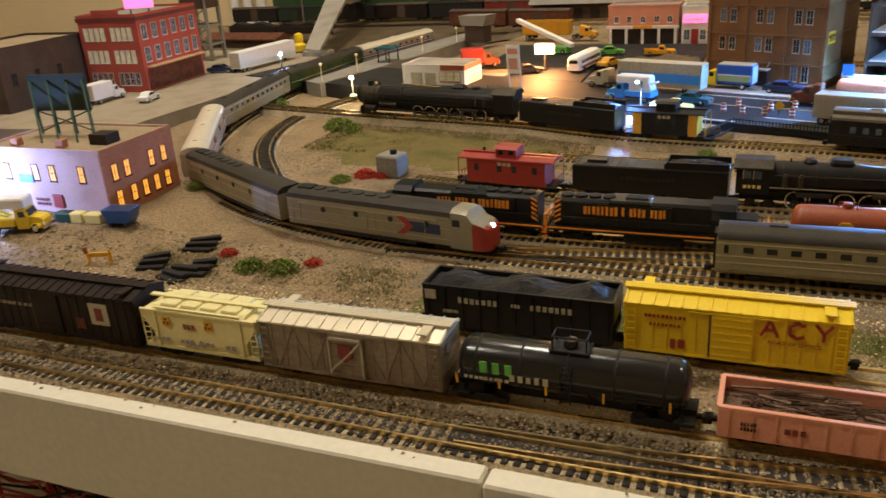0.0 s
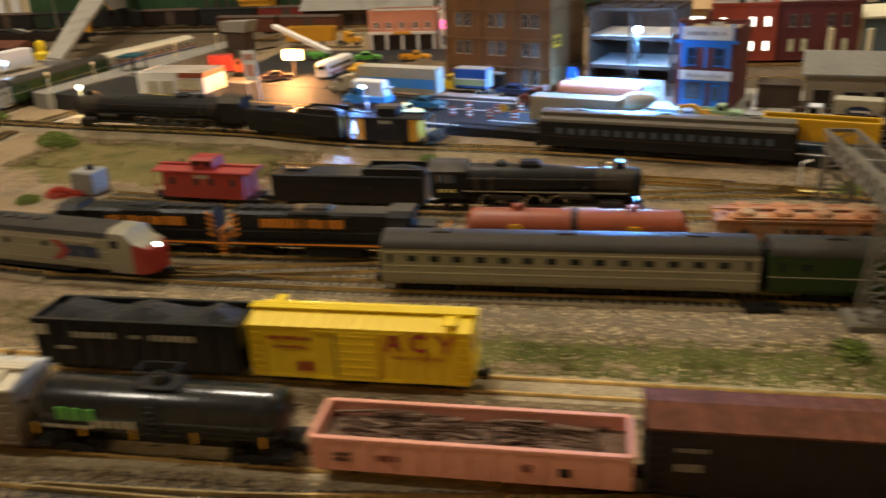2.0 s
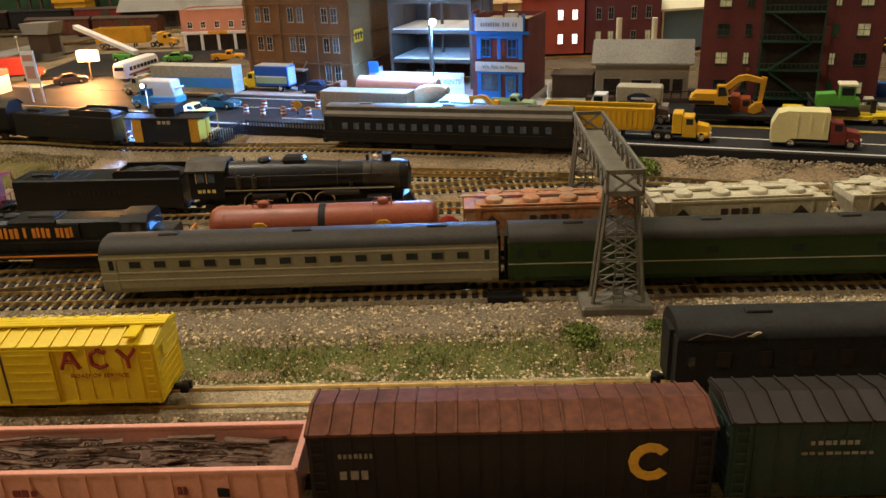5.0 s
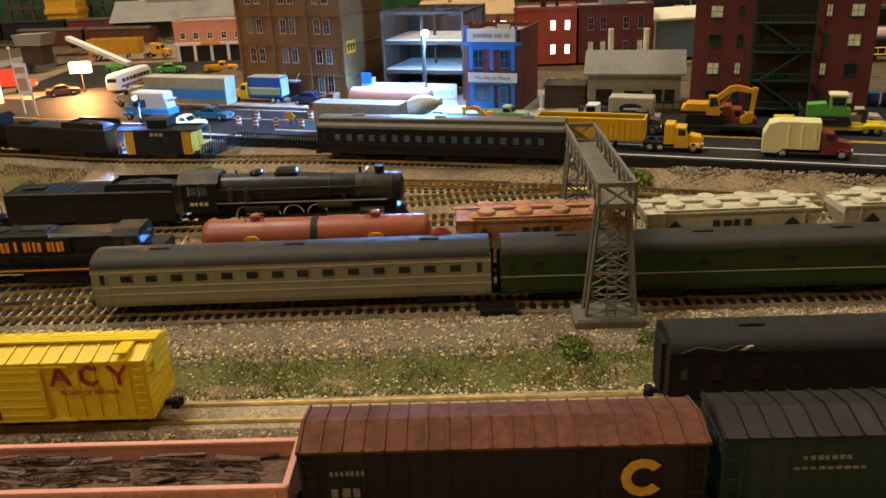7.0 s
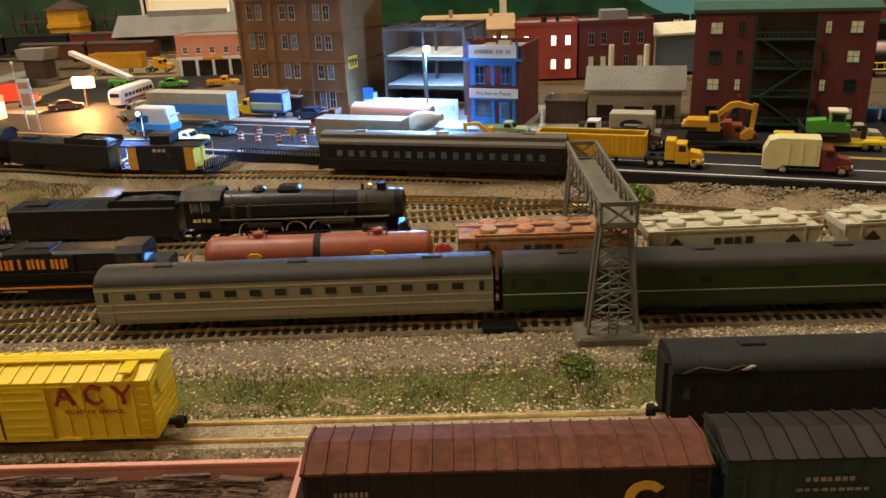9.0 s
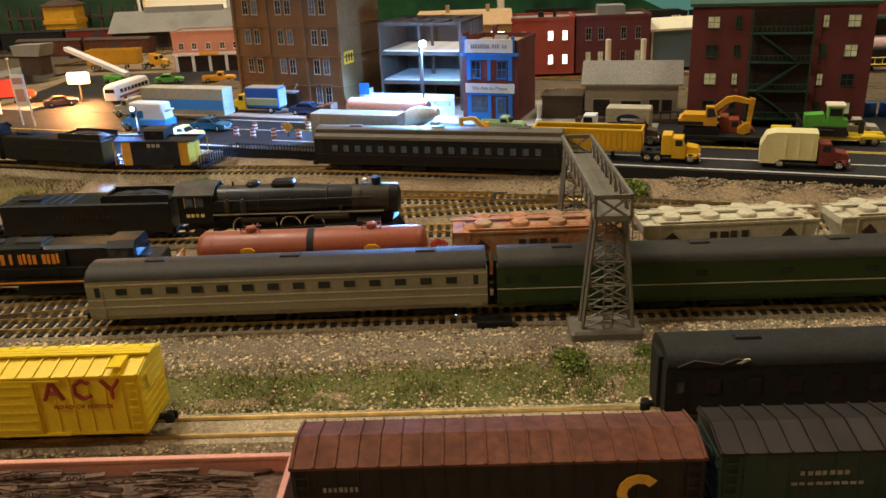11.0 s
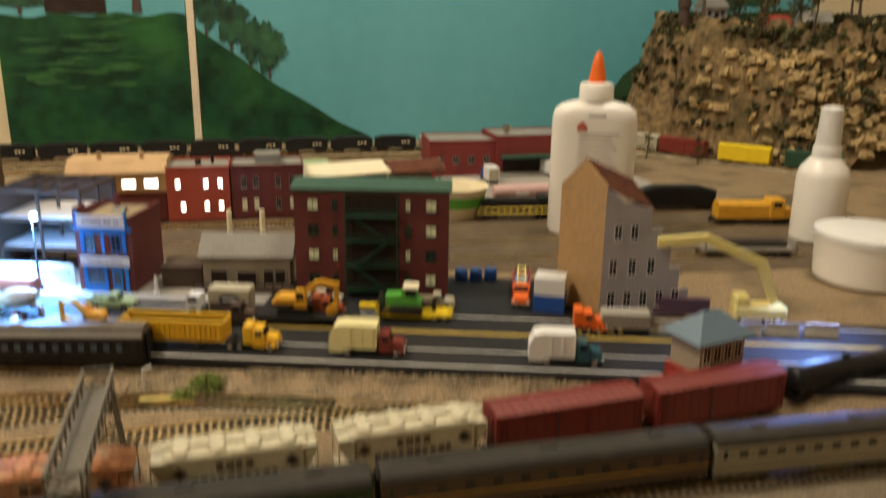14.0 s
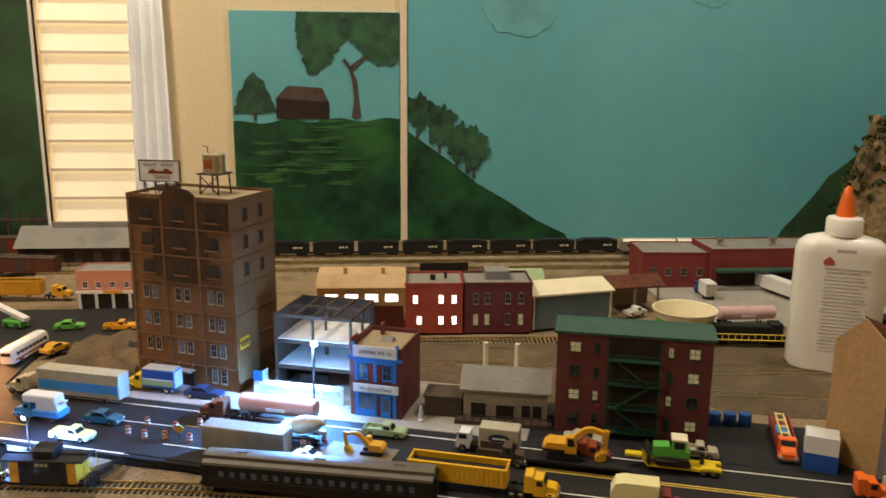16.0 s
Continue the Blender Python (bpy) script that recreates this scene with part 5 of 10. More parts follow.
c = passenger_car("passenger_car", "dull black heavyweight passenger car with torn roof edge", 160, p, t, "dull_black", "dull_black", windows=12, win=(4, 5), win_z=15, win_mat="soot_and_shade_black")
part("torn_edge", Shape().prism([(-77, 21.8), (-72, 23.8), (-64, 22.4), (-60, 24.0), (-57, 23.6), (-60, 21.8)], -10.2, -9.3, "y"), "soot_and_shade_black", c, "torn black opening at the roof edge")
part("torn_chip", Shape().prism([(-60, 22.8), (-57, 24.2), (-56, 24.0), (-58.5, 22.6)], -10.5, -9.9, "y"), "hopper_grey", c, "pale bent chip of plastic")
p, t = on("team", 433)
passenger_car("passenger_car", "dull black heavyweight passenger car", 160, p, t, "dull_black", "dull_black", windows=12, win=(4, 5), win_z=15, win_mat="soot_and_shade_black")

# the passenger train on the main line
NOSE = 129.0
q, hd = smooth_line(LINES["main"], 2.0)
start = int(np.argmin(np.abs(q[:, 0] + NOSE)))


def main_at(back, L):
    """Middle and heading of a car that ends some way back from the train's front."""
    i0, i1 = start + int((back + L * 0.16) / 2), start + int((back + L * 0.84) / 2)
    a, b = q[i0], q[i1]
    d = a - b
    m = (a + b) / 2
    return (float(m[0]), float(m[1]), RAIL_Z), math.degrees(math.atan2(d[1], d[0]))


back = 0.0
p, t = main_at(back, 131)
streamliner("diesel_locomotive", "grey streamlined diesel locomotive with red nose and arrow emblem", p, t, True)
back += 134
p, t = main_at(back, 131)
streamliner("diesel_booster", "grey streamlined diesel booster unit without a cab", p, t, False)
back += 134
STRIPES = [(13.2, 1.0, "red_paint"), (11.8, 0.9, "white"), (10.6, 1.2, "blue")]
p, t = main_at(back, 158)
passenger_car("baggage_car", "silver baggage car with red, white and blue stripes", 158, p, t, "silver", "silver_roof", STRIPES, 4, 17, "fluted", win=(5, 4))
back += 161
for label, body, roof, stripes, nwin, style in (
        ("grey passenger car with a row of small windows", "grey_paint", "dark_roof", [(13.4, 0.5, "silver"), (19.4, 0.5, "silver")], 12, "smooth"),
        ("olive green passenger car with a thin pale stripe", "olive_green", "dark_roof", [(12.4, 0.4, "hopper_grey")], 5, "smooth"),
        ("silver fluted coach with red and blue stripes", "silver", "silver_roof", STRIPES, 11, "fluted")):
    p, t = main_at(back, 158)
    passenger_car("passenger_car", label, 158, p, t, body, roof, stripes, nwin, 17, style, win=(4, 2.4))
    back += 161

for x, lab, body, roof, stripes, nwin, style in (
        (60, "grey passenger car at the train's tail with small windows", "grey_paint", "dark_roof", [(10.2, 0.5, "hopper_grey"), (13.4, 0.5, "hopper_grey"), (19.6, 0.5, "hopper_grey")], 14, "smooth"),
        (222, "olive green passenger car with a thin pale stripe", "olive_green", "dark_roof", [(12.4, 0.4, "hopper_grey")], 5, "smooth"),
        (384, "dark brown passenger car with a dull roof", "coach_brown", "dark_roof", [(12.6, 0.4, "cat_yellow")], 11, "smooth"),
        (546, "grey passenger car with a dark roof", "grey_paint", "dark_roof", [(13.4, 0.5, "hopper_grey"), (19.6, 0.5, "hopper_grey")], 14, "smooth"),
        (708, "olive green passenger car with a thin pale stripe", "olive_green", "dark_roof", [(12.4, 0.4, "hopper_grey")], 5, "smooth")):
    p, t = on("main", x)
    passenger_car("passenger_car", lab, 158, p, t, body, roof, stripes, nwin, 17, style, win=(4.4, 2.6))

# yard track
p, t = on("yard", -160)
road_switcher("diesel_locomotive", "black hood diesel locomotive with orange lettering and stripes", 106, p, t + 180)
p, t = on("yard", -52)
road_switcher("diesel_locomotive", "black hood diesel locomotive with orange lettering and stripes", 112, p, t)
p, t = on("yard", 63)
c = tank_car("tank_car", "rusty red twin tank car on a dark blue frame", 106, 8.6, p, t, "tank_red", False, 16.5, 2, "tank_red", frame="navy")
part("centre_gap", Shape().lathe((-1.5, 0, 16.5), [(8.9, 0), (8.9, 3)], 28, (1, 0, 0)), "dull_black", c, smooth=True)
for x in (-27, 27):
    part("diamond_emblem", Shape().prism([(x - 3.4, 18.6), (x - 1.6, 20), (x + 1.6, 20), (x + 3.4, 18.6), (x + 1.6, 17.2), (x - 1.6, 17.2)], -9.0, -8.0, "y"), "cat_yellow", c, "yellow diamond emblem")
for k, (x, col, lab) in enumerate(((164, "hopper_rust", "rust streaked covered hopper with dark diamond marks"), (245, "hopper_pale", "pale grey covered hopper with round roof hatches"), (327, "hopper_pale", "pale grey covered hopper with round roof hatches"))):
    p, t = on("yard", x)
    c = covered_hopper("covered_hopper", lab, 76, col, p, t, 21, 19.5, lettering=[("dark_brown", -9, 9, -10.05, 19.4, 3.4, 4), ("dark_brown", -20, 20, -10.05, 13.6, 3.0, 10)], group="line of covered hoppers", ribs=2)
    for dx in (-25, 25):
        part("diamond_mark", Shape().prism([(dx - 3.4, 18), (dx, 21.4), (dx + 3.4, 18), (dx, 14.6)], -10.3, -9.7, "y"), "dark_brown", c)
for k, x in enumerate((413, 504)):
    p, t = on("yard", x)
    boxcar("boxcar", "maroon red boxcar with plain sides", 84, "maroon", "maroon", p, t, 21, group="maroon boxcars", walk=False)
p, t = on("yard", 600)
tank_car("tank_car", "dull black tank car behind the red boxcars", 90, 8.5, p, t, "black", False, 15, 1)

# steam track
p, t = on("steam", -155)
caboose("caboose", "red caboose with cupola and end platforms", 66, "red_paint", "red_paint", p, t)
p, t = on("steam", -64)
tender("tender", "black tender piled with coal behind the engine", 92, p, t)
p, t = on("steam", 42)
steam_engine("steam_locomotive", "black steam locomotive with bright driving wheel rims", 116, p, t)

# station track
p, t = on("station", -70)
caboose("caboose", "black caboose with yellow ends", 58, "black", "dull_black", p, t, "cat_yellow")
p, t = on("station", -145)
tender("tender", "black tender with plain flat sides", 88, p, t)
p, t = on("station", -272)
steam_engine("steam_locomotive", "long black articulated steam locomotive", 160, p, t + 180, drivers=6, R=9.0)
p, t = on("station", 115)
c = passenger_car("passenger_car", "black clerestory coach with small bluish windows", 158, p, t, "black", "coach_roof", [(11.6, 0.3, "dark_brown")], 18, 15.6, win=(3.6, 4.2), clerestory=True, win_mat="pane_blue", group="coaches at the street")

# ---- streets and paved lots ----
def slab(name, pts, z0, z1, material, label, category):
    return structure(name, Shape().prism(pts, z0, z1, "z"), material, label, category)


ROAD_Z = 10.0
slab("road", [uv(-700, -104), (uv(-140, -104)), uv(700, -112), uv(700, -8), uv(-700, -8)], -8, ROAD_Z, "asphalt", "black asphalt street with painted lines", "road")
slab("back_lot", [uv(152, -8), uv(400, -8), uv(400, 70), uv(152, 70)], -8, ROAD_Z + 0.3, "asphalt", "black asphalt lot round the apartment block", "pavement")
slab("pavement", [uv(-200, -8), uv(152, -8), uv(152, 90), uv(-200, 90)], -8, ROAD_Z + 0.6, "concrete", "grey concrete pavement under the shops", "pavement")
slab("parking_lot", [(-300, 860), (-70, 860), (-70, 1010), (-300, 1010)], -8, ROAD_Z + 0.3, "asphalt", "dark asphalt lot in front of the stores", "parking lot")
slab("side_street", [uv(-400, -8), uv(-310, -8), uv(-360, 130), uv(-430, 130)], -8, ROAD_Z + 0.1, "asphalt", "dark side street", "road")
slab("depot_lot", [(500, 900), (760, 880), (760, 1060), (500, 1060)], -8, ROAD_Z + 2, "concrete", "pale concrete lot by the brick depot", "pavement")
slab("town_street", [(-900, 520), (-540, 560), (-520, 800), (-560, 1000), (-900, 1000)], -8, 9.0, "stucco", "grey-brown street in front of the red building", "road")
for v0, v1, u0, u1, m in ((-103.5, -101.8, 95, 690, "line_white"), (-79.5, -78.2, -110, 690, "line_white"), (-51.5, -50.2, 160, 690, "line_yellow"), (-48.5, -47.2, 160, 690, "line_yellow"), (-19.6, -18.2, -240, 690, "line_white"),
                          (-101, -99, -420, -125, "line_white"), (-76, -75, -480, -230, "line_yellow"), (-50, -49, -170, -120, "line_white"), (-50, -49, -260, -220, "line_white"), (-46.4, -45.6, -110, -20, "line_yellow")):
    structure("trim", Shape().prism([uv(u0, v0), uv(u1, v0), uv(u1, v1), uv(u0, v1)], ROAD_Z, ROAD_Z + 0.25, "z"), m, "painted line on the street", "road line")
slab("station_apron", [(-372, 740), (-262, 735), (-255, 830), (-372, 830)], -8, 9.0, "concrete", "pale concrete apron round the gas station", "pavement")
slab("puddle", [uv(-260, -148), uv(-150, -140), uv(-132, -108), uv(-260, -104)], 0, 8.6, "gravel", "pale gravel corner beside the street", "ground")




def soil(name, label, pts, lift=1.0, rough=0.0):
    """A thin sheet of darker soil laid over the ground inside an outline."""
    xs, ys = [p[0] for p in pts], [p[1] for p in pts]
    cx, cy = sum(xs) / len(xs), sum(ys) / len(ys)
    rim = []
    for (x0, y0), (x1, y1) in zip(pts, pts[1:] + pts[:1]):
        for k in range(12):
            x, y = x0 + (x1 - x0) * k / 12, y0 + (y1 - y0) * k / 12
            rim.append((x + 7 * noise.noise(Vector((x * 0.06, y * 0.06, 4))), y + 7 * noise.noise(Vector((x * 0.06, y * 0.06, 9)))))
    n, rings = len(rim), 14
    v = []
    for r in range(rings + 1):
        for x, y in rim:
            px, py = cx + (x - cx) * r / rings, cy + (y - cy) * r / rings
            v.append((px, py, ground_z(px, py) + (lift if r < rings else -2.0) + rough * noise.noise(Vector((px * 0.05, py * 0.05, 3))) + 0.8 * noise.noise(Vector((px * 0.2, py * 0.2, 6)))))
    return structure(name, Shape().add(v, [(r * n + i, r * n + (i + 1) % n, (r + 1) * n + (i + 1) % n, (r + 1) * n + i) for r in range(rings) for i in range(n)]), "soil", label, "ground", True)


soil("yard_soil", "dark brown soil between the tracks behind the block", [(165, 760), (300, 700), (430, 690), (600, 640), (900, 610), (930, 900), (700, 870), (520, 900), (340, 865), (160, 880)], 1.3)
soil("rough_soil", "rough brown earth beside the tall building", [(-150, 800), (-95, 772), (-66, 790), (-60, 850), (-84, 930), (-150, 905)], 4.4, 5.0)
soil("far_soil", "dark brown earth below the back wall", [(-900, 1010), (-560, 1010), (-420, 1150), (-330, 1100), (-320, 1390), (-900, 1390)], 1.6)


# ---- buildings: x along the front, y back from it ----
def window(root, x, z, w, h, pane="glass_dark", frame="white", side="front", at=0.0, bars=(1, 1), sill=True, t=0.35):
    """A framed window on a wall that lies at a place across the other axis."""
    def put(s, x0, x1, z0, z1, d0, d1):
        if side == "front":
            s.box(x0, x1, at - d1, at - d0, z0, z1)
        elif side == "right":
            s.box(at + d0, at + d1, x0, x1, z0, z1)
        else:
            s.box(at - d1, at - d0, x0, x1, z0, z1)
    f = Shape()
    put(f, x - w / 2 - t, x - w / 2, z - t, z + h + t, -0.2, 0.5)
    put(f, x + w / 2, x + w / 2 + t, z - t, z + h + t, -0.2, 0.5)
    put(f, x - w / 2, x + w / 2, z - t, z, -0.2, 0.5)
    put(f, x - w / 2, x + w / 2, z + h, z + h + t, -0.2, 0.5)
    for i in range(bars[0]):
        c = x - w / 2 + w * (i + 1) / (bars[0] + 1)
        put(f, c - 0.15, c + 0.15, z, z + h, -0.1, 0.36)
    for i in range(bars[1]):
        c = z + h * (i + 1) / (bars[1] + 1)
        put(f, x - w / 2, x + w / 2, c - 0.15, c + 0.15, -0.1, 0.36)
    if sill:
        put(f, x - w / 2 - 0.7, x + w / 2 + 0.7, z - t - 0.5, z - t, -0.2, 0.9)
    ob = part("window", f, frame, root)
    p = Shape()
    put(p, x - w / 2, x + w / 2, z, z + h, 0.03, 0.15)
    part("pane", p, pane, ob)
    return ob


def block(name, label, at, turn, W, D, H, wall, roof="roof_grey", parapet=2.0, kind="building", group=""):
    root = thing(name, label, kind, at, turn, group)
    part("wall", Shape().box(0, W, 0, D, 0, H), wall, root)
    if parapet:
        for x0, x1, y0, y1 in ((-0.4, W + 0.4, -0.4, 0.8), (-0.4, W + 0.4, D - 0.8, D + 0.4), (-0.4, 0.8, 0.8, D - 0.8), (W - 0.8, W + 0.4, 0.8, D - 0.8)):
            part("parapet", Shape().box(x0, x1, y0, y1, H, H + parapet), wall, root)
    part("roof", Shape().box(0.9, W - 0.9, 0.9, D - 0.9, H + 0.004, H + 0.5), roof, root)
    return root


# brown seven-storey building
b = block("office_building", "tall brown brick office building with sooty top floors", (-58, 786, 10), -24, 104, 66, 166, "brown_brick", "roof_tan", 3)
for k, z in enumerate((22, 46, 70, 95, 119, 143)):
    part("cornice", Shape().box(-0.9, 104.9, -0.9, 0, z - 2.6, z - 1.2).box(104, 104.9, 0, 66, z - 2.6, z - 1.2), "brown_brick", b)
for r in range(7):
    z = 6 + r * 23.7
    for c in range(3):
        for s in (-1, 1):
            x = 19 + c * 33 + s * 4.6
            if r == 0 and c == 1:
                continue
            if r < 4:
                window(b, x, z + 1.0, 5.0, 10.6 if r else 13.0, "pane_blue" if (r + c + s) % 3 == 1 else "glass_dark", "stucco", bars=(1, 1), t=0.5)
                part("lintel", Shape().box(x - 3.4, x + 3.4, -0.9, 0, z + (12.2 if r else 14.6), z + (13.6 if r else 16.0)), "brown_brick", b)
        if r >= 4:
            cx = 19 + c * 33
            arch = [(cx + 5.6 * math.cos(math.pi * k / 10), z + 8 + 3.4 * math.sin(math.pi * k / 10)) for k in range(11)]
            part("burnt_window", Shape().prism([(cx - 5.6, z), (cx + 5.6, z)] + arch, -0.75, 0.1, "y"), "soot_and_shade_black", b, "arched window blackened by soot")
            part("window_sill", Shape().box(cx - 7, cx + 7, -1.4, 0, z - 1.4, z), "brown_brick", b)
    for y in (20, 44):
        if r > 3:
            window(b, y, z, 6, 11, "soot_and_shade_black", "brown_brick", "right", 104, (0, 1))
for x in (0, 34, 69, 102):
    part("pilaster", Shape().box(x, x + 2.4, -0.7, 0, 0, 166), "brown_brick", b)
for x0, x1, z0, z1 in ((37, 68, 94, 165), (3, 33, 141, 165), (72, 101, 141, 165), (24, 33, 98, 140), (72, 80, 98, 140)):
    part("soot_stain", Shape().box(x0, x1, -0.5, -0.1, z0, z1), "smoked_brick", b, "smoke-darkened brick panel")
part("pediment", Shape().prism([(34, 165), (70, 165), (68, 170), (62, 174), (52, 176), (42, 174), (36, 170)], -0.6, 2, "y"), "smoked_brick", b)
d = part("entrance_canopy", Shape().box(44, 60, -8, 0, 15, 16.2).rod((45, -7, 16), (45, 0, 22), 0.25).rod((59, -7, 16), (59, 0, 22), 0.25), "concrete", b)
part("entrance_door", Shape().box(46, 58, -0.6, 0.1, 0, 13), "soot_and_shade_black", b)
part("wall_sign", Shape().box(104.2, 104.8, 4, 18, 38, 48), "cat_yellow", b, "yellow painted wall sign")
part("wall_sign_marks", Shape().box(104.8, 104.95, 6, 8, 40, 46).box(104.8, 104.95, 10, 12, 40, 46).box(104.8, 104.95, 14, 16, 40, 46), "soot_and_shade_black", b)
part("stair_cabin", Shape().box(8, 22, 30, 46, 166, 172), "dark_brown", b)

bb = thing("billboard", "framed rooftop billboard with faded train picture", "billboard", (-46, 790, 179), -14)
part("panel", Shape().box(0, 36, -0.6, 0.6, 10, 27), "white", bb)
part("frame", Shape().box(-0.8, 36.8, -0.9, 0.9, 9.2, 10).box(-0.8, 36.8, -0.9, 0.9, 27, 27.8).box(-0.8, 0, -0.9, 0.9, 10, 27).box(36, 36.8, -0.9, 0.9, 10, 27), "dark_brown", bb)
for x in (3, 13, 23, 33):
    part("post", Shape().rod((x, 0, -9), (x, 0, 10), 0.6).rod((x, 0.5, 10), (x, 9, -9), 0.5), "dark_brown", bb)
words("TRAINS", 4.6, (20, -0.75, 13), "maroon", bb)
part("picture", Shape().box(8, 30, -0.8, -0.6, 16.2, 18.6).box(10, 14, -0.8, -0.6, 18.6, 20).box(22, 27, -0.8, -0.6, 18.6, 20.4), "maroon", bb, "dark red engine picture")
letters(bb, "print", 4, 16, -0.8, 23.8, 2.4, 6)
letters(bb, "print", 20, 31, -0.8, 23.8, 2.4, 5)
wt = thing("water_tank", "silver rooftop water tank on a wooden stand", "water tank", (16, 794, 179), -24)
part("tank", Shape().lathe((0, 0, 16), [(9.5, 0), (9.5, 15), (9.8, 15.2), (9.8, 16), (0.6, 18.6)], 24), "chrome", wt, smooth=True)
for x in (-8.5, 8.5):
    for y in (-8.5, 8.5):
        part("leg", Shape().rod((x * 1.15, y * 1.15, -9), (x, y, 15), 0.8), "dark_brown", wt)
part("deck", Shape().box(-11, 11, -11, 11, 14.6, 16), "dark_brown", wt)
part("brace", Shape().rod((-9, -9, -2), (9, -9, 14), 0.5).rod((9, -9, -2), (-9, -9, 14), 0.5).rod((-9, -9, 4), (9, -9, 4), 0.5), "dark_brown", wt)
part("emblem", Shape().box(-4, 4, -9.8, -9.2, 20, 28), "tank_red", wt, "faded red emblem")
part("spout", Shape().rod((-6, 0, 33), (-6, 0, 38), 0.4).rod((-6, 0, 38), (-11, 0, 39), 0.4), "iron", wt)

# unfinished steel frame and its hoarding
sf = thing("steel_frame", "dark steel frame of an unfinished building with white floor slabs", "building frame", (*uv(-72, 40), 10), -18)
for i, x in enumerate((0, 34, 68)):
    for y in (0, 30, 60):
        part("column", Shape().box(x - 1, x + 1, y - 1, y + 1, 0, 70), "dark_brown", sf)
for z in (23, 46, 69):
    for y in (0, 30, 60):
        part("beam", Shape().box(0, 68, y - 1, y + 1, z - 2, z + 0.6), "dark_brown", sf)
    for x in (0, 17, 34, 51, 68):
        part("beam", Shape().box(x - 0.8, x + 0.8, 0, 60, z - 1.6, z + 0.4), "dark_brown", sf)
for z in (23.8, 46.8):
    part("floor_slab", Shape().box(1.5, 66, 1, 58, z, z + 1), "white", sf, "white floor slab")
part("loading_door", Shape().box(18, 44, 8, 10, 0, 14), "soot_and_shade_black", sf)
part("back_wall", Shape().box(1, 67, 58, 59, 0, 67), "dark_brown", sf, "dark brown rear wall")
part("side_wall", Shape().box(-0.6, 0.6, 1, 58, 0, 67), "dark_brown", sf, "dark brown end wall")
hd = thing("hoarding", "white site hoarding with a printed banner", "fence", (*uv(-84, 20), 10), -18)
part("board", Shape().box(0, 80, -0.5, 0.5, 0, 17), "white", hd)
part("return_board", Shape().box(-0.5, 0.5, 0, 26, 0, 17), "white", hd)
part("banner", Shape().box(8, 78, -1.0, -0.6, 6, 15), "white", hd, "white banner with dark print")
words("COMING SOON", 5.6, (27, -1.15, 10.6), "print", hd, bold=0.12)
words("APARTMENTS", 5.2, (63, -1.15, 10.2), "print", hd, stretch=0.9, bold=0.12)
letters(hd, "print", 46, 50, -1.15, 10.2, 3.4, 3)
part("blue_sign", Shape().box(0.5, 9, -2.2, -1.6, 16, 25), "blue", hd, "blue square site sign")
for i in range(6):
    part("post", Shape().rod((3 + i * 14.6, 1.2, 0), (3 + i * 14.6, 1.2, 18), 0.5), "iron", hd)

# corner shop
b = block("corner_shop", "two-storey brick shop with bright blue front", (134, 694, 10.6), -19.5, 43, 52, 55, "dark_red_brick", "roof_tan", 4)
for z0, z1 in ((0, 22), (30, 48)):
    part("blue_frame", Shape().box(4, 7, -0.9, 0, z0, z1).box(36, 39, -0.9, 0, z0, z1).box(7, 36, -0.9, 0, z1 - 3, z1).box(20, 22.5, -0.9, 0, z0, z1 - 3), "shop_blue", b)
part("shop_window", Shape().box(7, 20, -0.4, 0.1, 6, 18), "pane_blue", b)
part("window_base", Shape().box(7, 20, -0.9, 0, 0, 6), "shop_blue", b)
dr = part("shop_door", Shape().box(26, 34, -0.7, 0, 0, 18), "shop_blue", b)
part("door_pane", Shape().box(27.6, 32.4, -0.9, -0.7, 6, 16), "pane_blue", dr)
for x in (11, 31):
    window(b, x, 32, 6.5, 12, "glass_dark", "shop_blue", bars=(1, 1))
part("upper_panel", Shape().box(17, 25, -0.5, 0, 32, 44), "maroon", b)
part("cornice", Shape().box(-1, 44, -2.0, 0, 48, 50).box(2, 4, -2.4, 0, 50, 62).box(39, 41, -2.4, 0, 50, 62), "shop_blue", b)
part("lower_sign", Shape().box(3, 41, -2.2, -1.4, 21, 28), "white", b, "white sign board")
words("We Aim to Please", 3.7, (22, -2.4, 24.5), "print", b, bold=0.1)
part("upper_sign", Shape().box(3.5, 40, -2.6, -1.8, 50.5, 60), "white", b, "white sign board")
letters(b, "print", 8, 36, -2.8, 55.2, 3.0, 15, gaps=(8, 12))
part("stepped_gable", Shape().prism([(0, 55), (0, 64), (16, 64), (16, 61), (34, 61), (34, 58), (52, 58), (52, 55)], -0.4, 1.2), "dark_red_brick", b)
part("skylight", Shape().prism([(22, 55.5), (27, 60), (32, 55.5)], 18, 28), "roof_grey", b)
part("chimney", Shape().box(12, 15, 40, 44, 55, 66), "dark_red_brick", b)

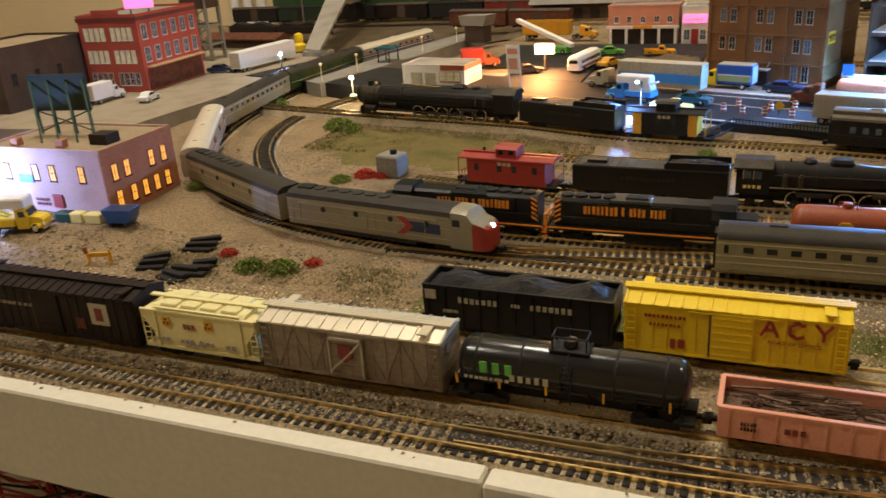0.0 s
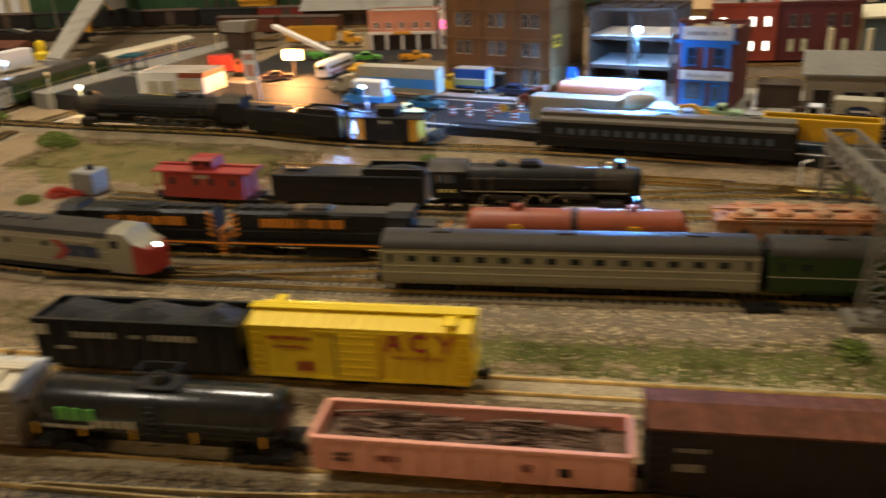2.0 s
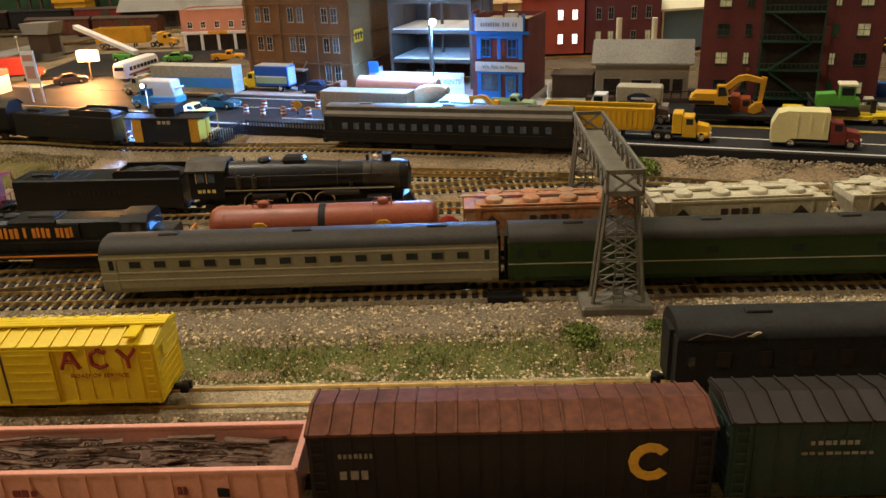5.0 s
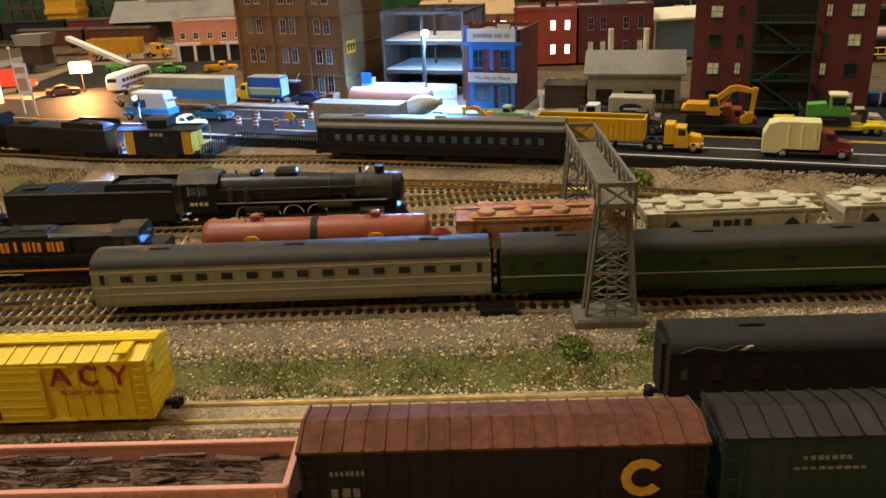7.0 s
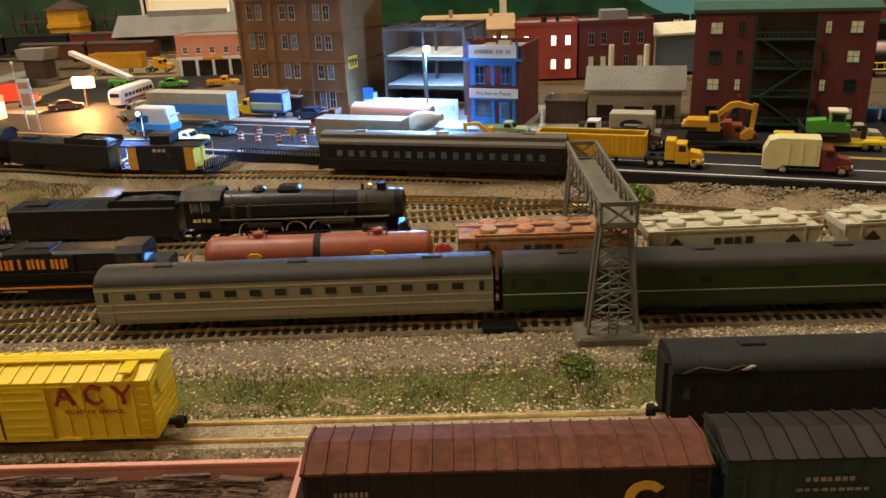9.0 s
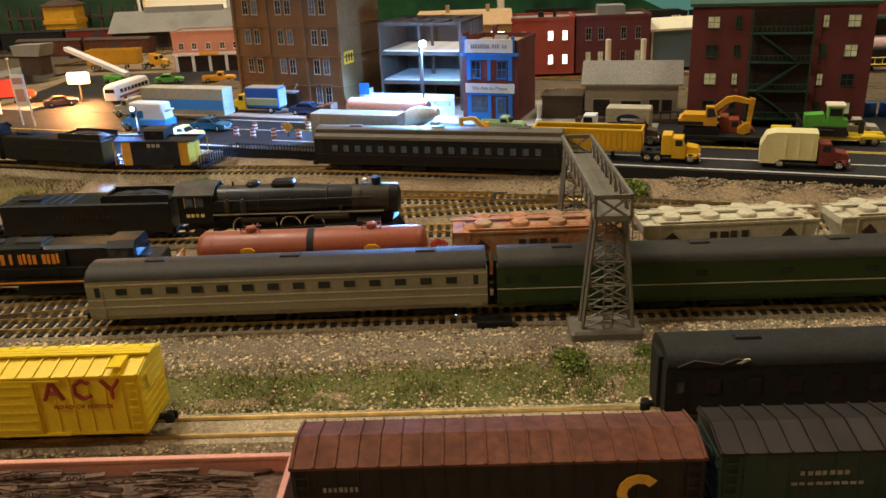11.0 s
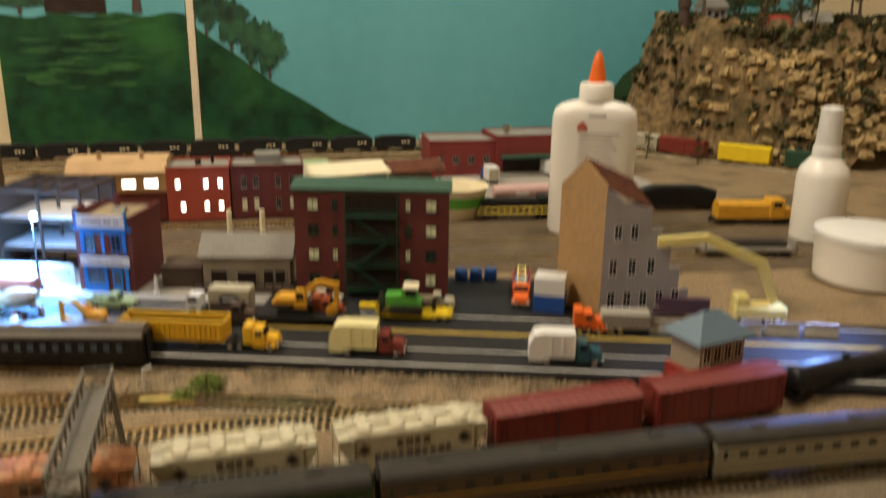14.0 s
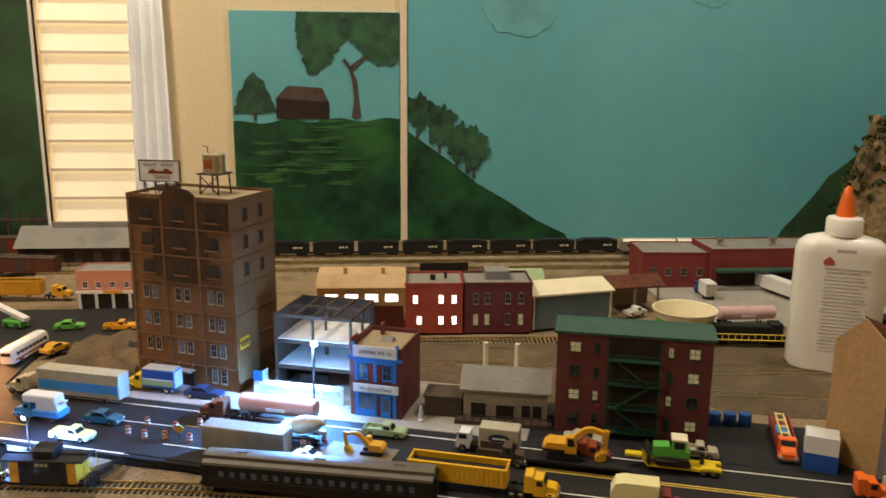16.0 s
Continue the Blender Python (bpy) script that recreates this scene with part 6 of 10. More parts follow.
# low stucco storehouse
b = thing("storehouse", "low tan storehouse with pitched roof and dark doors", "building", (224, 678, 10.6), -13)
part("wall", Shape().box(0, 66, 0, 30, 0, 26), "stucco", b)
part("roof", Shape().prism([(-3, 25), (-3, 26.5), (15, 41), (33, 26.5), (33, 25)], -3, 69), "roof_grey", b)
for x0, x1, z0, z1, nm in ((6, 18, 0, 15, "loading_door"), (26, 40, 0, 14, "loading_door"), (46, 53, 5, 15, "dark_window"), (55, 62, 5, 15, "dark_window")):
    part(nm, Shape().box(x0, x1, -0.5, 0.1, z0, z1), "soot_and_shade_black", b)
    part("door_frame", Shape().box(x0 - 0.8, x0, -0.8, 0, z0, z1 + 0.8).box(x1, x1 + 0.8, -0.8, 0, z0, z1 + 0.8).box(x0, x1, -0.8, 0, z1, z1 + 0.8), "concrete", b)
part("dock", Shape().box(-6, 70, -10, -0.9, 0, 3), "dark_brown", b)
for i in range(12):
    part("rail_post", Shape().rod((-5 + i * 6.6, -9.4, 3), (-5 + i * 6.6, -9.4, 8), 0.35), "soot_and_shade_black", b)
part("rail_bar", Shape().rod((-6, -9.4, 8), (70, -9.4, 8), 0.4), "soot_and_shade_black", b)
part("annex", Shape().box(-32, -2, 2, 26, 0, 16).box(-33, -2, 1, 27, 16, 17.4), "dark_brown", b)
for x in (14, 40):
    part("chimney", Shape().rod((x, 34, 0), (x, 34, 54), 2.1, n=14), "cream", b, "pale round chimney")

# brick apartment block with a fire escape
b = block("apartment_block", "dark red brick apartment block with green roof edge", (292, 652, 10.6), -15.5, 114, 32, 80, "dark_red_brick", "roof_green", 0)
part("roof_slope", Shape().prism([(-2, 80), (-2, 82), (16, 86), (33, 84), (33, 80)], -2, 116), "roof_green", b)
# Flat black sheet on the brick stands for the shade of the recess.
part("recess", Shape().box(38, 77, -0.55, 0.1, 0, 78), "soot_and_shade_black", b)
for r in range(4):
    z = 9 + r * 19
    for x, w, pane in ((14, 9, "lit_pale" if r in (1, 3) else "glass_dark"), (30, 4, "lit_pale" if r in (1,) else "glass_dark"), (84, 4, "lit_pale" if r % 2 else "dark_green"), (101, 9, "lit_pale" if r != 1 else "glass_dark")):
        window(b, x, z, w * 0.82, 7.4, pane, "dark_green", bars=(1, 1))
    for x in (46, 68):
        window(b, x, z, 4, 8, "lit_pale" if (r + x) % 3 == 0 else "glass_dark", "dark_green", bars=(0, 1), sill=False)
fe = part("fire_escape", Shape().box(38, 39, -7, -6, 0, 78).box(76, 77, -7, -6, 0, 78), "dark_green", b, "dark green metal fire escape")
for r in range(4):
    z = 5 + r * 19
    part("landing", Shape().box(38, 77, -7, -0.6, z, z + 0.8), "dark_green", fe)
    rl = Shape()
    for k in range(14):
        rl.rod((39 + k * 2.85, -6.8, z), (39 + k * 2.85, -6.8, z + 5), 0.22, n=4)
    rl.box(38, 77, -7, -6.6, z + 5, z + 5.6)
    part("railing", rl, "dark_green", fe)
    if r < 3:
        st = Shape()
        a, c = (44, 70) if r % 2 else (70, 44)
        for dy in (-5.8, -3.2):
            st.rod((a, dy, z), (c, dy, z + 19), 0.6, n=5)
        for k in range(9):
            st.box(a + (c - a) * k / 9 - 0.8, a + (c - a) * k / 9 + 0.8, -5.8, -3.2, z + 2 * k, z + 2 * k + 0.5)
        part("stair", st, "dark_green", fe)
part("lamp_dot", Shape().lathe((32, -1.2, 24), [(1.4, 0), (1.4, 0.8)], 12, (0, 1, 0)), "tank_red", b)

# the row of buildings behind the shops
b = block("flour_mill", "tan upper storey over red brick with lit windows", (94, 905, 10), -2, 90, 60, 30, "dark_red_brick", "roof_tan", 0, group="back row")
part("upper_storey", Shape().box(-1, 91, -1, 61, 30, 50), "tan_wall", b)
part("tan_roof", Shape().prism([(-3, 50), (-2, 51), (14, 61), (48, 61), (62, 50)], -2, 92), "tan_wall", b)
for i in range(4):
    window(b, 14 + i * 21, 35, 13, 8, "lit_white", "white", at=-1, bars=(2, 0))
for x in (26, 66):
    part("roof_vent", Shape().box(x, x + 4, 14, 18, 60, 68), "tan_wall", b)
b = block("red_store", "bright red two-storey store with lit windows", (185, 900, 10), -2, 61, 52, 52, "bright_brick", "roof_grey", 3, group="back row")
for r in range(2):
    for i, x in enumerate((11, 38, 52)):
        window(b, x + (4 if r == 0 and i == 0 else 0), 10 + r * 23, 4.4, 8.5, "lit_white", "white")
part("roof_tank", Shape().rod((30, 24, 52), (30, 24, 58), 3).rod((44, 30, 52), (44, 30, 60), 1.6), "dull_black", b)
b = block("brick_store", "dark brick two-storey store with grey roof", (248, 899, 10), -2, 72, 52, 52, "dark_red_brick", "roof_grey", 3, group="back row")
for r in range(2):
    for x in (12, 24, 46, 60):
        window(b, x, 9 + r * 23, 4.5, 11, "glass_dark" if (x + r) % 3 else "lit_pale", "concrete")
part("roof_shed", Shape().box(24, 50, 20, 44, 52, 62), "roof_grey", b)
b = thing("metal_warehouse", "blue-grey metal warehouse with cream roof", "building", (323, 903, 10), 12, group="back row")
part("wall", Shape().box(0, 92, 0, 56, 0, 38), "steel_blue", b)
part("roof", Shape().prism([(-3, 37), (-3, 39), (28, 47), (59, 39), (59, 37)], -3, 95), "cream", b)
part("corner_post", Shape().box(-0.6, 1.4, -0.6, 1.4, 0, 37).box(90.6, 92.6, -0.6, 1.4, 0, 37), "cream", b)
sg = thing("rear_billboard", "black back of a billboard on posts", "billboard", (205, 985, 10), 0)
part("panel", Shape().box(0, 56, -1, 1, 30, 56), "soot_and_shade_black", sg)
for x in (4, 28, 52):
    part("post", Shape().box(x - 1, x + 1, -1, 1, 0, 30), "soot_and_shade_black", sg)
b = block("green_gable_shed", "small green gabled shed near the back tracks", (300, 1040, 10), 0, 60, 40, 18, "concrete", "dark_green", 0)
part("gable_roof", Shape().prism([(-3, 18), (20, 30), (43, 18)], -4, 64), "pale_green", b)
b = thing("carport", "open shelter with brown shingled roof", "building", (425, 960, 10), 8)
part("roof", Shape().prism([(-2, 30), (20, 40), (42, 30), (42, 28), (-2, 28)], -2, 66), "oxide", b)
part("wall", Shape().box(0, 60, 30, 38, 0, 28), "stucco", b)
for x in (1, 30, 59):
    part("post", Shape().box(x - 1, x + 1, 1, 3, 0, 28), "concrete", b)
b = block("freight_depot", "long red brick freight depot with loading dock", (494, 1064, 10), -4, 86, 70, 46, "red_brick", "roof_grey", 2)
b2 = block("brick_warehouse", "red brick warehouse with green canopy and roof vents", (580, 1052, 10), 0, 190, 70, 52, "red_brick", "roof_grey", 2)
part("canopy", Shape().box(4, 150, -14, 0, 26, 29), "roof_green", b2, "green dock canopy")
# No hole in the wall: a black sheet draws the shade under the canopy.
part("dock_opening", Shape().box(8, 140, -0.6, 0.1, 2, 24), "soot_and_shade_black", b2)
part("dock", Shape().box(4, 150, -12, -0.7, 0, 6), "concrete", b2)
for x in (20, 90):
    part("roof_vent", Shape().lathe((x, 24, 52), [(4, 0), (4, 7), (5.4, 8), (5.4, 12), (1, 13)], 14), "chrome", b2, smooth=True)
for x in (14, 34, 54, 74):
    window(b, x, 18, 7, 9, "glass_dark", "concrete")

# shops by the parking lot
b = block("arcade_store", "salmon two-storey store with white columns", (-190, 1013, 10), -1, 82, 40, 43, "salmon", "roof_grey", 2)
part("cornice", Shape().box(-1, 83, -2, 0, 18, 21), "white", b)
# Black sheet behind the columns gives the porch its shade as colour.
part("dark_porch", Shape().box(2, 80, -0.6, 0.1, 0, 17), "soot_and_shade_black", b)
for x in (3, 22, 41, 60, 79):
    part("column", Shape().box(x - 1.6, x + 1.6, -2, -0.7, 0, 18), "white", b)
for x in (10, 25, 41, 57, 72):
    window(b, x, 25, 5, 6.5, "glass_dark", "white")
part("sign", Shape().box(30, 52, -2.6, -2.05, 18.4, 21.6), "cat_yellow", b, "yellow sign board")
b = block("narrow_store", "narrow white store with red sign and door", (-104, 1008, 10), -1, 30, 40, 41, "white", "roof_grey", 2)
part("sign", Shape().box(2, 28, -1.2, -0.2, 24, 33), "neon_pink", b, "red lit sign board")
letters(b, "white", 5, 25, -1.4, 28, 4, 5)
part("door", Shape().box(11, 19, -0.7, 0, 0, 17), "red_paint", b)
for x in (6, 24):
    window(b, x, 5, 6, 11, "pane_blue", "white")
b = thing("train_shed", "long grey freight shed with pitched roof", "building", (-345, 1230, 10), 0)
part("wall", Shape().box(0, 190, 0, 60, 0, 28), "dark_brown", b)
part("roof", Shape().prism([(-6, 26), (30, 52), (66, 26)], -4, 194), "roof_grey", b)
for i in range(7):
    part("shed_door", Shape().box(10 + i * 26, 24 + i * 26, -0.6, 0.1, 0, 20), "soot_and_shade_black", b)
part("roof_vent", Shape().box(40, 150, 26, 34, 49, 57), "roof_grey", b)
b = thing("yellow_tower", "yellow wooden tower with dark roof", "tower", (-457, 1340, 4), 0)
part("wall", Shape().box(-23, 23, -18, 18, 0, 66).box(-25, 25, -20, 20, 40, 46), "cat_yellow", b)
part("roof", Shape().add([(-27, -21, 66), (27, -21, 66), (27, 21, 66), (-27, 21, 66), (0, 0, 80)], [(3, 2, 1, 0), (0, 1, 4), (1, 2, 4), (2, 3, 4), (3, 0, 4)]), "dark_brown", b)

# gas station
b = block("gas_station", "low white gas station with red trim", (-352, 764, 9), -6, 70, 40, 20, "white", "concrete", 1)
for x in (10, 26):
    part("garage_door", Shape().box(x, x + 12, -0.5, 0.1, 0, 13), "hopper_grey", b)
part("red_trim", Shape().box(44, 70.5, -0.7, -0.45, 16, 21).box(70.1, 70.7, 0, 40, 16, 21), "tank_red", b)
for x in (44, 52, 60):
    window(b, x + 2, 5, 6, 9, "lit_pale", "tank_red")
sp = thing("sign_post", "white signboard on two leaning posts", "sign", (-224, 736, 8), -30, tilt=-4)
part("panel", Shape().box(-9, 9, -0.4, 0.4, 18, 44), "white", sp)
part("panel_print", Shape().box(-7, 7, -0.6, -0.4, 36, 41).box(-6, 6, -0.6, -0.4, 22, 32), "salmon", sp, "faded printed picture")
for x in (-8, 8):
    part("post", Shape().rod((x, 0.4, 0), (x, 0.4, 44), 0.7), "white", sp)
lp = thing("floodlight", "orange glowing floodlight on a short post", "lamp", (-222, 836, 10), 0)
part("post", Shape().rod((0, 0, 0), (0, 0, 18), 0.8), "iron", lp)
part("lamp_head", Shape().box(-10, 10, -2, 2, 18, 28, 1), "lamp_orange", lp, "glowing orange lamp panel")
lp = thing("street_lamp", "tall street lamp with blue-white light", "street lamp", (104, 702, 10), -18)
part("post", Shape().rod((0, 0, 0), (0, 0, 56), 1.0, 0.7), "iron", lp)
part("base", Shape().box(-2, 2, -2, 2, 0, 5, 0.4), "iron", lp)
part("arm", Shape().rod((0, 0, 54), (0, 3, 59), 0.6), "iron", lp)
part("bulb", Shape().lathe((0, 3, 54.6), [(0.6, 0), (2.4, 0.8), (2.8, 2.4), (2.2, 4.2), (0.6, 4.8)], 14), "led", lp, "blue-white glowing bulb", True)
lp = thing("utility_pole", "dark utility pole beside the track", "pole", (-93, 634, 4), 0)
part("post", Shape().rod((0, 0, 0), (0, 0, 36), 0.9, 0.7), "dark_brown", lp)
part("bulb", Shape().lathe((-4, 4, 33), [(0.4, 0), (1.3, 0.6), (1.3, 2.0), (0.4, 2.6)], 12), "led", lp, "blue-white glowing bulb", True)
part("arm", Shape().rod((0, 0, 35.5), (-4, 4, 36), 0.4), "dark_brown", lp)

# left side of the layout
# Front and end wall are coloured apart for the light each gets.
b = block("brick_house", "brick house with pink-lit front and amber lit windows", (-476, 371, 4), 0, 97, 66, 41, "pink_paint_and_lit_wall", "roof_tan", 2)
part("end_wall", Shape().box(96.8, 98.2, -0.3, 66.3, 0, 43), "orange_lit_brick", b, "end wall of the brick house, orange from warmer light")
for i, x in enumerate((18, 42, 56, 80)):
    window(b, x, 22, 4.4, 10, "lit_amber", "soot_and_shade_black")
for y, z in ((9, 22), (20, 22), (43, 22), (55, 22), (9, 5), (22, 5), (33, 5), (44, 5), (55, 5)):
    window(b, y, z, 4.4, 10, "lit_amber", "soot_and_shade_black", "right", 98.2)
part("wall_poster", Shape().box(27, 39, -0.8, -0.1, 20, 25), "sky_blue", b, "small blue wall poster")
part("wall_poster", Shape().box(52, 60, -0.8, -0.1, 4, 13), "red_paint", b, "red wall poster")
letters(b, "maroon", 37, 49, -0.4, 9, 2, 6)
letters(b, "maroon", 37, 49, -0.4, 6, 2, 6)
for x in (24, 62):
    part("chimney", Shape().box(x, x + 6, 2, 7, 43, 48), "orange_lit_brick", b)
part("roof_hatch", Shape().box(74, 88, 18, 30, 41, 48), "soot_and_shade_black", b)
st = thing("roof_sign_stand", "dark green back of a rooftop sign on struts", "billboard", (-440, 410, 46), 8)
part("panel", Shape().box(-22, 22, -0.8, 0.8, 16, 40), "dark_green_paint", st)
for x in (-20, -7, 7, 20):
    part("post", Shape().rod((x, 0, 0), (x, 0, 40), 0.8), "dark_green", st)
    part("strut", Shape().rod((x, -1, 36), (x + 16, -22, 0), 0.7), "dark_green", st)
part("cross_brace", Shape().rod((-20, 0, 2), (20, 0, 16), 0.5).rod((20, 0, 2), (-20, 0, 16), 0.5), "dark_green", st)
b = block("dark_warehouse", "dark brown warehouse with tan flat roof", (-800, 600, 5), 0, 85, 120, 66, "dark_brown", "roof_tan", 3)
for y in (15, 45, 75):
    window(b, y, 30, 6, 12, "glass_dark", "dark_brown", "right", 85)
for x in (30, 60):
    part("chimney", Shape().box(x, x + 6, 6, 12, 69, 76), "dark_red_brick", b)
b = block("department_store", "three-storey red brick store with white windows", (-712, 710, 9), 2, 78, 106, 80, "bright_brick", "roof_grey", 3)
for r in range(3):
    for c in range(2):
        for k in range(4):
            window(b, 9 + c * 36 + k * 7.4, 8 + r * 24, 5, 13, "lit_pale" if r else "glass_dark", "white", bars=(1, 1))
    if r:
        for k in range(6):
            window(b, 10 + k * 17, 8 + r * 24, 8, 15, "pane_blue", "white", "right", 78, (1, 1))
part("awning", Shape().box(78, 86, 4, 102, 26, 27.5), "tan_wall", b, "tan shop awning")
part("shopfront", Shape().box(78, 78.6, 4, 102, 2, 24), "oxide", b)
part("cornice", Shape().box(-1, 79.5, -1.5, 0, 76, 80).box(78, 80, 0, 106, 76, 80), "dark_red_brick", b)
part("raised_gable", Shape().box(22, 56, -1, 2, 83, 88), "bright_brick", b)
sg = thing("neon_sign", "pink neon sign on the roof of the brick store", "sign", (-645, 735, 92), 20)
part("panel", Shape().box(-16, 16, -1, 1, 4, 18, 1), "neon_pink", sg)
part("post", Shape().rod((-10, 0, -3), (-10, 0, 4), 0.8).rod((10, 0, -3), (10, 0, 4), 0.8), "iron", sg)
pl = thing("station_platform", "grey concrete station platform with small shelter", "platform", (0, 0, 0))
part("deck", Shape().prism([(-470, 770), (-446, 758), (-406, 930), (-380, 1120), (-415, 1120), (-450, 960)], -6, 11, "z"), "roof_grey", pl)
part("shelter_roof", Shape().box(-440, -416, 880, 905, 26, 28), "teal", pl, "blue-green shelter roof")
for x, y in ((-436, 882), (-422, 882), (-436, 903), (-420, 903)):
    part("shelter_post", Shape().rod((x, y, 11), (x, y, 26), 0.8), "iron", pl)
for y in (770, 830, 960, 1040):
    x = -450 + (y - 770) * 0.2
    part("platform_lamp", Shape().rod((x, y, 11), (x, y, 27), 0.5).lathe((x, y, 27), [(0.6, 0), (1.8, 1), (1.8, 2.6), (0.6, 3.6)], 10), "cream", pl)
rp = thing("ramp", "long pale grey plastic ramp rising to the wall", "ramp", (0, 0, 0))
part("deck", Shape().add([(-575, 950, 18), (-545, 935, 18), (-690, 1390, 110), (-740, 1390, 110), (-575, 950, 14), (-545, 935, 14), (-690, 1390, 104), (-740, 1390, 104)], [(0, 1, 2, 3), (7, 6, 5, 4), (0, 1, 5, 4), (1, 2, 6, 5), (2, 3, 7, 6), (3, 0, 4, 7)]), "concrete", rp)
part("support", Shape().box(-715, -690, 1330, 1345, 5, 92), "concrete", rp)
part("support", Shape().box(-575, -548, 942, 955, 5, 15), "concrete", rp)

# goods yard below the back wall
def far_car(name, label, at, turn, L, body, roof, load=False, high=18):
    root = thing(name, label, "railway car", at, turn, "cars of the far goods yard")
    h = L / 2
    part("body", Shape().box(-h, h, -9, 9, 4, 4 + high, 0.6), body, root)
    if load:
        part("load", Shape().prism([(-h + 3, 4 + high), (-h + 14, 9 + high), (-4, 6 + high), (12, 10 + high), (h - 3, 4 + high)], -8, 8, "y"), "coal", root, "dark heaped load")
    else:
        part("roof", Shape().prism([(-9.6, 3.6 + high), (-9.6, 4.4 + high), (0, 7 + high), (9.6, 4.4 + high), (9.6, 3.6 + high)], -h - 0.6, h + 0.6), roof, root)
        part("door", Shape().box(-7, 7, -9.7, -9.0, 5, 2.6 + high), roof, root)
    for i in range(10):
        x = -h + 2 + (L - 4) * i / 9
        part("side_rib", Shape().box(x - 0.4, x + 0.4, -9.5, -8.9, 4.4, 3.6 + high), body, root)
    running_gear(root, h, 12)
    return root


for k, (body, roof, load) in enumerate((("dull_black", "dark_brown", False), ("dark_green_paint", "dull_black", False), ("dull_black", "dull_black", True), ("dark_brown_paint", "dark_brown", False), ("dull_black", "dull_black", False), ("maroon", "dark_brown", False))):
    far_car("boxcar" if not load else "coal_hopper", "dark boxcar in the far goods yard" if not load else "dark loaded hopper in the far goods yard", (-890 + k * 98, 1318, 8), 0, 94, body, roof, load, 22)
for k, (x, y, t) in enumerate(((-790, 1158, -6), (-690, 1146, -6))):
    far_car("coal_hopper", "low dark hopper with a lumpy load", (x, y, 8), t, 94, "soot_and_shade_black", "dull_black", True, 11)
for k, (x, y, t) in enumerate(((-420, 1205, -8), (-322, 1192, -8))):
    far_car("boxcar", "brown boxcar behind the station", (x, y, 8), t, 94, "oxide", "dark_brown", False, 20)
sh = thing("long_shed", "low reddish brown shed roof by the yard", "shed", (-720, 1040, 8), -6)
part("wall", Shape().box(-70, 60, -16, 16, 0, 12), "dark_brown", sh)
part("roof", Shape().prism([(-20, 11), (-20, 13), (0, 20), (20, 13), (20, 11)], -73, 63), "oxide", sh)
cr = thing("yard_crane", "yellow lattice crane with raised jib", "crane", (-694, 1222, 8), 20)
part("track", Shape().box(-14, 14, -11, -5, 0, 6, 2).box(-14, 14, 5, 11, 0, 6, 2), "rubber", cr)
part("house", Shape().box(-12, 10, -9, 9, 6, 20, 2), "cat_yellow", cr)
for y in (-3, 3):
    part("jib_beam", Shape().rod((6, y, 12), (30, y * 0.4, 54), 1.2).rod((30, y * 0.4, 54), (44, y * 0.4, 36), 1.0), "cat_yellow", cr)
part("jib_brace", Shape().rod((12, -2.6, 22), (18, 2.2, 32), 0.7).rod((18, -2.2, 32), (24, 1.6, 43), 0.7), "cat_yellow", cr)
part("bucket", Shape().box(40, 50, -5, 5, 26, 36, 2), "dull_black", cr)
mp = thing("yard_mast", "thin grey mast with a lamp ring", "mast", (-716, 1190, 8), 0)
part("post", Shape().rod((0, 0, 0), (0, 0, 82), 1.6, 1.0), "gantry_grey", mp)
part("lamp_ring", Shape().lathe((0, 0, 66), [(1.5, 0), (6, 1), (6, 3), (1.5, 4)], 12), "gantry_grey", mp)
lt = thing("lattice_tower", "grey lattice coaling tower behind the red store", "tower", (-712, 925, 8), 0)
for x in (-18, 18):
    for y in (-14, 14):
        part("leg", Shape().box(x - 2, x + 2, y - 2, y + 2, 0, 84), "roof_grey", lt)
for z in (20, 44, 68):
    part("girt", Shape().box(-18, 18, -15, -13, z, z + 3).box(-18, 18, 13, 15, z, z + 3).box(-19, -17, -13, 13, z, z + 3).box(17, 19, -13, 13, z, z + 3), "roof_grey", lt)
    part("brace", Shape().rod((-18, -14, z - 20), (18, -14, z), 1.0).rod((18, -14, z - 20), (-18, -14, z), 1.0), "roof_grey", lt)
part("bin", Shape().box(-20, 20, -16, 16, 68, 90, 3), "dark_brown", lt)
hp = thing("coal_chute", "grey weathered coal chute on a dark stand", "coal chute", (-372, 1058, 8), -20)
part("stand", Shape().box(-16, 16, -9, 9, 0, 22, 1), "dark_brown", hp)
part("bin", Shape().prism([(-24, 34), (-20, 22), (18, 22), (24, 36)], -11, 11, "y"), "roof_grey", hp)
fe = thing("yard_fence", "row of dark timber posts by the far yard", "fence", (-560, 1372, 4), 0)
for k in range(12):
    part("post", Shape().box(k * 18 - 2, k * 18 + 2, -2, 2, 0, 60), "dark_brown", fe)
part("rail", Shape().box(-4, 202, -3, 3, 44, 48), "dark_brown", fe)
lp = thing("platform_lamp_post", "slim lamp post with a blue-white bulb", "street lamp", (-521, 806, 8), 0)
part("post", Shape().rod((0, 0, 0), (0, 0, 24), 0.7), "iron", lp)
part("bulb", Shape().lathe((0, 0, 24), [(0.5, 0), (2, 1), (2, 3), (0.5, 4)], 10), "led", lp, "blue-white glowing bulb", True)

# painted back wall
BW = WALL_Y
structure("backdrop", Shape().box(207, 1290, BW - 6, BW, 2, 900), "sky_paint", "teal painted sky panel on the wall", "backdrop")
structure("backdrop_panel", Shape().box(-68, 194, BW - 6, BW, 2, 370), "sky_paint", "teal painted landscape panel on the wall", "backdrop")
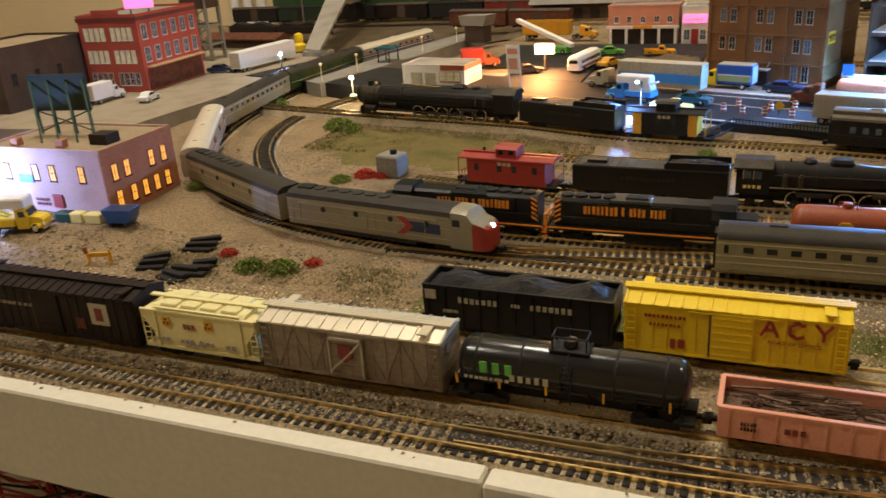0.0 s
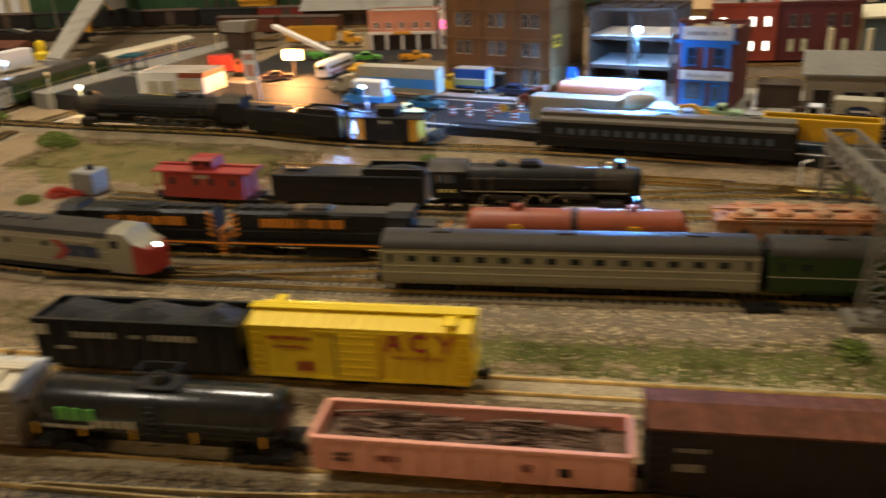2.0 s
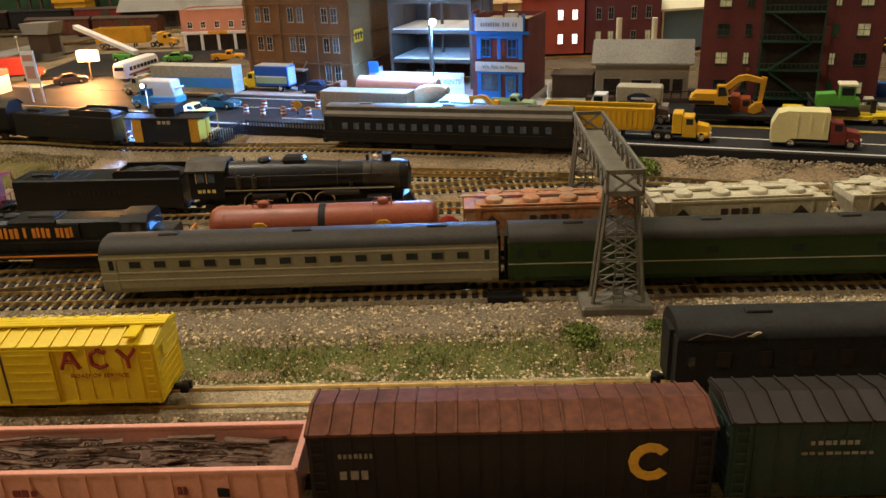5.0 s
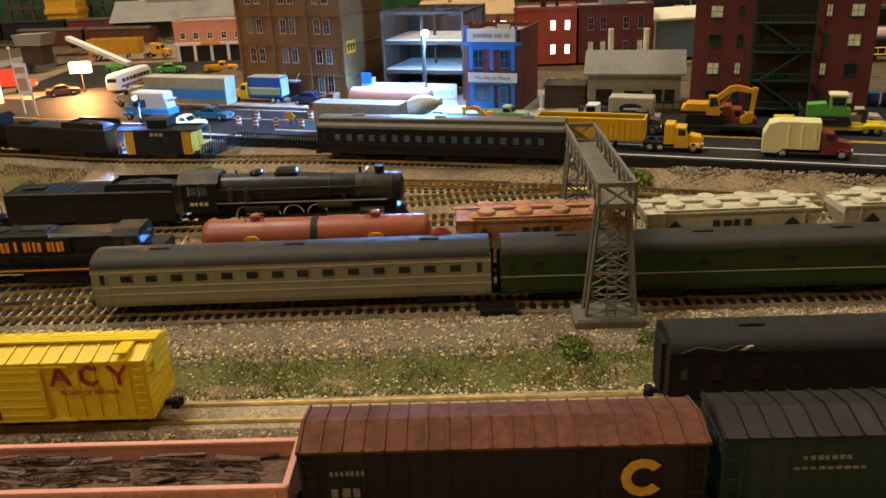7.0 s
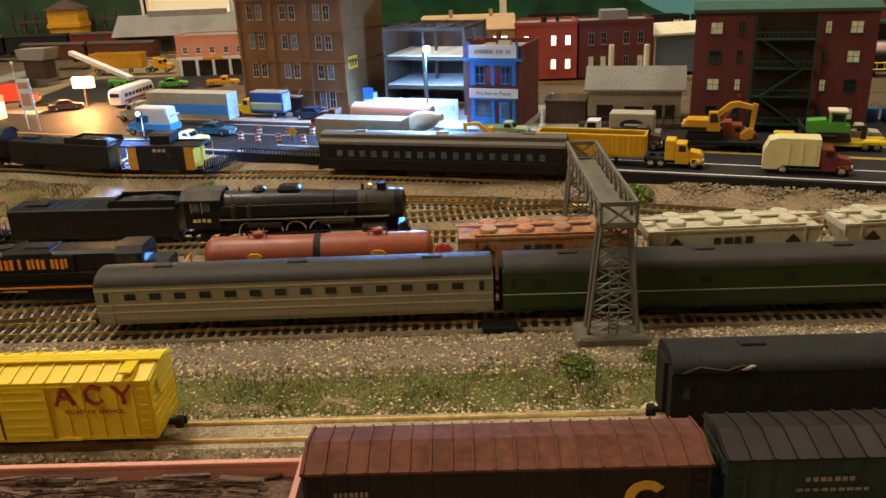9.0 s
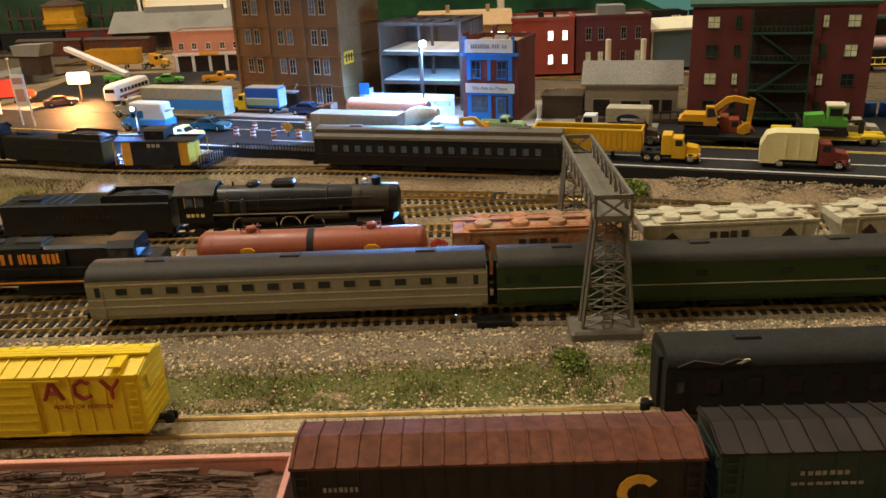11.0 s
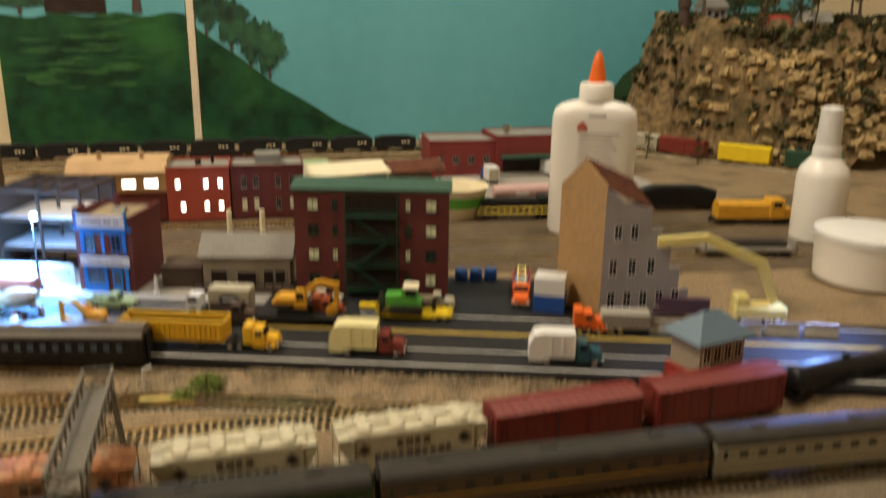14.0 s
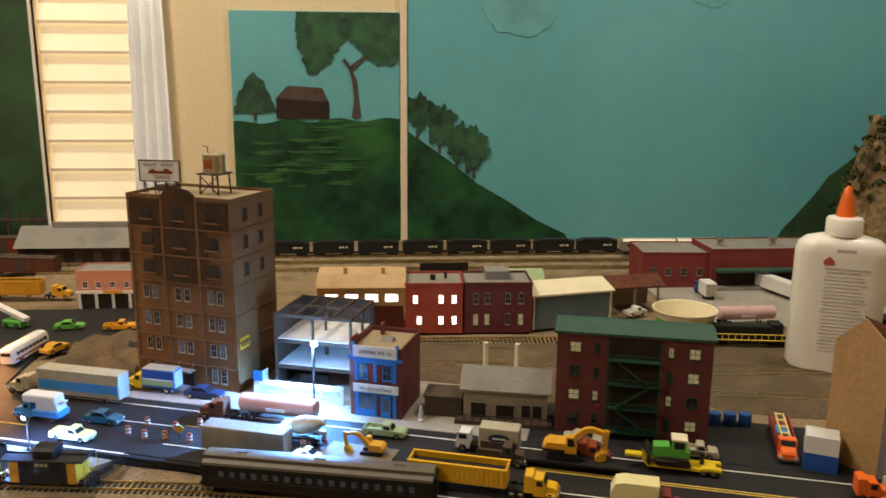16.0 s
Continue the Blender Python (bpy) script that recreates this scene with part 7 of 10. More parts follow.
structure("backdrop_dark", Shape().box(-900, -364, BW - 9, BW - 2, 2, 900), "dark_hill_paint", "dark green painted panel beside the window", "backdrop")
structure("trim", Shape().box(195, 206, BW - 9, BW, 2, 900, 1), "trim_paint", "cream batten between the painted panels", "trim")


def painted(name, label, pts, material, y=BW - 7.0, depth=0.9):
    return structure(name, Shape().prism(pts, y, y + depth, "y"), material, label, "mural")


def blob(cx, cz, rx, rz, seed, n=46, rough=0.16):
    rnd = random.Random(seed)
    ph = [rnd.uniform(0, 6.28) for _ in range(4)]
    out = []
    for i in range(n):
        a = 2 * math.pi * i / n
        k = 1 + rough * (0.5 * math.sin(3 * a + ph[0]) + 0.35 * math.sin(7 * a + ph[1]) + 0.3 * math.sin(13 * a + ph[2])) + rnd.uniform(-0.02, 0.02)
        out.append((cx + rx * k * math.cos(a), cz + rz * k * math.sin(a)))
    return out


def ragged(pts, step=5.0, amp=3.2, seed=0.0, lo=None):
    """The same outline with small brushed bumps along its edges; points at or above lo stay put."""
    out = []
    for (x0, z0), (x1, z1) in zip(pts, pts[1:] + pts[:1]):
        d = math.hypot(x1 - x0, z1 - z0)
        n = max(1, int(d / step))
        for k in range(n):
            x, z = x0 + (x1 - x0) * k / n, z0 + (z1 - z0) * k / n
            if lo is None or max(z0, z1) < lo or abs(z0 - z1) > 1:
                a = amp * noise.noise(Vector((x * 0.12, z * 0.12, seed))) + amp * 0.6 * noise.noise(Vector((x * 0.5, z * 0.5, seed)))
                if d > 0 and not (x > 192.5 or x < -67.5 or z > 368):
                    x, z = x + (z1 - z0) / d * a, z - (x1 - x0) / d * a
            out.append((x, z))
    return out


hill = [(-68, 2)] + [(194, 2)] + [(194 - 262 * i / 30, 205 + 3 * math.sin(i * 0.7) - (i / 30) ** 2 * 6) for i in range(31)]
painted("painted_hill", "green painted hill on the landscape panel", hill, "hill_paint")
painted("painted_slope", "green painted slope running down to the tracks", [(207, 2), (475, 2), (470, 16), (420, 40), (372, 72), (320, 102), (270, 142), (207, 186)], "hill_paint")
painted("painted_tree_trunk", "brown painted tree trunk", [(118, 208), (132, 208), (129, 240), (126, 268), (116, 290), (108, 300), (104, 297), (114, 284), (120, 262), (122, 235)], "trunk_paint", BW - 8.2)
painted("painted_branch", "brown painted branch", [(115, 284), (119, 290), (140, 305), (142, 302), (122, 282)], "trunk_paint", BW - 8.2)
for k, pts in enumerate(([(34, 369)] + [(193, 369), (193, 300), (180, 286), (160, 290), (140, 300), (128, 318), (112, 330), (100, 318), (92, 300), (78, 286), (60, 274), (46, 286), (38, 310), (33, 340)],)):
    painted("painted_crown", "dark green painted tree crown", ragged(pts, 4.0, 6.0, 1.0), "leaf_paint", BW - 8.0)
painted("painted_fir", "green painted small tree", ragged([(-67, 216), (-60, 240), (-46, 266), (-33, 278), (-20, 262), (-6, 238), (-1, 218), (-34, 213)], 4.0, 4.0, 2.0), "leaf_paint", BW - 8.0)
painted("painted_fir_trunk", "brown painted thin trunk", [(-36, 203), (-32, 203), (-32, 216), (-36, 216)], "trunk_paint", BW - 8.3)
painted("painted_barn_roof", "reddish brown painted barn roof", [(0, 238), (82, 232), (72, 254), (18, 257)], "trunk_paint", BW - 8.4)
painted("painted_barn", "dark brown painted barn", [(0, 206), (82, 206), (82, 232), (72, 254), (18, 257), (0, 238)], "house_paint", BW - 8.1)
for k, (x, z, r, h) in enumerate(((222, 218, 17, 27), (258, 200, 20, 32), (285, 172, 17, 30), (314, 160, 19, 34))):
    painted("painted_tree", "green painted round tree on the slope", blob(x, z, r * 1.12, h, k, 80, 0.34), "leaf_paint", BW - 8.6 - 0.5 * k)
    painted("painted_trunk", "thin brown painted trunk", [(x - 2, z - h - 16), (x + 2, z - h - 16), (x + 2, z - h + 4), (x - 1, z - h + 4)], "trunk_paint", BW - 7.9)
painted("painted_right_slope", "dark green painted slope beside the rocks", [(838, 2), (1289, 2), (1289, 230), (1100, 215), (1000, 178), (952, 136), (920, 112), (898, 80), (866, 42), (846, 20)], "dark_hill_paint")
painted("painted_bush", "dark green painted tree mass", blob(1150, 290, 90, 66, 9), "leaf_paint", BW - 8.0)
painted("painted_cloud", "pale painted cloud", blob(385, 385, 58, 50, 5, 40, 0.1), "cloud_paint", BW - 6.9)
painted("painted_cloud", "pale painted cloud", blob(690, 405, 34, 20, 6, 40, 0.2), "cloud_paint", BW - 6.9)

for k in range(40):
    rnd = random.Random(300 + k)
    x, z = min(150, max(-20, rnd.gauss(40, 46))), rnd.gauss(140, 26)
    painted("painted_stroke", "lighter green brush stroke on the hill", blob(x, z, rnd.uniform(10, 34), rnd.uniform(1.0, 3.4), k, 36, 0.4), "hill_light_paint", BW - 7.12 - 0.018 * k)

# window with lowered blinds and a curtain
w = thing("window_1", "bright window with lowered cream slats", "window", (0, 0, 0), kind="structure")
part("window_frame", Shape().box(WX0 - 14, WX0, BW - 8, BW + 10, WZ0 - 10, WZ1 + 12).box(WX1, WX1 + 12, BW - 8, BW + 10, WZ0 - 10, WZ1 + 12).box(WX0, WX1, BW - 8, BW + 10, WZ1, WZ1 + 12), "white", w)
part("window_sill", Shape().box(WX0 - 18, WX1 + 16, BW - 16, BW + 10, WZ0 - 14, WZ0 - 8, 1), "white", w)
part("pane", Shape().box(WX0, WX1, BW + 40, BW + 44, WZ0 - 8, WZ1), "glare", w, "glowing daylight behind the slats")
z = WZ0 + 6
k = 0
while z < WZ1 - 10:
    short = 26 if 120 < z < 230 else 8
    a = Shape().add([(WX0 + 3, BW + 12, z), (WX1 - short, BW + 12, z), (WX1 - short, BW + 24, z + 45), (WX0 + 3, BW + 24, z + 45), (WX0 + 3, BW + 13.4, z - 0.4), (WX1 - short, BW + 13.4, z - 0.4), (WX1 - short, BW + 25.4, z + 44.6), (WX0 + 3, BW + 25.4, z + 44.6)],
                    [(0, 1, 2, 3), (7, 6, 5, 4), (0, 1, 5, 4), (1, 2, 6, 5), (2, 3, 7, 6), (3, 0, 4, 7)])
    # The slats emit a little, in place of daylight shining through them.
    sl = part("slat", a, "blind_glow", w)
    # Opaque strip added at the slat's lower edge to draw its shade line.
    part("slat_lip", Shape().box(WX0 + 3, WX1 - short, BW + 10.4, BW + 12.4, z - 1.6, z + 3.4, 0.6), "trim_paint", sl, "darker strip standing in for shade below the slat")
    z += 45.5
cu = Shape()
n = 30
vs = []
for zz in (WZ1 + 10, 300, 120, 18):
    f = (WZ1 - zz) / WZ1
    for i in range(n + 1):
        s = i / n
        vs.append((WX1 - 16 - 14 * f * (1 - s) + s * (46 + 6 * f), BW - 14 + 6 * math.sin(s * 22 + f), zz))
cu.add(vs, [(r * (n + 1) + i, r * (n + 1) + i + 1, (r + 1) * (n + 1) + i + 1, (r + 1) * (n + 1) + i) for r in range(3) for i in range(n)])
# The curtain glows slightly to stand for daylight in its folds.
c = tagged(part("curtain", cu, "curtain", None, "", True), "white hanging curtain beside the window, given a faint glow", "curtain")
sol = c.modifiers.new("thickness", "SOLIDIFY")
sol.thickness = 0.0012
for x in (-985, -955, -925):
    pp = thing("wall_pipe", "white painted pipe up the wall", "pipe", (x, BW - 12, 0), 0, "wall pipes")
    part("tube", Shape().rod((0, 0, -20), (0, 0, 900), 9, n=16), "white", pp, smooth=True)

# ---- road vehicles: x forward, z = 0 on the road ----
def wheels(root, xs, w, r=2.6, name="wheel"):
    for x in xs:
        for s in (-1, 1):
            t = part(name, Shape().lathe((x, s * w - 0.9, r), [(r * 0.7, 0), (r, 0.3), (r, 1.5), (r * 0.7, 1.8)], 16, (0, 1, 0)), "rubber", root, smooth=True)
            part("rim", Shape().lathe((x, s * (w + 0.1) - 0.95, r), [(r * 0.25, 0), (r * 0.6, 0.1), (r * 0.6, 1.8), (r * 0.25, 1.9)], 12, (0, 1, 0)), "chrome", t)


def car(label, colour, at, turn, L=29, W=11.5, kind="sedan", group="parked vehicles"):
    root = thing({"sedan": "car", "pickup": "pickup_truck"}[kind], label, "car" if kind == "sedan" else "pickup", at, turn, group)
    h, w = L / 2, W / 2
    prof = [(-h, 2.2), (-h, 5.8), (-h + 1.4, 6.6), (h - 8, 6.4), (h - 1, 5.6), (h, 4.6), (h, 2.2)]
    b = Shape().prism(prof, -w, w, "y")
    if kind == "pickup":
        b = Shape().box(-h, h, -w, w, 2.2, 4.2).box(-h, -1, -w, -w + 0.9, 4.2, 7).box(-h, -1, w - 0.9, w, 4.2, 7).box(-h, -h + 0.8, -w, w, 4.2, 7).prism([(-1, 4.2), (-1, 7), (h - 1.5, 6.4), (h, 5.2), (h, 4.2)], -w, w, "y")
        cab = [(-1.5, 6.6), (-0.8, 10.6), (4.4, 10.6), (7, 6.6)]
    else:
        cab = [(-h + 5, 6.4), (-h + 9, 9.8), (2, 9.8), (6.4, 6.2)]
    part("body", b, colour, root)
    part("cabin", Shape().prism(cab, -w + 0.9, w - 0.9, "y"), colour, root)
    for s in (-1, 1):
        part("side_glass", Shape().prism([(cab[0][0] + 1.4, 6.9), (cab[1][0] + 0.8, 9.4), (cab[2][0] - 0.4, 9.4), (cab[3][0] - 1.6, 6.9)], s * (w - 0.85) - 0.08, s * (w - 0.85) + 0.08, "y"), "glass_dark", root)
    part("windscreen", Shape().add([(cab[3][0] + 0.05, -w + 1.6, 6.9), (cab[3][0] + 0.05, w - 1.6, 6.9), (cab[2][0] + 0.5, w - 1.8, 9.6), (cab[2][0] + 0.5, -w + 1.8, 9.6), (cab[3][0] + 0.4, -w + 1.6, 6.9), (cab[3][0] + 0.4, w - 1.6, 6.9), (cab[2][0] + 0.8, w - 1.8, 9.6), (cab[2][0] + 0.8, -w + 1.8, 9.6)],
                                   [(0, 1, 2, 3), (7, 6, 5, 4), (0, 1, 5, 4), (1, 2, 6, 5), (2, 3, 7, 6), (3, 0, 4, 7)]), "glass_dark", root)
    part("bumper", Shape().box(h - 0.2, h + 0.6, -w, w, 2.4, 3.6, 0.2), "chrome", root)
    part("bumper", Shape().box(-h - 0.6, -h + 0.2, -w, w, 2.4, 3.6, 0.2), "chrome", root)
    for s in (-1, 1):
        part("headlight", Shape().rod((h - 0.3, s * (w - 1.6), 4.2), (h + 0.35, s * (w - 1.6), 4.2), 0.8, n=10), "white", root)
    wheels(root, (-h + 6, h - 6), w - 0.6, 2.4)
    return root


def truck(name, label, colour, at, turn, parts="box", L=46, body="white", W=14, group="parked vehicles", cab_high=15, semi=False, nose=True):
    root = thing(name, label, "truck", at, turn, group)
    h, w = L / 2, W / 2
    c = h - 16
    part("chassis", Shape().box(-h, h - 2, -3.5, 3.5, 3, 5), "dull_black", root)
    if nose:
        part("bonnet", Shape().prism([(h - 8, 3), (h - 8, 10.5), (h - 1.4, 9.4), (h, 7.6), (h, 3)], -w + 2, w - 2, "y").box(h - 7.5, h - 1, -w, w, 3.4, 6, 1), colour, root)
        cab0, cab1 = c, h - 8
    else:
        cab0, cab1 = h - 10, h
    cb = part("cab", Shape().prism([(cab0, 3), (cab0, cab_high), (cab1 - 1.8, cab_high), (cab1, 10.5), (cab1, 3)], -w + 1, w - 1, "y"), colour, root)
    part("windscreen", Shape().add([(cab1 + 0.1, -w + 2, 10.8), (cab1 + 0.1, w - 2, 10.8), (cab1 - 1.5, w - 2, cab_high - 0.7), (cab1 - 1.5, -w + 2, cab_high - 0.7), (cab1 + 0.4, -w + 2, 10.8), (cab1 + 0.4, w - 2, 10.8), (cab1 - 1.2, w - 2, cab_high - 0.7), (cab1 - 1.2, -w + 2, cab_high - 0.7)],
                                   [(0, 1, 2, 3), (7, 6, 5, 4), (0, 1, 5, 4), (1, 2, 6, 5), (2, 3, 7, 6), (3, 0, 4, 7)]), "glass_dark", cb)
    for s in (-1, 1):
        part("side_window", Shape().box(cab0 + 2, cab1 - 2, s * (w - 0.98) - 0.1, s * (w - 0.98) + 0.1, 10.4, cab_high - 1), "glass_dark", cb)
        part("headlight", Shape().rod((h - 0.4, s * (w - 2), 5.6), (h + 0.4, s * (w - 2), 5.6), 1.0, n=10), "white", root)
    part("bumper", Shape().box(h, h + 0.9, -w, w, 2.6, 4.4, 0.2), "chrome", root)
    wheels(root, (h - 5, -h + 6) if not semi else (h - 5, -h + 4, -h + 10), w - 0.9, 3.0)
    e = c - 1
    if parts == "box":
        part("box_body", Shape().box(-h - 2, e, -w, w, 5, 21, 0.5), body, root)
        part("rear_door", Shape().box(-h - 2.4, -h - 2, -w + 1, w - 1, 6, 20), "hopper_grey", root)
    elif parts == "garbage":
        part("refuse_body", Shape().prism([(-h - 5, 3), (-h - 5, 13), (-h - 2, 19.5), (-h + 3, 21), (e, 21), (e, 5.5), (-h + 6, 5.5), (-h + 3, 3)], -w, w, "y"), body, root)
        for x in (-h + 8, -h + 15, -h + 22):
            part("rib", Shape().box(x, x + 1, -w - 0.5, w + 0.5, 6, 19), body, root)
    elif parts == "mixer":
        part("drum", Shape().lathe((e, 0, 12), [(1, 0), (5, 1.5), (7, 7), (7, 13), (4.4, 22), (2.4, 25), (2.6, 27), (1.2, 27.2)], 20, (-1, 0, 0.22)), body, root, smooth=True)
        part("chute", Shape().box(-h - 4, -h + 3, -2, 2, 9, 11, 0.4), body, root)
    elif parts == "tow":
        part("bed", Shape().box(-h, e, -w, w, 5, 10, 0.8), colour, root)
        part("boom", Shape().rod((e - 2, -2, 8), (-h - 2, -2, 17), 0.8).rod((e - 2, 2, 8), (-h - 2, 2, 17), 0.8).rod((-h - 2, -2, 17), (-h - 2, 2, 17), 0.8), "white", root)
        part("roof_sign", Shape().box(-h + 3, e + 8, -w + 1, w - 1, 16, 22, 1.0), "white", root)
    elif parts == "tractor":
        part("sleeper", Shape().box(c - 6, c, -w + 1, w - 1, 5, cab_high + 2, 0.6), colour, root)
    elif parts == "bed":
        part("stake_bed", Shape().box(-h, e, -w, w, 5, 7).box(-h, e, -w, -w + 0.8, 7, 12).box(-h, e, w - 0.8, w, 7, 12), body, root)
    return root


def trailer(name, label, at, turn, L=78, W=15, high=22, body="silver", kind="box", group="parked trailers", stripe=None):
    root = thing(name, label, "trailer", at, turn, group)
    h, w = L / 2, W / 2
    if kind == "box":
        b = Shape().box(-h, h, -w, w, 5, 5 + high, 0.4)
        part("box_body", b, body, root)
        rib = Shape().box(-0.2, 0.2, -w - 0.2, w + 0.2, 5.5, 4.4 + high).mesh("rib")
        rib.materials.append(M[body])
        for i in range(14):
            part("rib", rib, "", root).location = ((-h + 2 + (L - 4) * i / 13) * MM, 0, 0)
        if stripe:
            part("stripe", Shape().box(-h + 1, h - 1, -w - 0.35, -w - 0.21, 9, 17), stripe, root, "broad coloured side stripe")
        part("rear_door", Shape().box(-h - 0.5, -h, -w + 0.6, w - 0.6, 6, 4 + high), "hopper_grey", root)
    elif kind == "tanker":
        part("tank", Shape().lathe((-h, 0, 13), [(0.5, 0), (6.2, 0.8), (7.6, 2.5), (7.6, L - 2.5), (6.2, L - 0.8), (0.5, L)], 24, (1, 0, 0)), body, root, smooth=True)
        part("hatch", Shape().lathe((0, 0, 20), [(2, 0), (2, 1.4), (0.4, 1.6)], 12), body, root)
        part("nameplate", Shape().box(-8, 8, -7.9, -7.4, 10, 12.5), "white", root)
    elif kind == "dump":
        b = Shape().box(-h, h, -w, w, 6, 7.5)
        for s in (-1, 1):
            b.box(-h, h, s * w - 0.5, s * w + 0.5, 7, 7 + high).box(s * h - 0.5, s * h + 0.5, -w, w, 7, 7 + high)
            b.box(-h - 0.8, h + 0.8, s * w - 1, s * w + 1, 6 + high, 7.4 + high)
            for i in range(20):
                x = -h + 2 + (L - 4) * i / 19
                part("rib", Shape().box(x - 0.5, x + 0.5, s * (w + 0.5) - 0.6, s * (w + 0.5) + 0.6, 8, 6 + high), body, root)
        part("box_body", b, body, root)
        # Black fill below the rim stands for the trailer's shaded inside.
        part("load_bed", Shape().box(-h + 0.6, h - 0.6, -w + 0.6, w - 0.6, 8, 3 + high), "soot_and_shade_black", root)
    elif kind == "lowboy":
        part("deck", Shape().box(-h + 14, h - 16, -w, w, 3.6, 5.6).add([(h - 16, -w, 3.6), (h - 16, w, 3.6), (h - 16, w, 5.6), (h - 16, -w, 5.6), (h - 12, -w, 8), (h - 12, w, 8), (h - 12, w, 10), (h - 12, -w, 10)], [(0, 1, 2, 3), (4, 5, 6, 7), (0, 1, 5, 4), (1, 2, 6, 5), (2, 3, 7, 6), (3, 0, 4, 7)])
             .box(h - 12, h, -3, 3, 8, 10, 0.6).box(-h, -h + 14, -w, -w + 4, 4.4, 7, 1).box(-h, -h + 14, w - 4, w, 4.4, 7, 1).box(-h + 4, -h + 14, -w, w, 5, 6), body, root)
    elif kind == "flat":
        part("deck", Shape().box(-h, h, -w, w, 5, 7).box(-h + 4, h - 4, -2, 2, 3, 5), body, root)
    part("landing_leg", Shape().box(h - 18, h - 16.6, -4, -2.6, 0.4, 5).box(h - 18, h - 16.6, 2.6, 4, 0.4, 5), "iron", root)
    wheels(root, (-h + 6, -h + 12.5), w - 1, 2.9)
    return root


def excavator(label, at, turn, size=1.0, colour="cat_yellow"):
    root = thing("excavator", label, "excavator", at, turn, "construction machines", size=size)
    for s in (-1, 1):
        part("track", Shape().prism([(-13, 1.2), (-12, 0), (12, 0), (13, 1.2), (13, 4), (11.5, 5.6), (-11.5, 5.6), (-13, 4)], s * 6.4 - 2.2, s * 6.4 + 2.2, "y"), "rubber", root)
    part("turntable", Shape().lathe((0, 0, 5), [(6, 0), (6, 2)], 18), "dull_black", root)
    part("house", Shape().prism([(-15, 7), (-15, 13), (-13, 15), (2, 15), (2, 7)], -8, 8, "y"), colour, root)
    part("counterweight", Shape().box(-17, -12, -8.4, 8.4, 7, 13, 1.4), colour, root)
    part("rear_band", Shape().box(-17.2, 1, -8.55, -8.4, 7.4, 10), "soot_and_shade_black", root, "black band with pale marks")
    cb = part("cab", Shape().prism([(2, 7), (2, 21), (8, 21), (10.5, 14), (10.5, 7)], -8, -1, "y"), colour, root)
    part("cab_glass", Shape().prism([(3.2, 13), (3.2, 20), (7.6, 20), (9.6, 14)], -8.2, -8.0, "y"), "glass_dark", cb)
    part("boom", Shape().prism([(2, 10), (1, 14), (16, 27), (22, 28), (34, 25), (34, 22), (22, 24), (17, 22.6)], -1.2, 3.4, "y"), colour, root)
    part("boom_ram", Shape().rod((8, 1, 10), (18, 1, 22), 0.9), "chrome", root)
    part("stick", Shape().prism([(32, 27), (36, 26), (34, 8), (31, 8)], -0.4, 2.6, "y"), colour, root)
    part("bucket", Shape().prism([(34, 9), (30, 8), (25, 4), (25, 1), (29, 0), (34, 2)], -3, 5, "y"), colour, root)
    return root


def bulldozer(label, at, turn):
    root = thing("bulldozer", label, "bulldozer", at, turn, "construction machines")
    for s in (-1, 1):
        part("track", Shape().prism([(-12, 1.4), (-10, 0), (10, 0), (12, 1.4), (11, 5), (7, 6), (-10, 6)], s * 6.4 - 2, s * 6.4 + 2, "y"), "iron", root)
    part("body", Shape().prism([(-11, 5), (-11, 10), (2, 10), (3, 13.5), (14, 12.5), (14, 5)], -5, 5, "y"), "lime", root)
    part("cab", Shape().box(-8, 1, -5, 5, 10, 18, 0.6), "lime", root)
    part("cab_glass", Shape().box(-7, 0, -5.2, 5.2, 12.4, 17), "glass_dark", root)
    part("cab_roof", Shape().box(-9, 2, -6, 6, 18.2, 19.6, 0.4), "cream", root)
    part("blade", Shape().prism([(16, 0), (18, 2), (17, 8), (19, 11), (18, 11), (15.4, 8), (15.6, 1)], -10, 10, "y"), "iron", root)
    part("push_arm", Shape().rod((16, -8.6, 4), (-3, -8.6, 4), 0.9).rod((16, 8.6, 4), (-3, 8.6, 4), 0.9), "iron", root)
    part("ripper", Shape().rod((-11, 0, 8), (-20, 0, 9), 0.9).box(-21, -18, -1, 1, 1, 9), "iron", root)
    return root


Z = ROAD_Z
S = -18.0


def at_uv(u, v, z=Z):
    return (*uv(u, v), z)


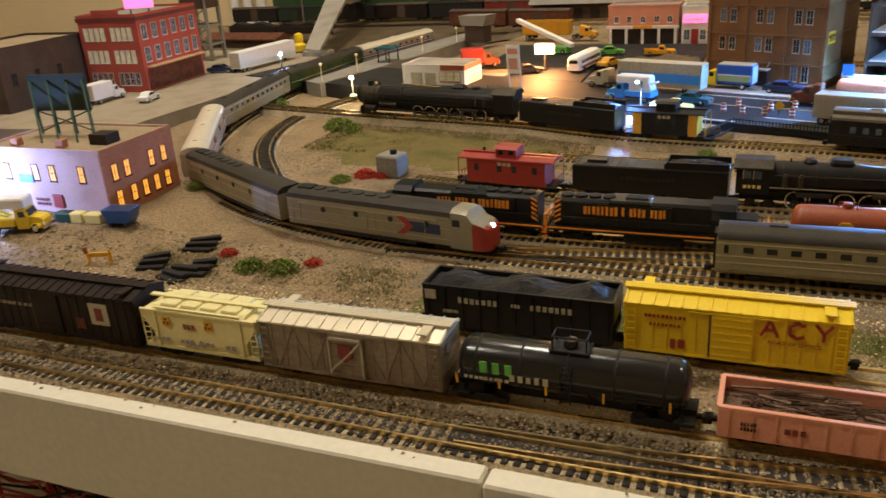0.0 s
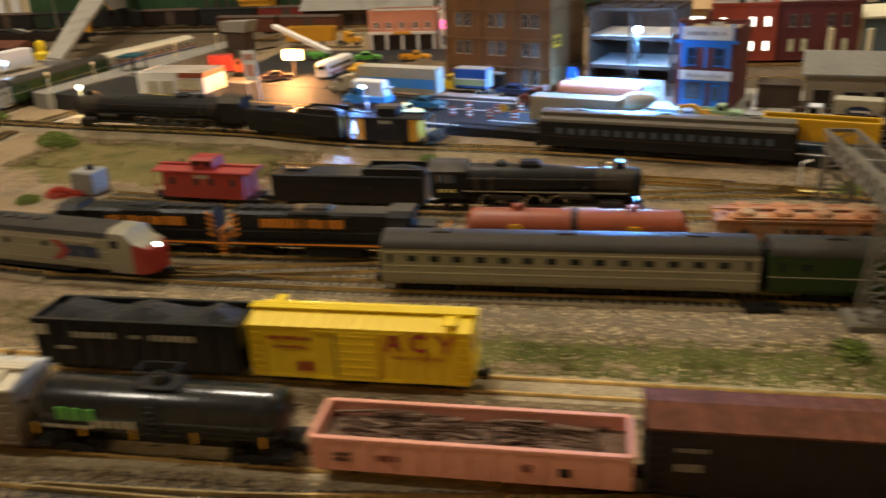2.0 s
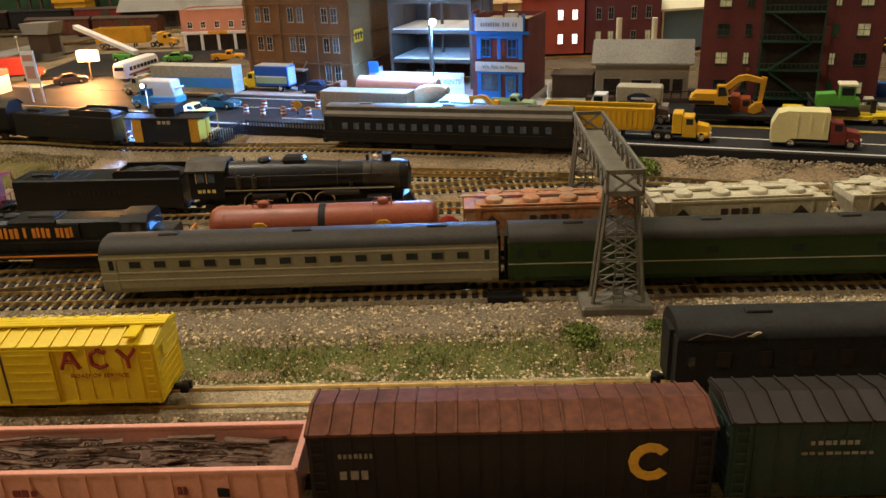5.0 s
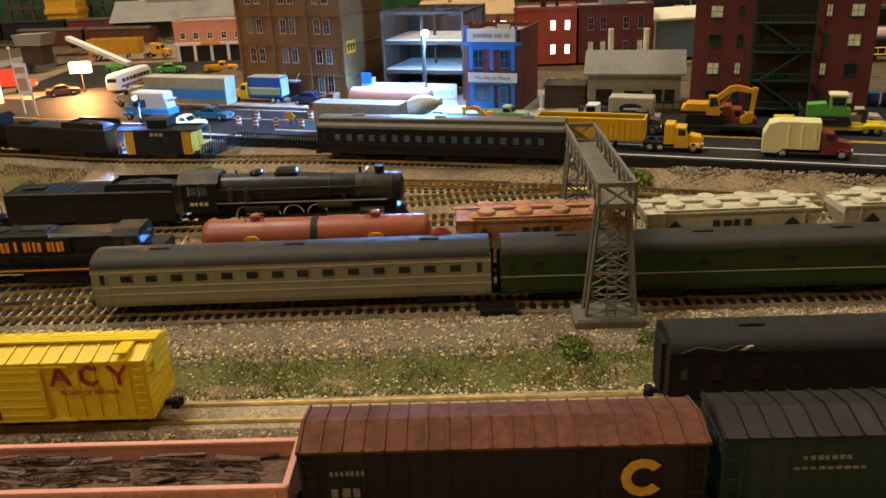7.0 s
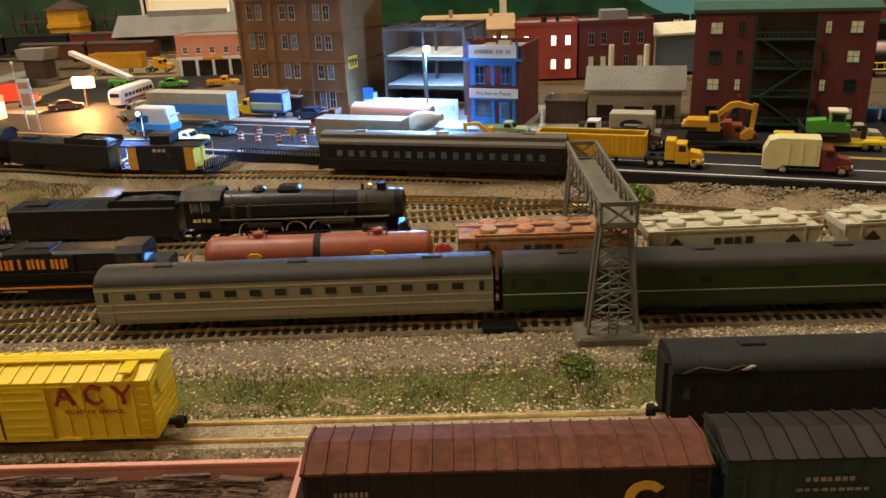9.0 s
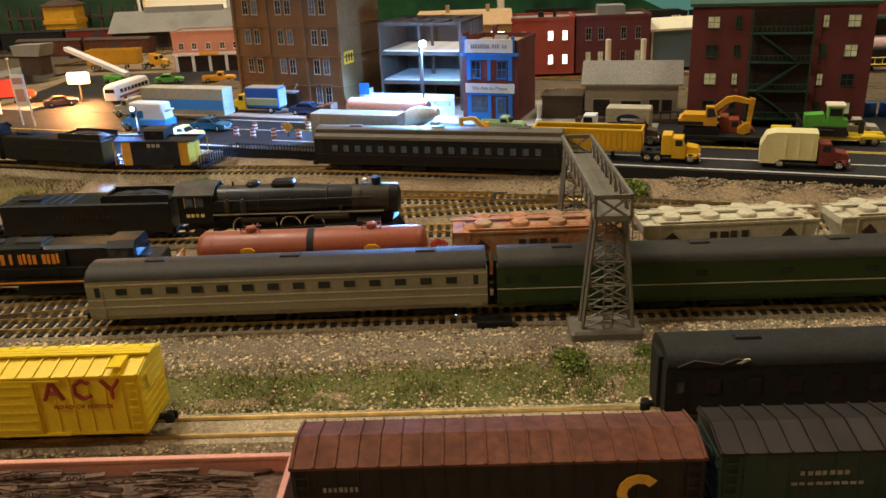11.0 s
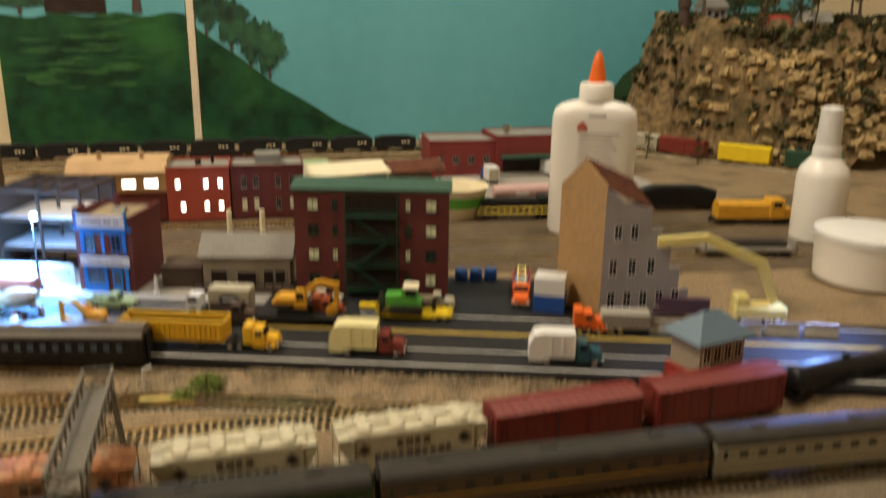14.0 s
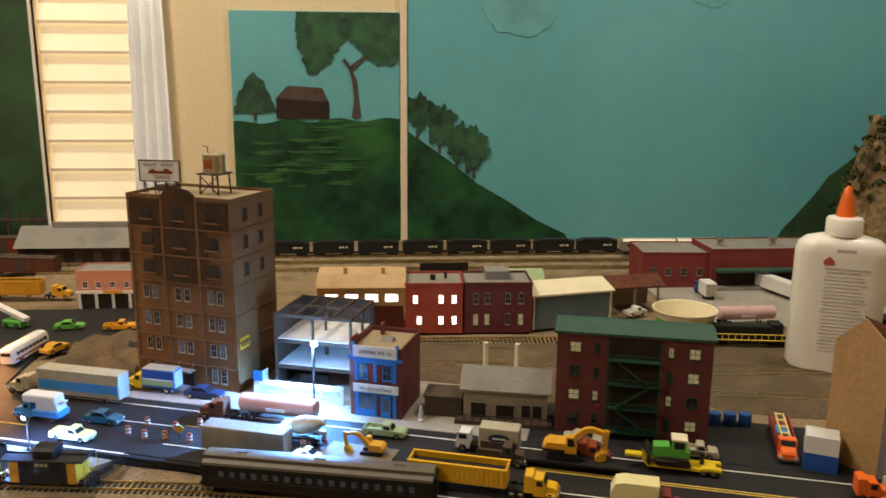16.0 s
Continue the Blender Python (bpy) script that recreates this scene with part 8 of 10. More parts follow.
def bus(label, at, turn):
    """A rounded coach: x forward."""
    root = thing("bus", label, "bus", at, turn, "parked vehicles")
    sec = [(-7, 3), (-7.4, 6), (-7.2, 13), (-5.6, 16.4), (-3, 17.6), (3, 17.6), (5.6, 16.4), (7.2, 13), (7.4, 6), (7, 3)]
    v = []
    for x, ky, kz in ((-31, 0.82, 0.86), (-29.6, 0.95, 0.97), (-26, 1, 1), (25, 1, 1), (29, 0.95, 0.96), (31, 0.8, 0.8)):
        v += [(x, y * ky, 3 + (z - 3) * kz) for y, z in sec]
    n = len(sec)
    part("body", Shape().add(v, [(r * n + i, r * n + (i + 1) % n, (r + 1) * n + (i + 1) % n, (r + 1) * n + i) for r in range(5) for i in range(n)] + [tuple(range(n - 1, -1, -1)), tuple(range(5 * n, 6 * n))]), "white", root, smooth=True)
    for s in (-1, 1):
        part("side_stripe", Shape().box(-27, 27, s * 7.45 - 0.2, s * 7.45 + 0.2, 5, 7), "tank_red", root, "red side stripe")
        for i in range(8):
            part("window", Shape().box(-25 + i * 6.4, -20 + i * 6.4, s * 7.25 - 0.2, s * 7.25 + 0.2, 9.4, 12.8), "glass_dark", root)
    part("windscreen", Shape().box(29.6, 30.6, -5.6, 5.6, 9, 13.4), "glass_dark", root)
    part("rear_window", Shape().box(-31.2, -30.4, -4.6, 4.6, 10, 13.4), "glass_dark", root)
    part("bumper", Shape().box(30.6, 31.6, -6, 6, 3, 4.6, 0.3), "chrome", root)
    wheels(root, (-18, 18), 6.6, 3.0)
    return root


# on the street
trailer("dump_trailer", "long yellow ribbed dump trailer behind its tractor", at_uv(117, -86), S, 66, 15, 12, "truck_yellow", "dump")
truck("tractor_truck", "yellow tractor truck with rounded bonnet", "truck_yellow", at_uv(167, -87), S, "tractor", 34, semi=True)
truck("garbage_truck", "cream garbage truck with dark red cab", "maroon", at_uv(243, -88), S, "garbage", 42, "pale_cream")
c = excavator("orange-yellow excavator riding on a flat trailer", at_uv(183, -40, Z + 7), S, 0.86)
trailer("flat_trailer", "dark flatbed trailer under the excavator", at_uv(185, -42), S, 84, 15, 0, "dull_black", "flat")
truck("tractor_truck", "small orange tractor truck on the trailer", "tank_red", at_uv(203, -30, Z), S, "tractor", 24, semi=True)
truck("dump_truck", "dusty brown truck at the trailer's end", "dark_brown", at_uv(140, -46), S, "bed", 34, "dark_brown")
trailer("lowboy_trailer", "yellow lowboy trailer carrying a green bulldozer", at_uv(258, -26), S + 180, 66, 14, 0, "yellow", "lowboy")
bulldozer("green bulldozer with cream cab roof on a lowboy", at_uv(258, -26, Z + 5.6), S + 180)
car("silver grey sedan parked at the kerb", "hopper_grey", at_uv(194, -2, Z + 0.6), S)
car("pale grey pickup parked at the kerb", "hopper_grey", at_uv(276, -2, Z + 0.6), S, kind="pickup")
bt = truck("box_truck", "white box truck with dark oval emblem", "white", at_uv(126, -30), S + 180, "box", 44, "hopper_grey", nose=False)
for f in (-1, 1):
    part("oval_emblem", Shape().prism([(-10 + 8 * math.cos(k * 0.393), 13.5 + 3.6 * math.sin(k * 0.393)) for k in range(16)], f * 7.1 - 0.15, f * 7.1 + 0.15, "y"), "navy", bt, "dark blue oval emblem")
    part("emblem_bar", Shape().box(-15, -5, f * 7.2 - 0.15, f * 7.2 + 0.15, 12.8, 14.2), "white", bt)
c = car("pale green pickup with white roof", "pale_green", at_uv(46, -24), S, 33, kind="pickup")
trailer("tank_trailer", "salmon pink tank trailer with small nameplate", at_uv(-44, -18), S, 66, 15, 0, "salmon", "tanker")
truck("tractor_truck", "faded red tractor truck pulling a tank trailer", "oxide", at_uv(-92, -26), S + 180, "tractor", 30, semi=True)
trailer("box_trailer", "silver box trailer beside the coach", at_uv(-42, -78), S, 64, 15, 17, "silver", "box")
truck("mixer_truck", "grey concrete mixer truck", "white", at_uv(-16, -50), S + 180, "mixer", 40, "hopper_grey")
car("white small van by the fence", "white", at_uv(4, -78), S, 20, 11)
c = excavator("small yellow excavator in the gravel pit", at_uv(46, -56), S + 180, 0.6)
trailer("box_trailer", "grey box trailer with blue side stripe", at_uv(-222, -18), S, 78, 15, 21, "hopper_grey", "box", stripe="sky_blue")
truck("tractor_truck", "grey tractor truck pulling a striped trailer", "hopper_grey", at_uv(-277, -18), S + 180, "tractor", 32, semi=True)
tw = truck("tow_truck", "bright blue tow truck with white rear body", "sky_blue", at_uv(-228, -62), S + 180, "tow", 42)
part("rear_body", Shape().prism([(-20, 9), (-18, 17), (-6, 19), (0, 17), (0, 9)], -5.5, 5.5, "y"), "white", tw, "white rounded rear body")
car("cream yellow pickup on the street", "pale_yellow", at_uv(-180, -88), S, 33, kind="pickup")
car("dark teal sedan on the street", "teal", at_uv(-176, -56), S, 30)
dv = truck("delivery_truck", "dark truck with blue and green striped body", "yellow", at_uv(-176, 12, Z + 0.6), S + 180, "box", 46, "blue")
for f in (-1, 1):
    part("green_stripe", Shape().box(-24, 5, f * 7.1 - 0.15, f * 7.1 + 0.15, 7, 12), "pale_green", dv, "pale green lower side")
    part("white_stripe", Shape().box(-24, 5, f * 7.1 - 0.2, f * 7.1 + 0.2, 12, 13), "white", dv)
part("roof_panel", Shape().box(-24, 5.4, -6.6, 6.6, 20.9, 21.6, 0.3), "hopper_grey", dv, "dusty grey roof")
car("dark blue sedan beside the tall building", "navy", at_uv(-124, 8, Z + 0.6), S, 34)
ft = truck("fire_truck", "orange-red truck with pale ladder rack", "orange_plastic", at_uv(340, 34, Z), S - 92, "bed", 66, "red_paint")
part("ladder_rack", Shape().box(-30, 14, -3.4, -2.4, 12, 13.4).box(-30, 14, 2.4, 3.4, 12, 13.4).box(-30, -28, -2.4, 2.4, 12.2, 13.2).box(-18, -16, -2.4, 2.4, 12.2, 13.2).box(-6, -4, -2.4, 2.4, 12.2, 13.2).box(6, 8, -2.4, 2.4, 12.2, 13.2), "pale_yellow", ft, "pale yellow ladder")
part("equipment_box", Shape().box(-12, 2, -5, 5, 7, 11, 0.6), "sky_blue", ft, "pale blue equipment box")
bx = thing("box", "white box with blue lower half", "box", at_uv(360, 4), S - 10)
part("carton", Shape().box(-11, 11, -9, 9, 7, 26, 0.4), "white", bx)
part("blue_half", Shape().box(-11.2, 11.2, -9.2, 9.2, 0, 13), "blue", bx)
for k, x in enumerate((-9, 0, 9)):
    br = thing("barrel", "blue plastic barrel behind the apartment block", "barrel", (434 + x * 1.3, 655 - x * 0.2, 8), 0, "blue barrels")
    part("drum", Shape().lathe((0, 0, 0), [(4.6, 0), (5, 1), (5, 5), (5.2, 6), (5, 7), (5, 11), (4.4, 12)], 16), "blue", br, smooth=True)
truck("box_truck", "white rounded box truck with blue cab", "teal", at_uv(366, -90), S, "garbage", 40, "white")
tr = truck("farm_tractor", "orange tractor by the road", "orange_plastic", at_uv(384, -38), S, "tractor", 22, semi=True)
trailer("flat_trailer", "grey canvas trailer under blue light", at_uv(408, -36), S, 32, 14, 10, "concrete", "box")
for k in range(5):
    cc = thing("road_barrier", "pale blue-lit concrete road barrier", "barrier", at_uv(436 + k * 26, -34 + (k > 2) * 3), S, "road barriers")
    part("block", Shape().prism([(-4, 0), (-3.4, 2), (-1.4, 5), (-1, 9), (1, 9), (1.4, 5), (3.4, 2), (4, 0)], -11, 11), "concrete", cc)
b = thing("tow_crane", "yellow crane truck with long bent boom", "crane truck", at_uv(506, -4), S + 180)
part("body", Shape().box(-18, 18, -8, 8, 4, 12, 1.5), "pale_yellow", b)
part("cab", Shape().box(8, 18, -7, 7, 12, 19, 1.5), "pale_yellow", b)
part("boom", Shape().prism([(-8, 12), (-12, 16), (-2, 44), (40, 62), (74, 58), (74, 52), (42, 56), (4, 40)], -2.5, 2.5, "y"), "pale_yellow", b)
wheels(b, (-12, -4, 12), 7, 3)

# the far lots
bus("white bus with red stripe on the side street", (-184, 852, Z), 81)
car("orange sedan on the side street", "cat_yellow", (-160, 862, Z), 66)
car("green convertible in the lot", "lime", (-172, 934, Z), 8)
car("orange pickup in the lot", "cat_yellow", (-118, 930, Z), 4, 33, kind="pickup")
trailer("dump_trailer", "yellow dump trailer near the freight shed", (-278, 1062, Z), -4, 62, 16, 16, "cat_yellow", "dump")
truck("tractor_truck", "yellow tractor truck near the freight shed", "cat_yellow", (-228, 1058, Z), -4, "tractor", 32, semi=True)
cv = thing("conveyor", "pale conveyor boom on a green base", "conveyor", (-232, 945, Z), 160)
part("base", Shape().box(-12, 12, -6, 6, 2, 9, 1), "lime", cv)
part("boom", Shape().add([(-16, -4, 8), (-16, 4, 8), (60, 4, 34), (60, -4, 34), (-16, -4, 12), (-16, 4, 12), (60, 4, 38), (60, -4, 38)], [(3, 2, 1, 0), (4, 5, 6, 7), (0, 1, 5, 4), (1, 2, 6, 5), (2, 3, 7, 6), (3, 0, 4, 7)]), "white", cv)
wheels(cv, (-7, 7), 6, 3)
car("small dark red car by the floodlight", "dark_brown", (-236, 822, Z), 30)
truck("box_truck", "red delivery truck near the gas station", "tank_red", (-300, 860, Z), 20, "box", 40, "red_paint")
truck("box_truck", "white and blue delivery truck at the depot", "blue", (560, 1020, Z + 2), 88, "box", 40, "white", nose=False)
truck("box_truck", "white box truck at the depot", "white", (656, 1012, Z + 2), -76, "box", 96, "white", nose=False)
trailer("tank_trailer", "pale pink tank trailer at the depot", (560, 905, Z + 2), 0, 66, 14, 0, "pink_paint_and_lit_wall", "tanker")
car("white pickup at the depot", "white", (450, 950, Z), 30, kind="pickup")
# around the left buildings
truck("tow_truck", "yellow toy tow truck by the pink house", "yellow", (-420, 338, 4.5), 20, "tow", 36)
truck("box_truck", "white box truck near the red store", "white", (-652, 668, 9), 90, "box", 44, "white")
car("white van near the red store", "white", (-600, 672, 9), 100)
trailer("box_trailer", "white box trailer by the tracks", (-590, 876, 9), 82, 104, 16, 19, "white", "box", stripe="white")
car("dark blue van by the tracks", "navy", (-622, 830, 9), 10, 34)
for x, y, m, lab in ((-396, 360, "pale_yellow", "small yellow crate by the pink house"), (-382, 361, "pale_yellow", "small yellow crate by the pink house"), (-404, 359, "dark_green", "small green crate by the pink house")):
    bx = thing("crate", lab, "crate", (x, y, 4.6), 6, "crates by the house")
    part("carton", Shape().box(-6, 6, -3.5, 3.5, 0, 6, 0.8), m, bx)
bx = thing("skip", "blue open waste skip", "skip", (-364, 364, 4), 10)
part("bin", Shape().prism([(-7, 2), (-10, 10), (10, 10), (7, 2)], -6, 6, "y"), "blue", bx)
# The bin is solid; a navy sheet on top stands for its shaded hollow.
part("bin_inside", Shape().box(-8.5, 8.5, -5, 5, 9.6, 10.15), "navy", bx)
part("foot", Shape().box(-6, -4, -6, 6, 0, 2).box(4, 6, -6, 6, 0, 2), "navy", bx)
tu = thing("toy_duck_tower", "bright yellow toy figure of a rounded tower", "toy", (-598, 975, 12), 0)
part("body", Shape().lathe((0, 0, 0), [(9, 0), (9, 7), (5, 10), (6, 16), (5, 21), (1, 23)], 18), "yellow", tu, smooth=True)

# traffic barrels, fence, signal post
drum = thing("traffic_barrel", "orange and white striped traffic barrel", "barrel", at_uv(-145, -70), 0, "traffic barrels")
part("drum", Shape().lathe((0, 0, 0), [(2.4, 0), (2.4, 0.6), (2.0, 0.7), (1.8, 6.4), (1.2, 6.8)], 12), "tank_red", drum, smooth=True)
for z in (1.6, 4.0):
    part("band", Shape().lathe((0, 0, z), [(2.02, 0), (1.96, 1.1)], 12), "white", drum, smooth=True)
for u, v in ((-129, -73), (-113, -71), (-114, -54), (-93, -70), (-99, -44), (-82, -40), (-63, -40), (-140, -52), (4, -44), (-6, -60)):
    copy_thing(drum, pose(*[c * MM for c in at_uv(u, v)]))
sgn = thing("warning_sign", "yellow diamond road work sign", "sign", at_uv(-104, -66), -10)
part("plate", Shape().prism([(0, 3), (4, 7), (0, 11), (-4, 7)], -0.3, 0.3, "y"), "cat_yellow", sgn)
part("post", Shape().rod((0, 0, 0), (0, 0, 4), 0.4), "iron", sgn)
fn = thing("iron_fence", "black iron fence between street and track", "fence", (0, 0, 0))
for a, e in ((uv(-128, -142), uv(-124, -104)), (uv(-124, -104), uv(-30, -106))):
    d = math.hypot(e[0] - a[0], e[1] - a[1])
    for s in range(int(d / 2.4)):
        x, y = a[0] + (e[0] - a[0]) * s / (d / 2.4), a[1] + (e[1] - a[1]) * s / (d / 2.4)
        part("picket", Shape().rod((x, y, 4), (x, y, 14.4), 0.35, n=5), "dull_black", fn)
    for z in (6.4, 13):
        part("rail", Shape().rod((*a, z), (*e, z), 0.4, n=5), "dull_black", fn)
st = thing("park_statue", "small white statue on the pavement", "statue", at_uv(66, 6, Z + 0.6), 0)
part("figure", Shape().lathe((0, 0, 0), [(2.4, 0), (2.4, 2), (1.2, 2.4), (1.6, 7), (1.0, 10), (1.3, 12), (0.4, 14)], 12), "white", st, smooth=True)
pit = tagged(part("rubble_patch", Shape().prism([uv(8, -72), uv(62, -72), uv(64, -46), uv(12, -44)], Z - 2, Z + 0.8, "z"), "gravel"), "broken grey rubble in the road works", "rubble", kind="structure")

# the signal gantry over the tracks
gt = thing("signal_gantry", "grey lattice signal bridge with a walkway over the tracks", "signal gantry", (184, 0, 0), 0)
part("footing", Shape().box(-14, 13, 348, 364, -5, 1.2, 1), "gantry_grey", gt)
part("footing", Shape().box(-14, 14, 430, 444, -5, 0.5, 1), "gantry_grey", gt)
for y0, sgn in ((355, 1), (437, -1)):
    for sx in (-1, 1):
        for dy in (-3.4, 3.4):
            part("leg", Shape().rod((sx * 9.5, y0 + dy, 0.8), (sx * 5.4, y0 + dy, 45.5), 0.75, n=4), "gantry_grey", gt)
    tr = Shape()
    zs = [1, 10, 19, 28, 37, 45]
    for i in range(5):
        w0, w1 = 9.5 - 4.1 * zs[i] / 45, 9.5 - 4.1 * zs[i + 1] / 45
        for dy in (-3.4, 3.4):
            tr.rod((-w0, y0 + dy, zs[i]), (w1, y0 + dy, zs[i + 1]), 0.36, n=4).rod((w0, y0 + dy, zs[i]), (-w1, y0 + dy, zs[i + 1]), 0.36, n=4).rod((-w0, y0 + dy, zs[i]), (w0, y0 + dy, zs[i]), 0.36, n=4)
    part("lattice", tr, "gantry_grey", gt)
    lad = Shape()
    ladder(lad, 0, y0 - 3.4, 1, 46, 3.4, 18, 0.3)
    part("ladder", lad, "gantry_grey", gt)
part("walkway", Shape().box(-6.4, 6.4, 348, 441, 45, 46.4), "gantry_grey", gt)
for sx in (-1, 1):
    tr = Shape().box(sx * 6.4 - 0.6, sx * 6.4 + 0.6, 348, 441, 53.4, 54.8)
    for i in range(9):
        y = 348 + i * 93 / 9
        tr.rod((sx * 6.4, y, 46), (sx * 6.4, y + 93 / 9, 54), 0.36, n=4).rod((sx * 6.4, y + 93 / 9, 46), (sx * 6.4, y, 54), 0.36, n=4).box(sx * 6.4 - 0.5, sx * 6.4 + 0.5, y - 0.5, y + 0.5, 46, 54)
    part("truss", tr, "gantry_grey", gt)
for y in (348, 441):
    part("end_frame", Shape().box(-6.4, 6.4, y - 0.5, y + 0.5, 53.2, 54.8).box(-6.4, 6.4, y - 0.5, y + 0.5, 45, 47).rod((-6, y, 46), (6, y, 54), 0.5, n=4).rod((6, y, 46), (-6, y, 54), 0.5, n=4), "gantry_grey", gt)

# ---- things on the right of the layout ----
gl = thing("glue_bottle", "white plastic glue bottle with orange tip", "glue bottle", (586, 779, 10), -24)
out = []
prof = [(0.0, 0.93), (0.03, 1.0), (0.5, 1.0), (0.86, 1.0), (0.93, 0.95), (0.97, 0.8), (1.0, 0.45)]
vs, n = [], 32
for t, k in prof:
    for i in range(n):
        a = 2 * math.pi * i / n
        c, s = math.cos(a), math.sin(a)
        vs.append((40 * k * math.copysign(abs(c) ** 0.55, c), 19 * min(1, k + 0.08) * math.copysign(abs(s) ** 0.7, s), 128 * t))
body = Shape().add(vs, [(r * n + i, r * n + (i + 1) % n, (r + 1) * n + (i + 1) % n, (r + 1) * n + i) for r in range(len(prof) - 1) for i in range(n)] + [tuple(range(n - 1, -1, -1)), tuple(range((len(prof) - 1) * n, len(prof) * n))])
part("bottle", body, "glue_white", gl, smooth=True)
cap = part("cap", Shape().lathe((0, 0, 127), [(13, 0), (16, 1), (16, 15), (14.6, 17), (8, 18)], 28), "glue_white", gl, smooth=True)
part("nozzle", Shape().lathe((0, 0, 144), [(8.4, 0), (8, 4), (5.4, 18), (3.4, 26), (1.2, 29)], 20), "orange_plastic", gl, "orange pointed nozzle", True)
part("label_print", Shape().prism([(-16, 102), (-7, 102), (-7, 106), (-11.5, 110), (-16, 106)], -19.4, -18.9, "y"), "print_red", gl, "small red house-shaped mark")
for k in range(24):
    z = 98 - k * 3.4
    part("text_line", Shape().box(-15 + (k * 5 % 3), 23 - (k * 7 % 9), -19.25, -18.9, z, z + (1.7 if k < 2 else 0.9)), "label_print", gl)
part("batch_stamp", Shape().box(-6, 10, -19.0, -18.2, 114, 117), "label_print", gl, "grey stamped bar near the shoulder")

gl = thing("spray_bottle", "clear spray bottle half full of white liquid", "spray bottle", (798, 716, 8), 0)
part("bottle", Shape().lathe((0, 0, 0), [(22, 0), (24, 2), (24, 62), (22, 70), (14, 80)], 28), "glue_white", gl, smooth=True)
part("collar", Shape().lathe((0, 0, 80), [(13, 0), (13, 10), (12, 12)], 24), "white", gl, smooth=True)
part("cap", Shape().lathe((0, 0, 92), [(11.5, 0), (10, 34), (8, 36)], 24), "white", gl, smooth=True)
gl = thing("plastic_tub", "low white plastic tub with lid", "tub", (756, 600, 8), 0, size=0.92)
part("tub", Shape().lathe((0, 0, 0), [(42, 0), (44, 2), (46, 36), (46.5, 38)], 40), "glue_white", gl, smooth=True)
part("lid", Shape().lathe((0, 0, 38), [(47.5, 0), (47.5, 6), (45, 7), (2, 7)], 40), "white", gl, smooth=True)
gl = thing("paper_bowl", "paper bowl with cream inside and green printed rim", "bowl", (476, 868, 8), 0)
part("bowl", Shape().lathe((0, 0, 0), [(22, 0), (23, 1), (32, 33), (33.4, 33.4), (33.4, 34.6), (31.6, 34.2), (22, 3)], 36), "cream", gl, smooth=True)
part("printed_band", Shape().lathe((0, 0, 14), [(26.9, 0), (30.4, 12)], 36, caps=False), "lime", gl, "green printed band", True)

# cardboard house with a stepped gable
b = thing("card_house", "card model house with grey stepped gable front", "building", (498, 562, 8), -6)
part("side_wall", Shape().add([(0, 0, 0), (-22, 34, 0), (-22, 34, 92), (-11, 17, 112), (0, 0, 96), (1.4, 0.8, 0), (-20.6, 34.8, 0), (-20.6, 34.8, 92), (-9.6, 17.8, 112), (1.4, 0.8, 96)],
                              [(0, 1, 2, 3, 4), (9, 8, 7, 6, 5), (0, 1, 6, 5), (1, 2, 7, 6), (2, 3, 8, 7), (3, 4, 9, 8), (4, 0, 5, 9)]), "cardboard", b, "plain brown cardboard side")
front = [(0, 0), (66, 0), (66, 20), (58, 20), (58, 36), (50, 36), (50, 52), (42, 52), (42, 66), (34, 66), (34, 80), (14, 84), (0, 96)]
part("front_wall", Shape().prism(front, 0, 2, "y"), "grey_wall", b, "grey stone gable front")
for r, xs in ((8, (8, 20, 32, 44, 56)), (32, (8, 22, 36))):
    for x in xs:
        window(b, x, r, 5, 11, "glass_dark", "white", bars=(1, 1))
for x in (10, 22):
    window(b, x, 58, 5, 10, "glass_dark", "white")
for k in range(14):
    part("rafter", Shape().rod((2 + k * 2.6, 2, 94 - k * 1.2), (-10 + k * 2.6, 20, 113 - k * 1.2), 0.9, n=4), "oxide", b)
for k in range(4):
    part("batten", Shape().rod((1 - 3 * k, 2 + 4.6 * k, 95 + 4.8 * k), (36 - 3 * k, 2 + 4.6 * k, 79 + 4.8 * k), 0.7, n=4), "oxide", b)
part("floor_plate", Shape().box(2, 64, 2, 30, 0, 2), "cardboard", b)
bs = thing("loading_wall", "dark purple low wall beside the road", "wall", at_uv(436, 4), S)
part("wall", Shape().box(-38, 38, -2, 2, 0, 12), "purple", bs)

# switch tower
b = thing("switch_tower", "switch tower with red base and blue-grey hip roof", "tower", (518, 456, 2), 12)
part("base", Shape().box(-19, 19, -14, 14, 0, 16), "red_paint", b)
part("upper_storey", Shape().box(-17, 17, -12, 12, 16, 36), "stucco", b)
for i in range(4):
    window(b, -12 + i * 8, 22, 5, 10, "glass_dark", "cream", at=-12)
part("roof", Shape().add([(-22, -16, 35), (22, -16, 35), (22, 16, 35), (-22, 16, 35), (-6, 0, 50), (6, 0, 50), (-22, -16, 36.4), (22, -16, 36.4), (22, 16, 36.4), (-22, 16, 36.4)],
                         [(3, 2, 1, 0), (6, 7, 5, 4), (7, 8, 5), (8, 9, 4, 5), (9, 6, 4), (0, 1, 7, 6), (1, 2, 8, 7), (2, 3, 9, 8), (3, 0, 6, 9)]), "steel_blue", b)
part("stair", Shape().box(17, 19, -18, -14, 0, 12).rod((26, -16, 0), (17, -16, 13), 0.8), "maroon", b)
pump = thing("orange_bush", "small orange autumn bush by the track", "bush", (458, 444, -3), 0)
